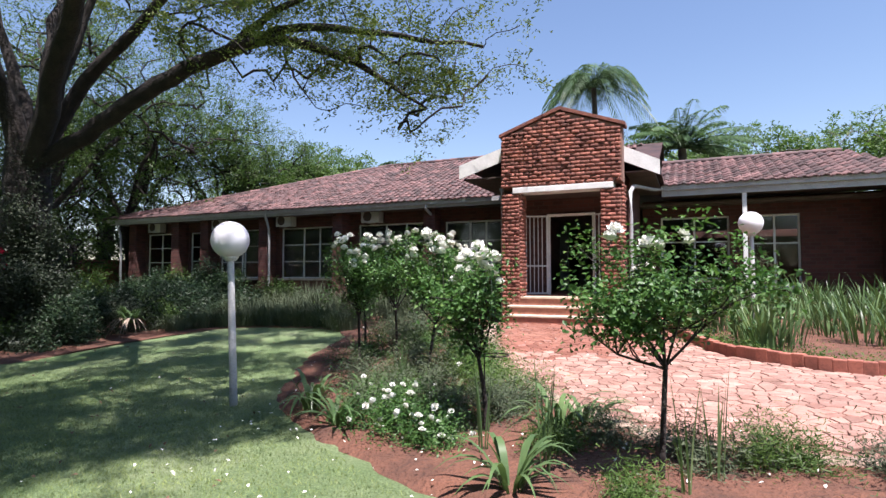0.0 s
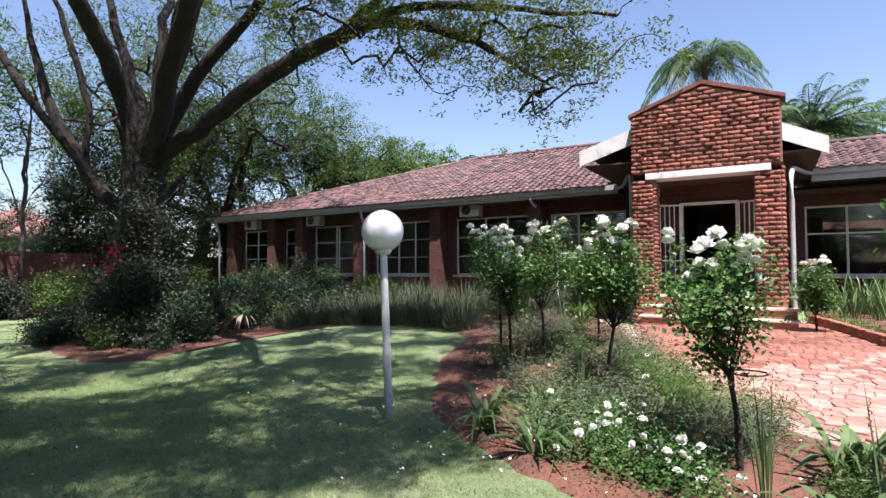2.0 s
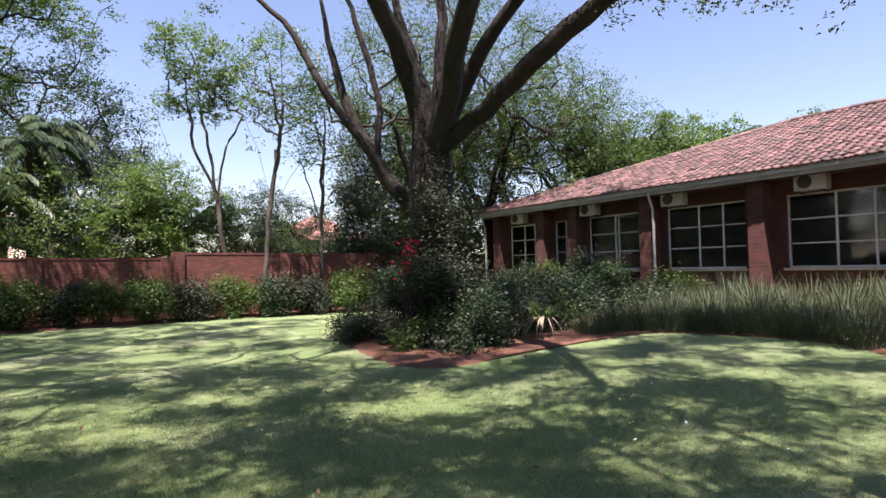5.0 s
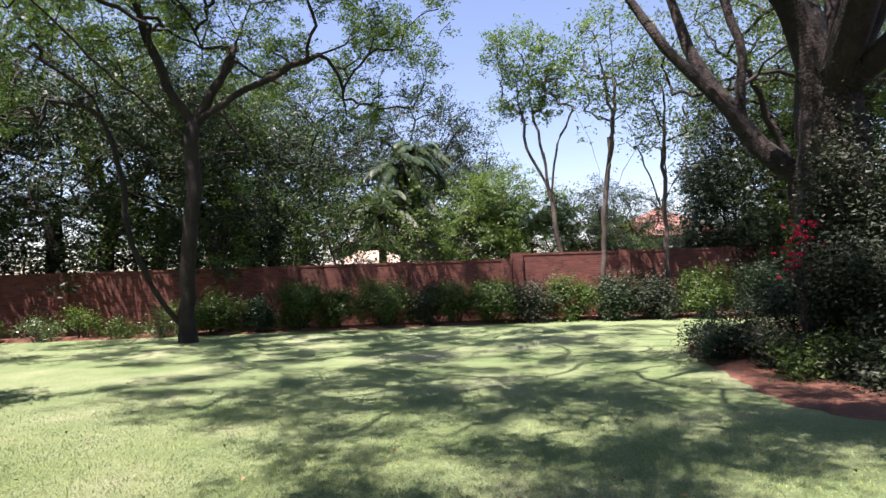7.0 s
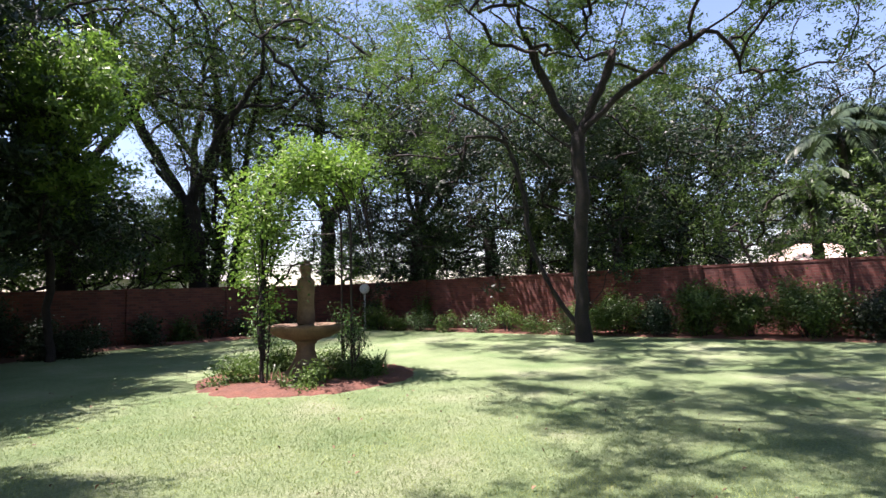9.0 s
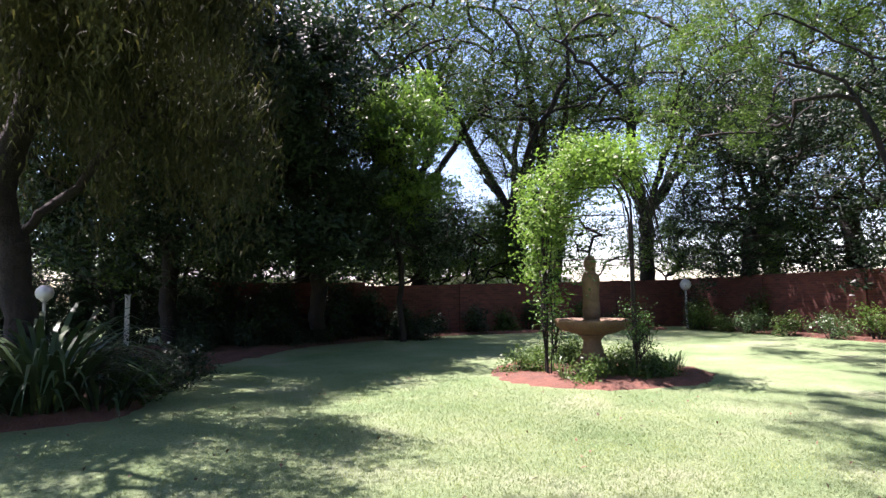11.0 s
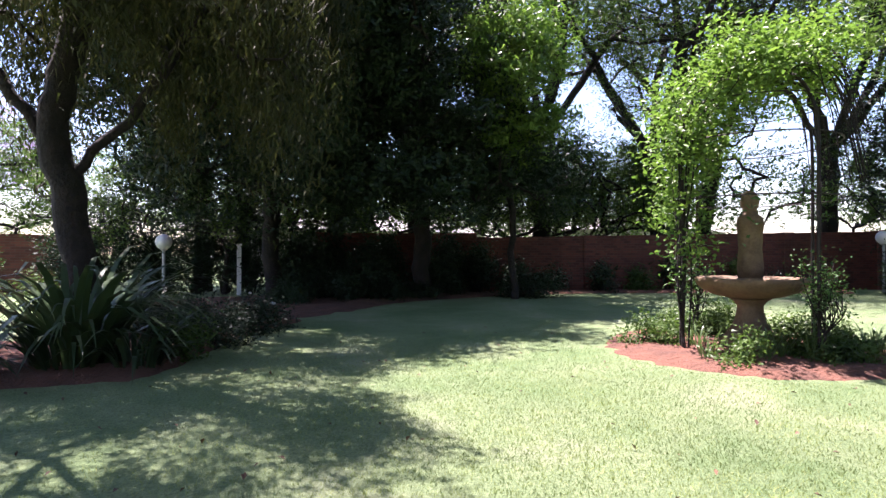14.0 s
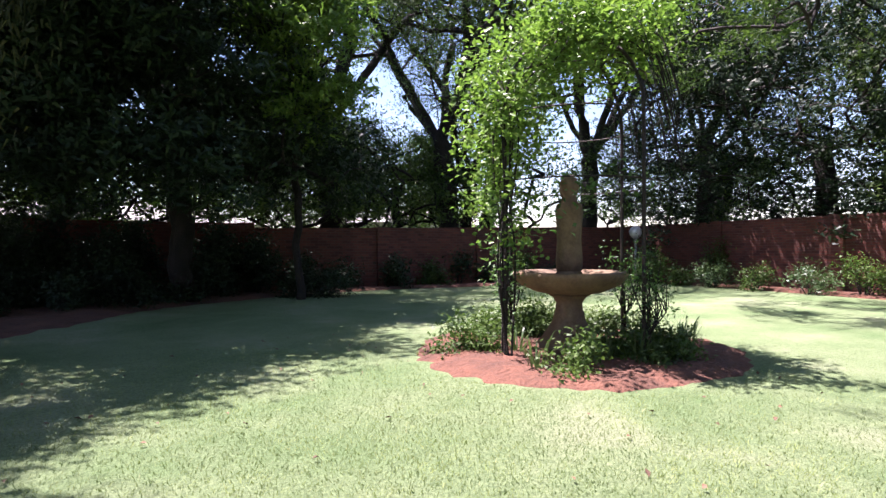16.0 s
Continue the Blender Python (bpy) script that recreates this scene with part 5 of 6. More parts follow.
def shrub(name, x, y, rx, ry, h, material, n, leaf, label, seed, category="shrub", group="", bare=0.15, bark=None, petals=None, petal_mat=None, rz=0.0, flat=0.0, petal_r=0.035):
    """A many-stemmed bush: stems from the ground, leaves gathered at knots through an uneven volume."""
    rng = np.random.default_rng(seed)
    t = thing(name, at(x, y, rz), label, category, group)
    k = max(8, int(34 * math.sqrt(rx * ry * h)))
    ph = rng.uniform(0, 6.28, 4)
    knots, paths = [], []
    for i in range(k):
        a = rng.uniform(0, 2 * np.pi)
        q = rng.uniform(0, 1) ** 0.5
        uneven = 1 + 0.18 * math.sin(3 * a + ph[0]) + 0.1 * math.sin(5 * a + ph[1])
        z = h * (bare + (1 - bare) * rng.uniform(0, 1) ** (0.8 - flat)) * (1 - 0.45 * q**3) * uneven**0.5
        p = np.array([rx * q * math.cos(a) * uneven, ry * q * math.sin(a) * uneven, z])
        knots.append(p)
        paths.append((smooth_curve([(p[0] * 0.2, p[1] * 0.2, -0.03), (p[0] * 0.55, p[1] * 0.55, z * 0.55), p], 5), np.linspace(0.014, 0.004, 5)))
    v, f = tube_arrays(paths, 4)
    part_np("stem_cluster", v, f, bark or M_BARK, t, "", True)
    knots = np.array(knots)
    spread = 0.5 * (rx * ry * h / k) ** (1 / 3) + 0.03
    n = int(1.9 * n)
    cen = knots[rng.integers(0, k, n)] + rng.normal(size=(n, 3)) * spread
    cen[:, 2] = np.maximum(cen[:, 2], 0.02)
    v, f = leaves_arrays(rng, cen, leaf[0] * 0.78, leaf[1] * 0.76, up=0.3, simple=True, face=cen / np.array([rx, ry, h]) - np.array([0, 0, 0.35]))
    part_np("foliage", v, f, material, t)
    if petals:
        outer = knots[np.argsort(-(knots[:, 2] / h + 0.5 * np.hypot(knots[:, 0] / rx, knots[:, 1] / ry)))][: max(4, petals)]
        heads = outer[rng.integers(0, len(outer), petals)] + rng.normal(size=(petals, 3)) * spread * 0.9 + np.array([0, 0, 0.05])
        v, f = bloom_arrays(rng, heads, petal_r)
        part_np("bloom_cluster", v, f, petal_mat or M_PETAL, t)
    return t


def lavender(x, y, rx, ry, h, seed, n=900, label="grey-green lavender bush with thin upright stalks"):
    rng = np.random.default_rng(seed)
    t = thing("lavender", at(x, y), label, "lavender", "lavender by the house")
    a, q = rng.uniform(0, 2 * np.pi, n), np.sqrt(rng.uniform(0, 1, n))
    bases = np.stack([rx * q * np.cos(a) * 0.7, ry * q * np.sin(a) * 0.7, np.zeros(n)], -1)
    dirs = np.stack([np.cos(a), np.sin(a), np.zeros(n)], -1)
    v, f = blades_arrays(rng, bases, dirs, h, 0.012, 0.38, 4, 1.05)
    part_np("stalk_tuft", v, f, L_GREY, t)
    cen = np.stack([rx * q * np.cos(a), ry * q * np.sin(a), rng.uniform(0.05, 0.75, n) * h * (1 - 0.4 * q**2)], -1)
    cen = np.repeat(cen, 3, axis=0) + rng.normal(size=(3 * n, 3)) * 0.06
    v, f = leaves_arrays(rng, cen, 0.06, 0.010, up=0.2)
    part_np("foliage", v, f, L_GREY, t)
    return t


def fronds(rng, count, length, droop, leaflet, lw, up0=0.2, up1=1.3, petiole=0.15):
    """Feather fronds of a palm round the origin: ribs and paired leaflets."""
    ribs, lv, lf, k = [], [], [], 0
    for i in range(count):
        a = 2.4 * i + rng.normal() * 0.2
        e = rng.uniform(up0, up1)
        L = length * rng.uniform(0.85, 1.1)
        s = np.linspace(0, 1, 9)
        h = L * s * math.cos(e * 0.8)
        z = L * (math.sin(e) * s - droop * s**2.2)
        P = np.stack([h * math.cos(a), h * math.sin(a), z], -1)
        ribs.append((P, np.linspace(0.03, 0.006, 9)))
        tan = np.gradient(P, axis=0)
        tan /= np.linalg.norm(tan, axis=1)[:, None]
        sd = np.array([-math.sin(a), math.cos(a), 0])
        for q in np.linspace(petiole, 0.99, 34):
            j = min(7, int(q * 8))
            c = P[j] + (P[j + 1] - P[j]) * (q * 8 - j)
            ln = leaflet * (0.35 + 1.3 * q * (1 - q) * 1.6) * rng.uniform(0.85, 1.1)
            for s_ in (-1, 1):
                dr = sd * s_ * 0.85 + tan[j] * 0.55 + np.array([0, 0, -0.25 - 0.3 * rng.random()])
                dr /= np.linalg.norm(dr)
                w = np.cross(dr, [0, 0, 1]) * lw
                lv += [c - w * 0.4, c + dr * ln * 0.5 - w + np.array([0, 0, 0.02]), c + dr * ln - np.array([0, 0, 0.25 * ln]), c + dr * ln * 0.5 + w]
                lf.append([k, k + 1, k + 2, k + 3])
                k += 4
    rv, rf = tube_arrays(ribs, 4)
    return rv, rf, np.array(lv), np.array(lf)


def palm(x, y, height, length, count, label, seed, droop=0.7, leaflet=0.6, lw=0.03, r=0.16, up0=0.0, up1=1.35, leaf=L_PALM):
    rng = np.random.default_rng(seed)
    t = thing("palm_tree", at(x, y), label, "palm", "palms")
    pts = smooth_curve([(0, 0, -0.2), (0.1, 0.05, height * 0.5), (0.0, 0.0, height)], 14)
    rad = np.linspace(r * 1.3, r * 0.8, 14) * (1 + 0.06 * np.sin(np.arange(14) * 2.1))
    v, f = tube_arrays([(pts, rad)], 10)
    part_np("trunk", v, f, M_BARK2, t, "", True)
    rv, rf, lv, lf = fronds(rng, count, length, droop, leaflet, lw, up0, up1)
    up = np.array([0, 0, height])
    part_np("rib_cluster", rv + up, rf, leaf, t)
    part_np("frond_crown", lv + up, lf, leaf, t)
    return t


# palms behind the house and beyond the wall
palm(6.8, 24.0, 9.3, 3.0, 40, "tall feathery palm with drooping fronds behind the house", 1, 1.0, 0.75, 0.022, 0.14, 0.3, 1.5)
palm(10.2, 23.0, 6.3, 3.0, 40, "stiff-fronded palm behind the roof", 2, 0.45, 0.6, 0.035, 0.2, 0.1, 1.4)
palm(8.6, 26.5, 6.0, 3.0, 30, "low spreading palm behind the roof", 3, 0.6, 0.6, 0.035, 0.2, 0.0, 1.2)
palm(-4.0, 44.0, 9.5, 2.4, 16, "distant palm behind the house", 4, 0.6, 0.6, 0.04)
for i, (x, y, h) in enumerate([(-26.5, 10.8, 4.6), (-27.2, 12.0, 6.5), (-29.0, 13.5, 7.6), (-26.2, 15.5, 4.4)]):
    palm(x, y, h, 1.9, 22, "dark shaggy palm beyond the boundary wall", 10 + i, 0.75, 0.7, 0.035, 0.17, -0.5, 1.3, L_FLAX)
palm(-24.5, 16.8, 3.6, 2.2, 16, "bright green palm beyond the boundary wall", 20, 0.6, 0.5, 0.035, 0.1, 0.2, 1.4)

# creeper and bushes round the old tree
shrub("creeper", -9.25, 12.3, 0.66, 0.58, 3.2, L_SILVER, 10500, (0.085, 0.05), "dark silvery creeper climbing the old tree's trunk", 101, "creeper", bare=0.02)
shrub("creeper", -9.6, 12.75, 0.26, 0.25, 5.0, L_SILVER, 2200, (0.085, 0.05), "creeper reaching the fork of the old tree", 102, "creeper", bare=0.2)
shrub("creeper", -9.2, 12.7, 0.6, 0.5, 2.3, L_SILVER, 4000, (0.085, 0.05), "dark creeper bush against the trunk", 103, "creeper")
shrub("white_flowered_bush", -19.4, 22.7, 1.9, 1.9, 8.8, L_BROAD, 11000, (0.2, 0.1), "tall dark bush with patches of white blossom", 104, petals=260, petal_r=0.09)
shrub("red_flower", -9.72, 11.75, 0.13, 0.13, 2.2, L_BROAD, 60, (0.09, 0.05), "scarlet bougainvillea spray in the creeper", 105, "flower", bare=0.88, petals=60, petal_mat=M_REDPETAL)
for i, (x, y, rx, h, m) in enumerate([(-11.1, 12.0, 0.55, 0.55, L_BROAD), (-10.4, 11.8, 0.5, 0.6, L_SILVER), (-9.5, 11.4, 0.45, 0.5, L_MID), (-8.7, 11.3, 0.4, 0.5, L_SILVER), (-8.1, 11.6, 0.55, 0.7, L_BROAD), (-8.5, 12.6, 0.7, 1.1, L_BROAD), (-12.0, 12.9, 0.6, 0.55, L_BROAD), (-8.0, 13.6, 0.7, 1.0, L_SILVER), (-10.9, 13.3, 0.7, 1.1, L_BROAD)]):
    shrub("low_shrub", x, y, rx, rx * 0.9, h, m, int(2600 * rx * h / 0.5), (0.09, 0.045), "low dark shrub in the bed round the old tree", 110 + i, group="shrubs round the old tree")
for i, (u, v, rx, h, m) in enumerate([(-16.6, 3.2, 0.9, 1.3, L_BROAD), (-15.2, 2.9, 0.9, 1.5, L_BROAD), (-13.8, 2.8, 0.9, 1.4, L_MID), (-12.4, 3.0, 0.9, 1.6, L_BROAD), (-11.4, 2.6, 0.8, 1.3, L_STRAP), (-10.8, 1.6, 0.8, 1.0, L_BROAD), (-12.6, 1.6, 0.9, 1.1, L_BROAD), (-14.4, 1.5, 0.9, 1.1, L_BROAD), (-9.6, 3.2, 0.7, 1.1, L_MID)]):
    x, y = hp(u, v)
    shrub("border_shrub", x, y, rx, rx * 0.8, h, m, int(3000 * rx * h / 0.9), (0.13, 0.06), "dark leafy shrub in the border under the windows", 130 + i, group="shrubs under the windows")
for row, (v0, u0, u1, h) in enumerate([(-1.25, -6.7, -4.2, 0.75), (-0.5, -8.0, -3.4, 0.85), (0.6, -8.6, -2.4, 0.95), (1.7, -9.0, -1.6, 1.05), (2.8, -9.2, -0.9, 1.15)]):
    for i in range(int((u1 - u0) / 0.85) + 1):
        q = math.sin(i * 2.1 + row)
        x, y = hp(u0 + i * 0.85 + 0.15 * q, v0 + 0.2 * math.sin(i * 1.3 + 2 * row))
        lavender(x, y, 0.62, 0.58, h + 0.1 * q, 150 + 20 * row + i, 250)
for i, (u, v, rx, h, m) in enumerate([(-10.3, -1.3, 0.6, 0.7, L_MID), (-8.3, 0.1, 0.6, 0.8, L_BROAD), (-10.2, -0.2, 0.8, 1.0, L_BROAD), (-11.4, 0.4, 0.9, 1.1, L_BROAD), (-8.4, -2.2, 0.5, 0.5, L_LIGHT), (-10.6, -1.9, 0.6, 0.7, L_BROAD)]):
    x, y = hp(u, v)
    shrub("border_shrub", x, y, rx, rx * 0.8, h, m, int(3000 * rx * h / 0.9), (0.11, 0.05), "dark leafy shrub at the lawn's edge", 190 + i, group="shrubs under the windows")
edge_l = smooth_curve(HOUSE_BED[6:], 13)
for i in range(2, 12):
    x, y = edge_l[i] + np.array([0.16, 0.45])
    lavender(float(x), float(y), 0.5, 0.5, 0.6 + 0.1 * math.sin(i * 2.3), 270 + i, 400, "grey-green lavender bush spilling to the lawn edge")
yucca = tuft("yucca", 60, 0.85, 0.05, L_STRAP, "spiky rosette plant with pale dry skirt", "yucca", 190, 0.55, 0.12, 0.75, split=True)
yucca.matrix_basis = at(-7.25, 12.75, 0, 0.34)
tuft("yucca_skirt", 30, 0.6, 0.05, mat("dry_leaf", (0.28, 0.22, 0.17), (0.19, 0.15, 0.11), 6, 40, 0.8), "pale dry hanging leaves of the rosette", "yucca", 191, 1.3, 0.1, 0.5).matrix_basis = at(-7.25, 12.7, 0, 0.42)

for i, (u, v, L) in enumerate([(-1.0, 0.9, 0.95), (-1.7, 1.3, 0.9), (-0.6, 1.5, 0.9), (-1.3, 0.3, 0.7)]):
    x, y = hp(u, v)
    tuft("agapanthus", 34, L, 0.06, L_LIGHT, "bright green strap-leaved agapanthus beside the portico", "agapanthus", 195 + i, 0.75, 0.14, 1.0, "agapanthus clumps", True).matrix_basis = at(x, y, i * 60, 0.06)
x, y = hp(-1.35, 0.2)
head = thing("agapanthus_flower", at(x, y), "round blue-violet flower head on a tall stalk", "flower")
v, f = tube_arrays([(smooth_curve([(0, 0, -0.05), (0.02, 0, 0.4), (0.05, 0, 0.82)], 8), [0.008] * 8)], 6)
part_np("stalk", v, f, L_STRAP, head, "", True)
rng_a = np.random.default_rng(197)
d = rng_a.normal(size=(26, 3))
v, f = bloom_arrays(rng_a, np.array([0.05, 0, 0.88]) + 0.075 * d / np.linalg.norm(d, axis=1)[:, None], 0.03)
part_np("bloom_cluster", v, f, M_LILAC, head)
rail = thing("veranda_rail", H @ pose(0, 0, 0), "low white metal rail before the window beside the portico", "rail")
part("top_bar", boxes((-3.2, 4.02, 1.84, -0.4, 4.06, 1.88)), M_WHITE, rail)
part("lower_bar", boxes((-3.2, 4.025, 1.72, -0.4, 4.055, 1.745)), M_WHITE, rail)
for u in (-3.2, -1.8, -0.44):
    part("post", boxes((u, 4.022, -0.1, u + 0.04, 4.058, 1.84)), M_WHITE, rail)

# clipped shrubs along the boundary wall
for i, (x, y, r, h) in enumerate([(-22.7, 4.5, 0.75, 1.25), (-22.3, 5.5, 0.5, 1.05), (-22.0, 6.7, 0.95, 1.35), (-21.8, 7.9, 0.6, 1.0), (-21.4, 9.2, 1.15, 1.4), (-21.0, 10.6, 0.65, 1.15), (-20.7, 11.4, 0.7, 1.3), (-20.3, 12.5, 1.0, 1.4), (-19.8, 13.8, 0.85, 1.3), (-19.3, 15.0, 0.9, 1.3), (-18.7, 16.2, 0.9, 1.3), (-18.1, 17.4, 0.9, 1.35), (-17.3, 18.7, 1.0, 1.4), (-16.4, 20.0, 1.0, 1.5), (-15.4, 21.2, 1.0, 1.5), (-14.4, 22.0, 1.0, 1.5)]):
    shrub("clipped_shrub", x, y, r * 0.7, r * 0.8, h, (L_MID, L_BROAD, L_SILVER)[(i * 7) % 3] if i not in (2, 4, 7) else L_MID, int(4200 * r), (0.12, 0.065), "rounded green shrub against the brick wall", 200 + i, group="shrubs along the wall", bare=0.08, flat=0.3)
for i, (x, y) in enumerate([(-24.4, -1.8), (-24.0, -0.4), (-23.8, 0.7), (-23.5, 1.7), (-23.1, 2.8), (-22.8, 3.4), (-25.2, -4.2), (-24.8, -3.0)]):
    shrub("border_plant", x, y, 0.4, 0.4, 0.55 + 0.25 * (i % 3), (L_MID, L_STRAP, L_LIGHT)[i % 3], 600, (0.12, 0.05), "small leafy border plant by the wall", 230 + i, group="small plants by the walls", petals=10 if i % 4 == 1 else 0)
for i, (x, y, h) in enumerate([(-18.3, -9.6, 1.0), (-19.6, -9.4, 0.6), (-20.6, -9.3, 1.3), (-21.6, -9.0, 0.8), (-22.8, -8.5, 1.0), (-24.0, -7.8, 0.7), (-26.2, -5.6, 1.5), (-25.6, -5.0, 1.2), (-16.8, -10.3, 0.7), (-15.6, -10.4, 0.9), (-26.6, -3.6, 1.6)]):
    shrub("border_plant", x, y, 0.45, 0.45, h, (L_BROAD, L_MID, L_BROAD)[i % 3], 800, (0.14, 0.06), "shaded leafy plant below the back wall", 245 + i, group="small plants by the walls")

# rose bed
rose(1.45, 3.75, 0.80, (1.0, 0.7, 1.58), 6, 301, "large standard rose bush with few white blooms", (0.06, 0.02), 30)
rose(0.36, 4.88, 0.72, (0.56, 0.54, 1.5), 18, 302, lean=(-0.06, -0.02), per=18)
rose(-0.22, 6.85, 0.85, (0.52, 0.48, 1.75), 22, 303, lean=(0.12, 0.0))
rose(-1.2, 7.75, 0.85, (0.6, 0.55, 1.75), 20, 304)
rose(-0.75, 8.6, 0.85, (0.6, 0.55, 1.85), 18, 305)
rose(-1.35, 9.4, 0.8, (0.6, 0.55, 1.8), 16, 306)
rose(0.15, 9.6, 0.7, (0.5, 0.5, 1.6), 14, 307)
rose(*hp(3.0, -0.6), 0.35, (0.4, 0.35, 1.1), 16, 310)
support = thing("rose_support", at(0.36, 4.95), "thin dark metal stake with a ring holding a rose", "plant support")
v, f = tube_arrays([([(0, 0, -0.1), (0.0, 0, 0.9)], [0.007, 0.006])], 6)
part_np("stake", v, f, M_IRON, support)
q = np.linspace(0, 2 * np.pi, 33)
v, f = tube_arrays([(np.stack([0.1 + 0.12 * np.cos(q), 0.12 * np.sin(q), np.full(33, 0.72)], -1), [0.006] * 33)], 6)
part_np("ring", v, f, M_IRON, support)
for i, (x, y, n, L) in enumerate([(-1.42, 5.9, 24, 0.8), (0.42, 3.6, 26, 0.72), (0.96, 4.72, 24, 0.75), (1.25, 4.95, 20, 0.7), (-1.02, 5.25, 24, 0.62), (-0.9, 6.4, 20, 0.5), (0.1, 6.0, 18, 0.45)]):
    tuft("strappy_plant", n, L, 0.05, L_STRAP, "arching strap-leaved lily clump in red soil", "lily clump", 320 + i, 0.85, 0.08, 1.0, "lily clumps", True).matrix_basis = at(x, y, i * 50, 0.06)
for i, (x, y, r, h) in enumerate([(-0.35, 4.8, 0.26, 0.34), (-0.62, 5.15, 0.22, 0.3), (-0.05, 4.6, 0.2, 0.26), (-0.4, 5.5, 0.2, 0.36)]):
    shrub("white_flower_bush", x, y, r, r, h, L_ROSE, 1500, (0.045, 0.022), "low bush dotted with small white flowers", 340 + i, group="low white-flowered bushes", petals=15)
for i, (x, y, r, h) in enumerate([(1.45, 4.5, 0.25, 0.25), (1.96, 3.95, 0.3, 0.28), (2.35, 3.75, 0.3, 0.25), (0.55, 5.6, 0.35, 0.35), (0.0, 5.2, 0.3, 0.3), (0.5, 6.4, 0.35, 0.4), (-0.3, 6.2, 0.35, 0.4), (-0.1, 7.6, 0.4, 0.5), (0.35, 7.4, 0.35, 0.4), (-0.9, 6.9, 0.35, 0.45), (2.9, 3.5, 0.3, 0.25), (1.1, 3.3, 0.2, 0.2), (0.3, 8.6, 0.4, 0.4), (-0.5, 9.9, 0.5, 0.5), (0.9, 4.4, 0.22, 0.22)]):
    shrub("grey_cushion_plant", x, y, r, r, h, L_GREY if i % 3 != 2 else L_LIGHT, int(2600 * r / 0.3), (0.07, 0.012), "soft grey-green cushion plant at the path edge", 360 + i, group="cushion plants", bare=0.02)
for i in range(34):
    rr_ = np.random.default_rng(400 + i)
    y = rr_.uniform(5.2, 11.6)
    lo = float(np.interp(y, [4.5, 5.7, 6.6, 8.0, 12], [-0.4, -1.1, -1.5, -1.7, -1.7]))
    x = rr_.uniform(lo, float(np.interp(y, [4.5, 6.2, 8, 12], [1.3, 0.85, 0.45, 0.6])))
    shrub("ground_cover", x, y, rr_.uniform(0.2, 0.42), rr_.uniform(0.2, 0.42), rr_.uniform(0.15, 0.42), (L_MID, L_GREY, L_ROSE, L_LIGHT)[i % 4], 620, (0.06, 0.02), "low green filler plant among the roses", 420 + i, group="filler plants among the roses", bare=0.02, petals=6 if i % 5 == 0 else 0)
for i, (x, y) in enumerate([(0.3, 4.35), (1.75, 3.6), (-0.5, 6.5), (1.5, 3.45), (0.7, 3.9)]):
    tuft("upright_reed", 9, 0.75, 0.016, L_STRAP, "few thin upright stalks rising from the bed", "reed", 470 + i, 0.15, 0.05, 1.1, "reeds in the bed").matrix_basis = at(x, y, i * 40, 0.04)

# bed behind the kerb: agapanthus and sword-leaved clumps
kerb_line = smooth_curve(KERB, 80)
for i in range(120):
    rr_ = np.random.default_rng(500 + i)
    x, y = hp(rr_.uniform(2.9, 9.5), rr_.uniform(-6.5, 3.4))
    j = int(np.argmin(np.hypot(kerb_line[:, 0] - x, kerb_line[:, 1] - y)))
    tang = kerb_line[min(79, j + 1)] - kerb_line[max(0, j - 1)]
    off = (tang[0] * (y - kerb_line[j, 1]) - tang[1] * (x - kerb_line[j, 0])) / np.hypot(*tang)
    if off < 0.55:
        continue
    tuft("sword_plant", 40, 1.1, 0.032, L_STRAP, "dense sword-leaved clump behind the kerb", "sword plant", 520 + i, 0.4, 0.3, 1.0, "sword-leaved clumps").matrix_basis = at(x, y, i * 77, 0.08)
for i in range(16):
    s = i / 15
    kx, ky = smooth_curve(KERB[:7], 16)[i]
    shrub("ground_cover", kx + 0.3, ky + 0.15, 0.28, 0.3, 0.16, L_LIGHT, 700, (0.05, 0.03), "bright green creeping edging plant", 560 + i, group="edging plants", bare=0.0)

# corner bed with the flax
flax = tuft("flax", 170, 2.15, 0.075, L_FLAX, "large clump of long arching flax leaves under a tree", "flax", 601, 0.82, 0.4, 1.02, split=True)
flax.matrix_basis = at(-5.55, -2.7, 0, 0.05)
tuft("flax", 60, 1.15, 0.05, L_FLAX, "smaller flax clump at the bed's edge", "flax", 602, 0.75, 0.25, 0.9, split=True).matrix_basis = at(-6.2, -2.4, 0, 0.05)
tuft("flax", 60, 1.15, 0.05, L_FLAX, "smaller flax clump at the bed's edge", "flax", 603, 0.75, 0.25, 0.9, split=True).matrix_basis = at(-4.6, -2.3, 30, 0.05)
for i, (x, y, r, h, m) in enumerate([(-6.5, -3.0, 0.4, 0.4, L_MID), (-6.9, -3.7, 0.4, 0.45, L_BROAD), (-7.4, -4.7, 0.5, 0.5, L_BROAD), (-6.6, -4.4, 0.6, 0.6, L_BROAD), (-7.7, -5.6, 0.5, 0.45, L_BROAD), (-6.0, -5.2, 0.7, 0.8, L_BROAD), (-3.4, -3.2, 0.6, 0.5, L_MID), (-4.0, -2.8, 0.5, 0.45, L_MID), (-2.4, -3.6, 0.6, 0.5, L_LIGHT), (-1.4, -4.0, 0.6, 0.4, L_MID), (-3.0, -4.6, 0.6, 0.7, L_BROAD)]):
    shrub("low_shrub", x, y, r, r, h, m, int(2200 * r), (0.09, 0.04), "low leafy plant in the corner bed", 610 + i, group="corner bed plants", petals=14 if i == 4 else 0)
rose(-3.6, -5.6, 0.7, (0.45, 0.45, 1.5), 0, 630, "standard rose bush in leaf beside the flax")
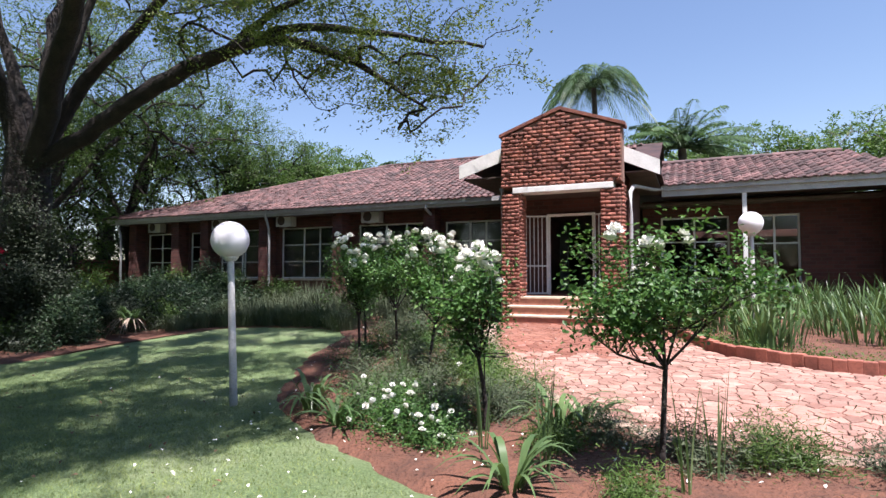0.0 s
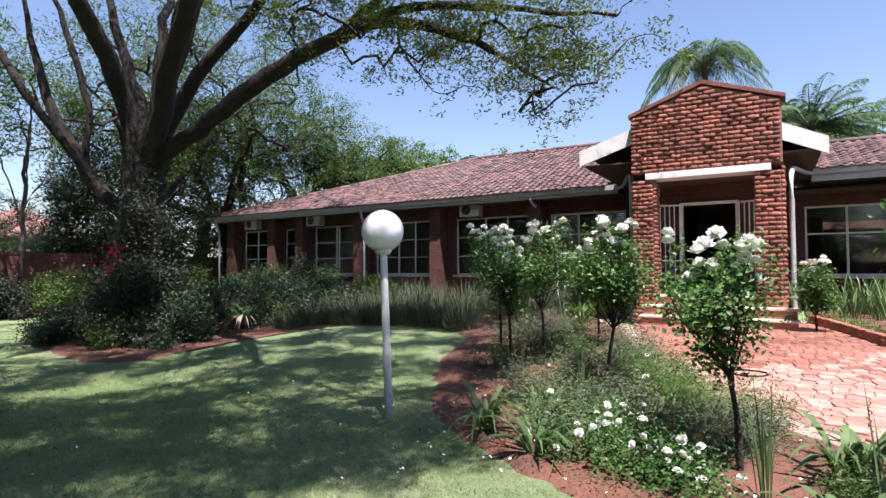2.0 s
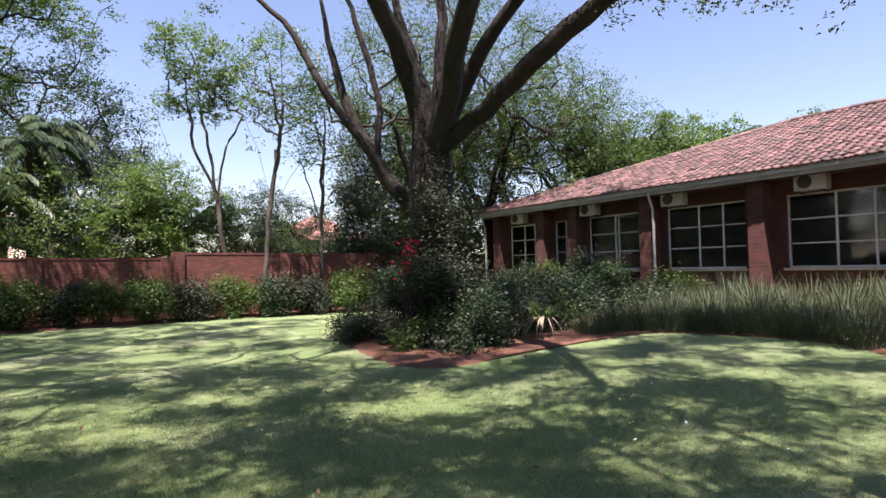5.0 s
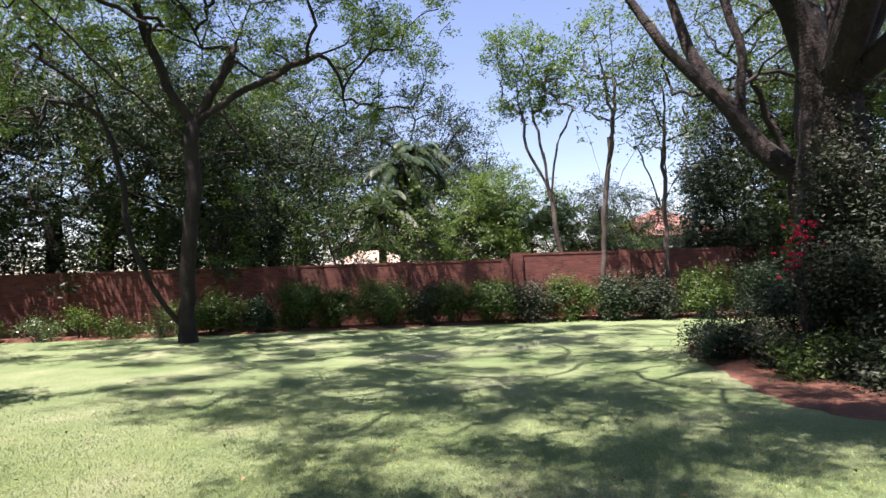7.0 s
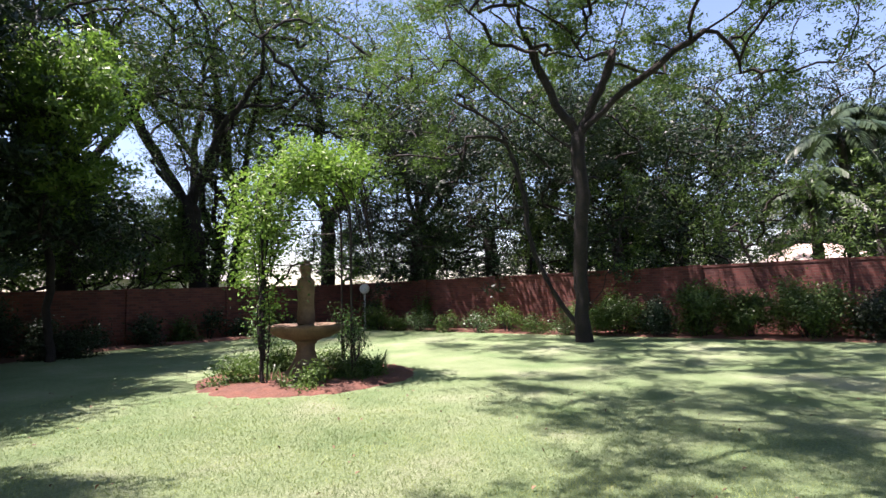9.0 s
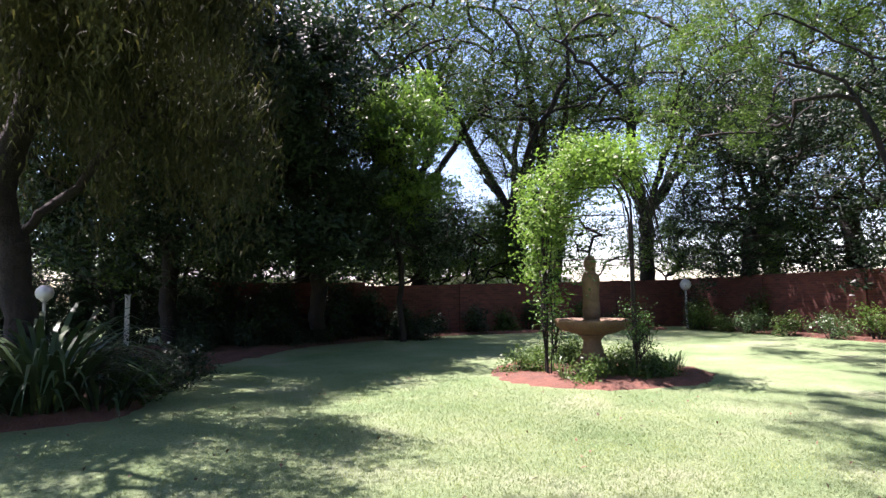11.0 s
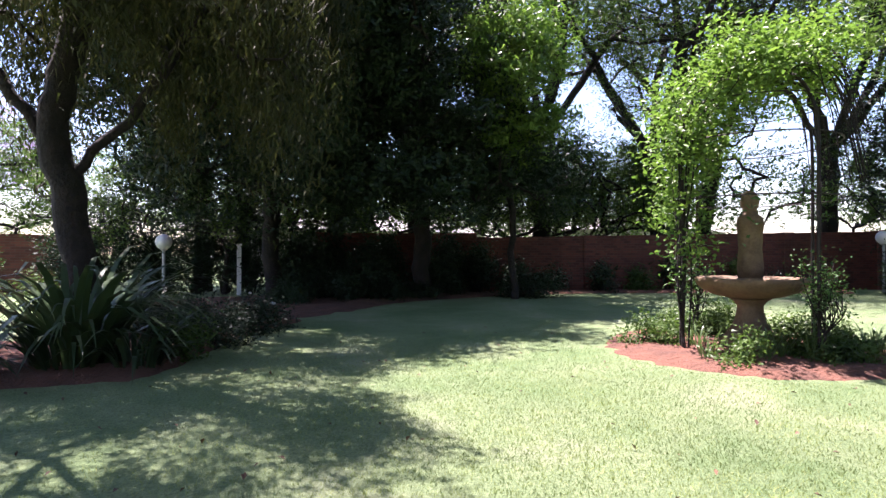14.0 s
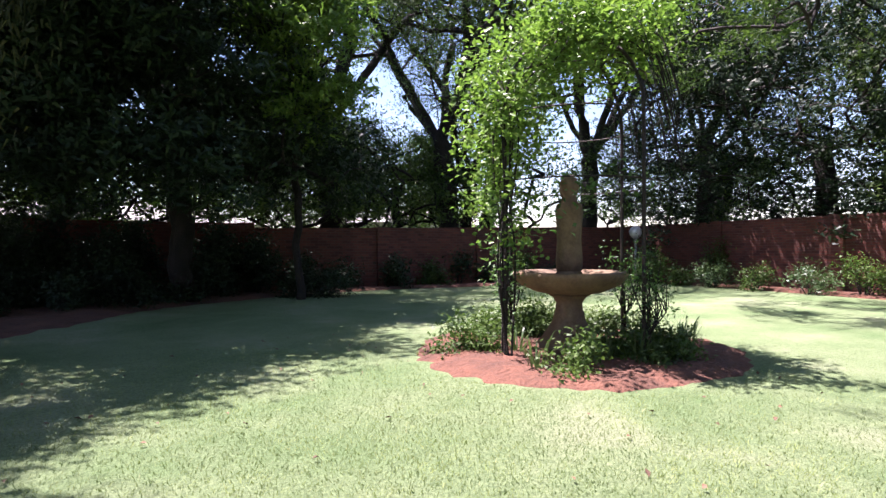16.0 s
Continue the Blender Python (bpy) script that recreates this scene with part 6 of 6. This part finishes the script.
rose(-2.6, -5.2, 0.6, (0.45, 0.45, 1.4), 0, 631, "standard rose bush in leaf beside the flax")
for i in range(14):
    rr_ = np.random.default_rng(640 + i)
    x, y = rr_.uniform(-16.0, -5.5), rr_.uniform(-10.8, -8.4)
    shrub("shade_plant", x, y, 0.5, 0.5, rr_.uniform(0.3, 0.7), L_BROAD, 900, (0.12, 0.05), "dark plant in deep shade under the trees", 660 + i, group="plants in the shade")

# Shrubs added to blacken the wall here, standing in for deep shade under the trees.
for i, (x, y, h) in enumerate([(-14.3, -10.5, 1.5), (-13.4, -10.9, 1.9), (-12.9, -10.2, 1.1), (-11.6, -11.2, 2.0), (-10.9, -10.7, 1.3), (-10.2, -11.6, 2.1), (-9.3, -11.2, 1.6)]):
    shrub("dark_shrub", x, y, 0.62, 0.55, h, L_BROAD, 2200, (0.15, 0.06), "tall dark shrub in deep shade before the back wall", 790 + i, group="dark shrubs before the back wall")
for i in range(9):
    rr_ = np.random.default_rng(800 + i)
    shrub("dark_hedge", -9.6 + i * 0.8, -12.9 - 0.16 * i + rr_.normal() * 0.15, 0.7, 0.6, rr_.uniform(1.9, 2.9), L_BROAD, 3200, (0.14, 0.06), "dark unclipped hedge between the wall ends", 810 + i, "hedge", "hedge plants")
for i in range(7):
    rr_ = np.random.default_rng(830 + i)
    shrub("bright_border_plant", 1.5 - i * 0.95, -8.2 - 0.4 * i + rr_.normal() * 0.2, 0.5, 0.5, rr_.uniform(0.4, 0.8), (L_LIGHT, L_MID)[i % 2], 700, (0.11, 0.04), "sunlit border plant beyond the corner bed", 840 + i, group="sunlit border plants")

for x, y, h in [(-7.57, -12.58, 1.5), (-9.99, -11.45, 0.8)]:
    post = thing("gate_post", at(x, y), "white painted post in the shade before the hedge", "post", "white posts")
    part("shaft", boxes((-0.06, -0.06, -0.1, 0.06, 0.06, h - 0.04), bevel=0.008), M_WHITE, post)
    part("cap", boxes((-0.08, -0.08, h - 0.04, 0.08, 0.08, h), bevel=0.01), M_WHITE, post)

# ---- iron arbour with its vine, round the fountain ----
arbour = thing("arbour", at(FX, FY), "black iron arbour over the fountain, half covered by vine", "arbour")
R_AR, Z_SP, Z_TOP = 1.05, 2.75, 3.8
for k in range(4):
    a = radians(-9 + 90 * k)
    c, s = math.cos(a) * R_AR, math.sin(a) * R_AR
    arc = [(c, s, -0.1), (c, s, 1.2), (c, s, Z_SP)] + [(c * math.cos(q), s * math.cos(q), Z_SP + (Z_TOP - Z_SP) * math.sin(q)) for q in (0.35, 0.7, 1.05, 1.35, 1.56)]
    v, f = tube_arrays([(smooth_curve(arc, 40), [0.022] * 40)], 7)
    part_np("post", v, f, M_IRON, arbour, "", True)
for z, r in ((Z_SP, R_AR), (Z_SP + 0.5, R_AR * 0.86), (Z_SP + 0.85, R_AR * 0.5), (2.0, R_AR)):
    q = np.linspace(0, 2 * np.pi, 41)
    v, f = tube_arrays([(np.stack([r * np.cos(q), r * np.sin(q), np.full(41, z)], -1), [0.009] * 41)], 5)
    part_np("hoop", v, f, M_IRON, arbour, "", True)
rng_v = np.random.default_rng(700)
vine = thing("vine", at(FX, FY), "bright green climbing vine sprawling over the arbour", "vine")
stems, knots = [], []
for i in range(9):
    a0 = radians(-9) + rng_v.normal() * 0.04
    c, s = math.cos(a0), math.sin(a0)
    pts = [(1.05 * c, 1.05 * s, 0), (1.06 * c + rng_v.normal() * 0.03, 1.06 * s + rng_v.normal() * 0.04, 1.2), (1.05 * c + rng_v.normal() * 0.1, 1.05 * s + rng_v.normal() * 0.12, 2.6)]
    b = rng_v.uniform(-1.3, 1.0)
    pts += [(0.9 * math.cos(b), 0.9 * math.sin(b), 3.4), (0.45 * math.cos(b) + 0.05, 0.45 * math.sin(b) + 0.15, 3.85), (-0.2 + rng_v.normal() * 0.25, 0.45 + rng_v.normal() * 0.25, 3.95)]
    cc = smooth_curve(pts, 30)
    stems.append((cc, np.linspace(0.014, 0.005, 30)))
    knots += list(cc[13::2]) if i % 3 else list(cc[7::2])
for i in range(170):
    t_ = rng_v.uniform(-1.25, 0.8)
    z = 4.0 - 0.45 * (t_ / 1.2) ** 2 - rng_v.uniform(0, 1) ** 1.3 * (0.35 + 1.5 * min(1.0, max(0.0, 0.15 - t_)))
    w_ = rng_v.normal() * 0.42
    knots += [np.array([0.12 - 0.7 * t_ + 0.71 * w_, 0.2 + 0.71 * t_ + 0.7 * w_, z]) + rng_v.normal(size=3) * 0.08] * 2
for i in range(34):
    a = rng_v.uniform(1.2, 3.4)
    st = np.array([0.3 * math.cos(a), 0.3 * math.sin(a), 3.75])
    en = np.array([1.3 * math.cos(a), 1.3 * math.sin(a), rng_v.uniform(2.0, 3.0)])
    stems.append((smooth_curve([st, (st + en) / 2 + np.array([0.2 * math.cos(a), 0.2 * math.sin(a), 0.45]), en], 14), np.linspace(0.011, 0.004, 14)))
v, f = tube_arrays(stems, 5)
part_np("stem_cluster", v, f, M_BARK, vine, "", True)
knots = np.array(knots)
keep = rng_v.random(len(knots)) < 0.8
knots = knots[keep]
cen = np.repeat(knots, 30, axis=0)
lump = rng_v.normal(size=knots.shape) * 0.15
cen = cen + np.repeat(lump, 30, axis=0) + rng_v.normal(size=cen.shape) * 0.12
v, f = leaves_arrays(rng_v, cen, 0.088, 0.05, up=0.3, face=cen - np.array([0.1, 0.0, 2.6]))
part_np("foliage", v, f, L_VINE, vine)
low = knots[:60] * np.array([1, 1, 0.5])
cen = np.repeat(low, 6, axis=0) + rng_v.normal(size=(len(low) * 6, 3)) * 0.13
v, f = leaves_arrays(rng_v, cen, 0.09, 0.045, up=0.5)
part_np("foliage", v, f, L_ROSE, vine)
for i in range(38):
    rr_ = np.random.default_rng(720 + i)
    a, r = rr_.uniform(0, 2 * np.pi), rr_.uniform(0.65, 1.5)
    x, y = FX + r * math.cos(a), FY + r * math.sin(a)
    if i % 2:
        tuft("bed_lily", 22, 0.5, 0.022, L_STRAP, "grassy clump in the fountain bed", "lily clump", 740 + i, 0.5, 0.1, 1.0, "fountain bed plants").matrix_basis = at(x, y, i * 31, 0.05)
    else:
        shrub("bed_plant", x, y, 0.25, 0.25, rr_.uniform(0.2, 0.4), (L_LIGHT, L_MID)[i % 4 // 2], 500, (0.07, 0.045), "leafy plant in the fountain bed", 760 + i, group="fountain bed plants", bare=0.02)
for a in (81, 171, 261):
    rose(FX + 1.12 * math.cos(radians(a)), FY + 1.12 * math.sin(radians(a)), 0.35, (0.4, 0.4, 1.15), 0, 780 + a, "sparse climbing rose at the arbour's foot", per=3)


# ---- far houses beyond the walls ----
def far_house(x, y, rz, w, d, wall, rise, roof, label):
    h = thing("neighbour_house", pose(x, y, 0, 0, 0, rz), label, "house", "neighbouring houses")
    part("wall", boxes((-w / 2, -d / 2, -0.2, w / 2, d / 2, wall)), M_FARWALL, h)
    o = 0.5
    a, b = w / 2 + o, d / 2 + o
    part_np("roof", [(-a, -b, wall), (a, -b, wall), (a, b, wall), (-a, b, wall), (-w / 4, 0, wall + rise), (w / 4, 0, wall + rise)], [[0, 1, 5, 4], [2, 3, 4, 5], [3, 0, 4, 4], [1, 2, 5, 5]][:2], roof, h)
    part_np("roof_end", [(a, -b, wall), (a, b, wall), (w / 4, 0, wall + rise)], [[0, 1, 2]], roof, h)
    part_np("roof_end", [(-a, b, wall), (-a, -b, wall), (-w / 4, 0, wall + rise)], [[0, 1, 2]], roof, h)
    return h


far_house(-37, 13.6, -70, 3.6, 3.6, 2.5, 1.0, M_THATCH, "pale peaked roof beyond the boundary wall")
far_house(-45, 18.5, -70, 9, 6, 4.2, 1.6, M_THATCH, "pale house with a grey roof beyond the wall")
far_house(-30.5, 30, -40, 8, 6, 3.6, 1.8, M_FARROOF, "neighbouring house with a faded pink tiled roof")
far_house(-37, 31, -40, 9, 7, 2.8, 1.2, M_FARROOF, "neighbouring house with a pink tiled roof")
far_house(-33, -24, 20, 12, 6, 2.7, 1.2, M_FARWALL, "pale building far behind the back wall")
far_house(-16, -30, 10, 14, 6, 2.6, 1.2, M_FARWALL, "pale building far behind the back wall")
jac = tree("jacaranda", 2.0, -22.0, [(0, 0, -0.2), (0.1, 0, 2.2)], [((0, 0, 5), (3.5, 3.5, 1.8)), ((1, 0, 6.6), (2.6, 2.6, 1.2))], L_JACARANDA, M_BARK, 90, "jacaranda tree in lilac blossom beyond the wall", 130, 90, (0.2, 0.1), 0.7, 0.1, 0.22, 0.012)


# ---- bricks of the portico ----
def brick_meshes(w, h, d, count, seed):
    """Rock-faced bricks: a flat back and a broken, bulging face."""
    rng = np.random.default_rng(seed)
    out = []
    for _ in range(count):
        xs, zs = np.linspace(0, w, 4), np.linspace(0, h, 3)
        vs = [(x, d, z) for z in zs for x in xs]
        for j, z in enumerate(zs):
            for i, x in enumerate(xs):
                inner = (0 < i < 3) + (j == 1)
                vs.append((x + rng.normal() * 0.004, -0.007 * inner + rng.normal() * 0.009, z + rng.normal() * 0.004))
        fs = []
        for j in range(2):
            for i in range(3):
                a = j * 4 + i
                fs.append([12 + a, 12 + a + 1, 12 + a + 5, 12 + a + 4])
        for i in range(3):
            fs.append([i, i + 1, 12 + i + 1, 12 + i])
            fs.append([8 + i + 1, 8 + i, 20 + i, 20 + i + 1])
        for j in range(2):
            fs.append([j * 4 + 4, j * 4, 12 + j * 4, 16 + j * 4])
            fs.append([j * 4 + 3, j * 4 + 7, 19 + j * 4, 15 + j * 4])
        ob = part_np("brick", vs, fs, M_BRICK, house)
        out.append(ob.data)
        bpy.data.objects.remove(ob)
    return out


BW, BH, COURSE = 0.215, 0.070, 0.086
LONG = brick_meshes(BW - 0.014, BH, 0.045, 6, 1)
HALF = brick_meshes(BW / 2 - 0.014, BH, 0.045, 4, 2)
rng_b = np.random.default_rng(8)
laid, far_v, far_f_ = [0], [], []


def lay_courses(u0, u1, z0, top_fn, m):
    """Courses from u0 to u1 in stretcher bond, up to the height that top_fn gives."""
    k, z = 0, z0
    while True:
        if z + BH > max(top_fn(u0), top_fn((u0 + u1) / 2), top_fn(u1)):
            break
        u = u0
        first = k % 2
        while u < u1 - 0.06:
            w = BW / 2 if first or u1 - u < BW - 0.02 else BW
            first = 0
            if u + w > u1 + 0.03:
                w = BW / 2
            if z + BH <= min(top_fn(u), top_fn(u + w)) + 0.03:
                me = (LONG if w == BW else HALF)[rng_b.integers(0, 6 if w == BW else 4)]
                place = m @ pose(u, rng_b.normal() * 0.004, z)
                laid[0] += 1
                if laid[0] <= 300:
                    ob = new("brick", me)
                    ob.parent = house
                    ob.matrix_basis = place
                else:
                    co = np.array([place @ q.co for q in me.vertices])
                    far_f_.append(np.array([list(q.vertices) for q in me.polygons]) + 24 * len(far_v))
                    far_v.append(co)
            u += w
        k += 1
        z += COURSE


def pitch(u):
    return 5.02 - abs(u - 1.25) * 0.345


lay_courses(-0.12, 2.61, 3.37, pitch, pose(0, 0, 0))
for a, b in ((-0.12, 0.35), (2.13, 2.61)):
    lay_courses(a, b, 0.30 if a < 0 else 0.30, lambda u: 3.23, pose(0, 0, 0))
lay_courses(0.02, 0.49, FLOOR, lambda u: 3.23, pose(0.35, 0, 0, 0, 0, 90))
lay_courses(0.02, 0.49, 0.30, lambda u: 3.3, pose(2.61, 0, 0, 0, 0, 90))
lay_courses(-0.49, -0.02, 0.30, lambda u: 3.3, pose(-0.12, 0, 0, 0, 0, -90))
lay_courses(-0.49, -0.02, FLOOR, lambda u: 3.23, pose(2.13, 0, 0, 0, 0, -90))

tagged(part_np("bricks", np.concatenate(far_v), np.concatenate(far_f_), M_BRICK, house), kind="stuff")

# ---- kerb stones ----
kerb = thing("kerb", pose(0, 0, 0), "low dark brick kerb along the paved drive", "kerb", kind="structure")
kc = smooth_curve(KERB, 95)
kb = boxes((-0.075, -0.055, -0.05, 0.075, 0.055, 0.20), bevel=0.012)
first = part("kerb_stone", kb, M_COPING, kerb)
for i in range(94):
    p, q = kc[i], kc[i + 1]
    ob = first if i == 0 else new("kerb_stone", first.data)
    ob.parent = kerb
    ob.matrix_basis = pose((p[0] + q[0]) / 2, (p[1] + q[1]) / 2, float(gz(p[0], p[1])) + 0.03 + rng_b.normal() * 0.006, 0, 0, math.degrees(math.atan2(q[1] - p[1], q[0] - p[0])) + rng_b.normal() * 2)

# ---- paving stones ----
def inside(px, py, poly):
    x, y = poly[:, 0], poly[:, 1]
    x2, y2 = np.roll(x, -1), np.roll(y, -1)
    px, py = np.asarray(px)[..., None], np.asarray(py)[..., None]
    cross = ((y > py) != (y2 > py)) & (px < (x2 - x) * (py - y) / (y2 - y + 1e-12) + x)
    return cross.sum(-1) % 2 == 1


dl = smooth_curve(DRIVE_L, 60)
dt = np.gradient(dl, axis=0)
dt /= np.linalg.norm(dt, axis=1)[:, None]
inner = dl + np.stack([-dt[:, 1], dt[:, 0]], -1) * 0.27
strip("paving_edge", dl, inner, 60, 4, M_EDGE, 0.085, 0.0, "pale worn concrete edging of the drive", "edging")
drive_poly = np.vstack([inner, smooth_curve(KERB, 60)[::-1]])
rng_p = np.random.default_rng(17)
STEP = 0.16
seeds = []
for j, y in enumerate(np.arange(0.5, 12.6, STEP * 0.9)):
    for x in np.arange(0.0, 11.5, STEP):
        seeds.append((x + (j % 2) * STEP / 2 + rng_p.normal() * 0.036, y + 0.12 * math.sin(x * 1.6) + rng_p.normal() * 0.026))
seeds = np.array(seeds)
ok = inside(seeds[:, 0], seeds[:, 1], drive_poly)
paving = thing("paving", pose(0, 0, 0), "pink and red crazy-paved stone drive", "paving", kind="structure")


def cell(i):
    """The stone round seed i: a square cut back by the half-way lines to its neighbours."""
    c = seeds[i]
    near = seeds[(np.abs(seeds - c).max(axis=1) < 0.7)]
    poly = [c + np.array(p) for p in ((-0.3, -0.3), (0.3, -0.3), (0.3, 0.3), (-0.3, 0.3))]
    for s in near:
        d = s - c
        L = np.hypot(*d)
        if L < 1e-6:
            continue
        n, lim = d / L, L / 2 - 0.006
        out = []
        for k in range(len(poly)):
            a, b = poly[k], poly[(k + 1) % len(poly)]
            da, db = (a - c) @ n - lim, (b - c) @ n - lim
            if da <= 0:
                out.append(a)
            if da * db < 0:
                out.append(a + (b - a) * da / (da - db))
        poly = out
        if len(poly) < 3:
            return None
    return np.array(poly)


made = 0
order = np.where(ok)[0]
order = order[np.argsort(np.hypot(seeds[order, 0] - 2.2, seeds[order, 1] - 5.5))]
rest, rest_red = bmesh.new(), bmesh.new()
for i in order:
    poly = cell(i)
    if poly is None or not inside(poly[:, 0], poly[:, 1], drive_poly).all():
        continue
    c = poly.mean(axis=0)
    z0 = float(gz(c[0], c[1])) + 0.05
    slope = (float(gz(c[0] + 0.3, c[1])) - float(gz(c[0] - 0.3, c[1]))) / 0.6, (float(gz(c[0], c[1] + 0.3)) - float(gz(c[0], c[1] - 0.3))) / 0.6
    top = 0.035 + rng_p.normal() * 0.003
    tilt = rng_p.normal(size=2) * 0.012
    if made < 300:
        bm = bmesh.new()
        o = c
    else:
        bm, o = (rest_red if c[1] > 8.3 + 0.5 * math.sin(c[0] * 2) + rng_p.normal() * 0.3 else rest), np.zeros(2)
    ring = [[bm.verts.new((*(c + (p - c) * s - o), (z0 if made >= 300 else 0) + float(np.dot(p - c, slope)) + zz + (float(np.dot(p - c, tilt)) if zz > 0.02 else 0))) for p in poly] for s, zz in ((1.0, 0.0), (1.0, top - 0.006), (0.95, top))]
    for a, b in zip(ring, ring[1:]):
        for k in range(len(poly)):
            m = (k + 1) % len(poly)
            bm.faces.new((a[k], a[m], b[m], b[k]))
    bm.faces.new(ring[-1])
    if made < 300:
        part("paving_stone", bm, M_PAVE, paving).location = (c[0], c[1], z0)
    made += 1
tagged(part("paving_stones", rest, M_PAVE, paving), kind="stuff")
tagged(part("red_paving_stones", rest_red, M_PAVE2, paving, "worn red paving near the steps"), kind="stuff")

# ---- grass blades, fallen petals and leaves ----
rose_poly = np.vstack([smooth_curve(ROSE_L, 60), np.array([(6, 2.5), (6, 8), (0.9, 13)])])
bed_poly = np.vstack([smooth_curve(HOUSE_BED, 60), np.array([(0, 14), (0, 25), (-20, 25)])])
corner_poly = np.vstack([smooth_curve([(-0.5, -3.6), (-3.0, -2.5), (-5.2, -1.8), (-6.4, -1.9), (-6.9, -3.1), (-7.6, -4.6), (-8.6, -6.0)], 40), np.array([(-7, -10), (0, -10)])])


def on_lawn(x, y):
    return ~(inside(x, y, rose_poly) | inside(x, y, bed_poly) | inside(x, y, corner_poly) | (np.hypot(x - FX, y - FY) < 2.05))


rng_g = np.random.default_rng(23)
way = smooth_curve([(-0.5, 2.5), (-2.6, 4.6), (-5, 6.0), (-7.0, 6.0), (-8.3, 4.4), (-9.5, 2.8), (-10.2, 1.2), (-9.5, -0.5)], 200)
N = 200000
k = rng_g.integers(0, 200, N)
gxy = way[k] + rng_g.normal(size=(N, 2)) * 2.0
gxy = gxy[on_lawn(gxy[:, 0], gxy[:, 1])]
n = len(gxy)
a = rng_g.uniform(0, 2 * np.pi, n)
L = rng_g.uniform(0.012, 0.03, n)
lean = rng_g.normal(size=(n, 2)) * 0.6 * L[:, None]
zb = gz(gxy[:, 0], gxy[:, 1])
w = 0.0037
v0 = np.stack([gxy[:, 0] - np.cos(a) * w, gxy[:, 1] - np.sin(a) * w, zb - 0.002], -1)
v1 = np.stack([gxy[:, 0] + np.cos(a) * w, gxy[:, 1] + np.sin(a) * w, zb - 0.002], -1)
v2 = np.stack([gxy[:, 0] + lean[:, 0], gxy[:, 1] + lean[:, 1], zb + L], -1)
gv = np.stack([v0, v1, v2], 1).reshape(-1, 3)
tagged(part_np("grass", gv, np.arange(3 * n).reshape(-1, 3), L_GRASS), "short green and straw-coloured lawn grass blades", "grass", kind="stuff")
M_LITTER = mat("dry_brown_leaf", (0.16, 0.09, 0.05), (0.10, 0.055, 0.03), 10, 60, 0.8, random_piece=0.4)
lx = rng_g.uniform(-14, 0, 520)
ly = rng_g.uniform(-4, 12, 520)
m_ = on_lawn(lx, ly)
cen = np.stack([lx[m_], ly[m_], gz(lx[m_], ly[m_]) + 0.03], -1)
v, f = leaves_arrays(rng_g, cen, 0.05, 0.03, up=3.0)
tagged(part_np("fallen_leaves", v, f, M_LITTER), "scattered dry brown leaves on the lawn", "fallen leaves", kind="stuff")
px_ = np.concatenate([rng_g.uniform(-2.1, 2.5, 260), rng_g.uniform(-5, -1, 40)])
py_ = np.concatenate([rng_g.uniform(3.2, 10, 260), rng_g.uniform(3, 10, 40)])
cen = np.stack([px_, py_, gz(px_, py_) + 0.085 - 0.045 * (np.arange(300) >= 260)], -1)
v, f = leaves_arrays(rng_g, cen, 0.03, 0.022, up=3.0)
tagged(part_np("fallen_petals", v, f, M_PETAL), "scattered white rose petals on soil and grass", "fallen petals", kind="stuff")
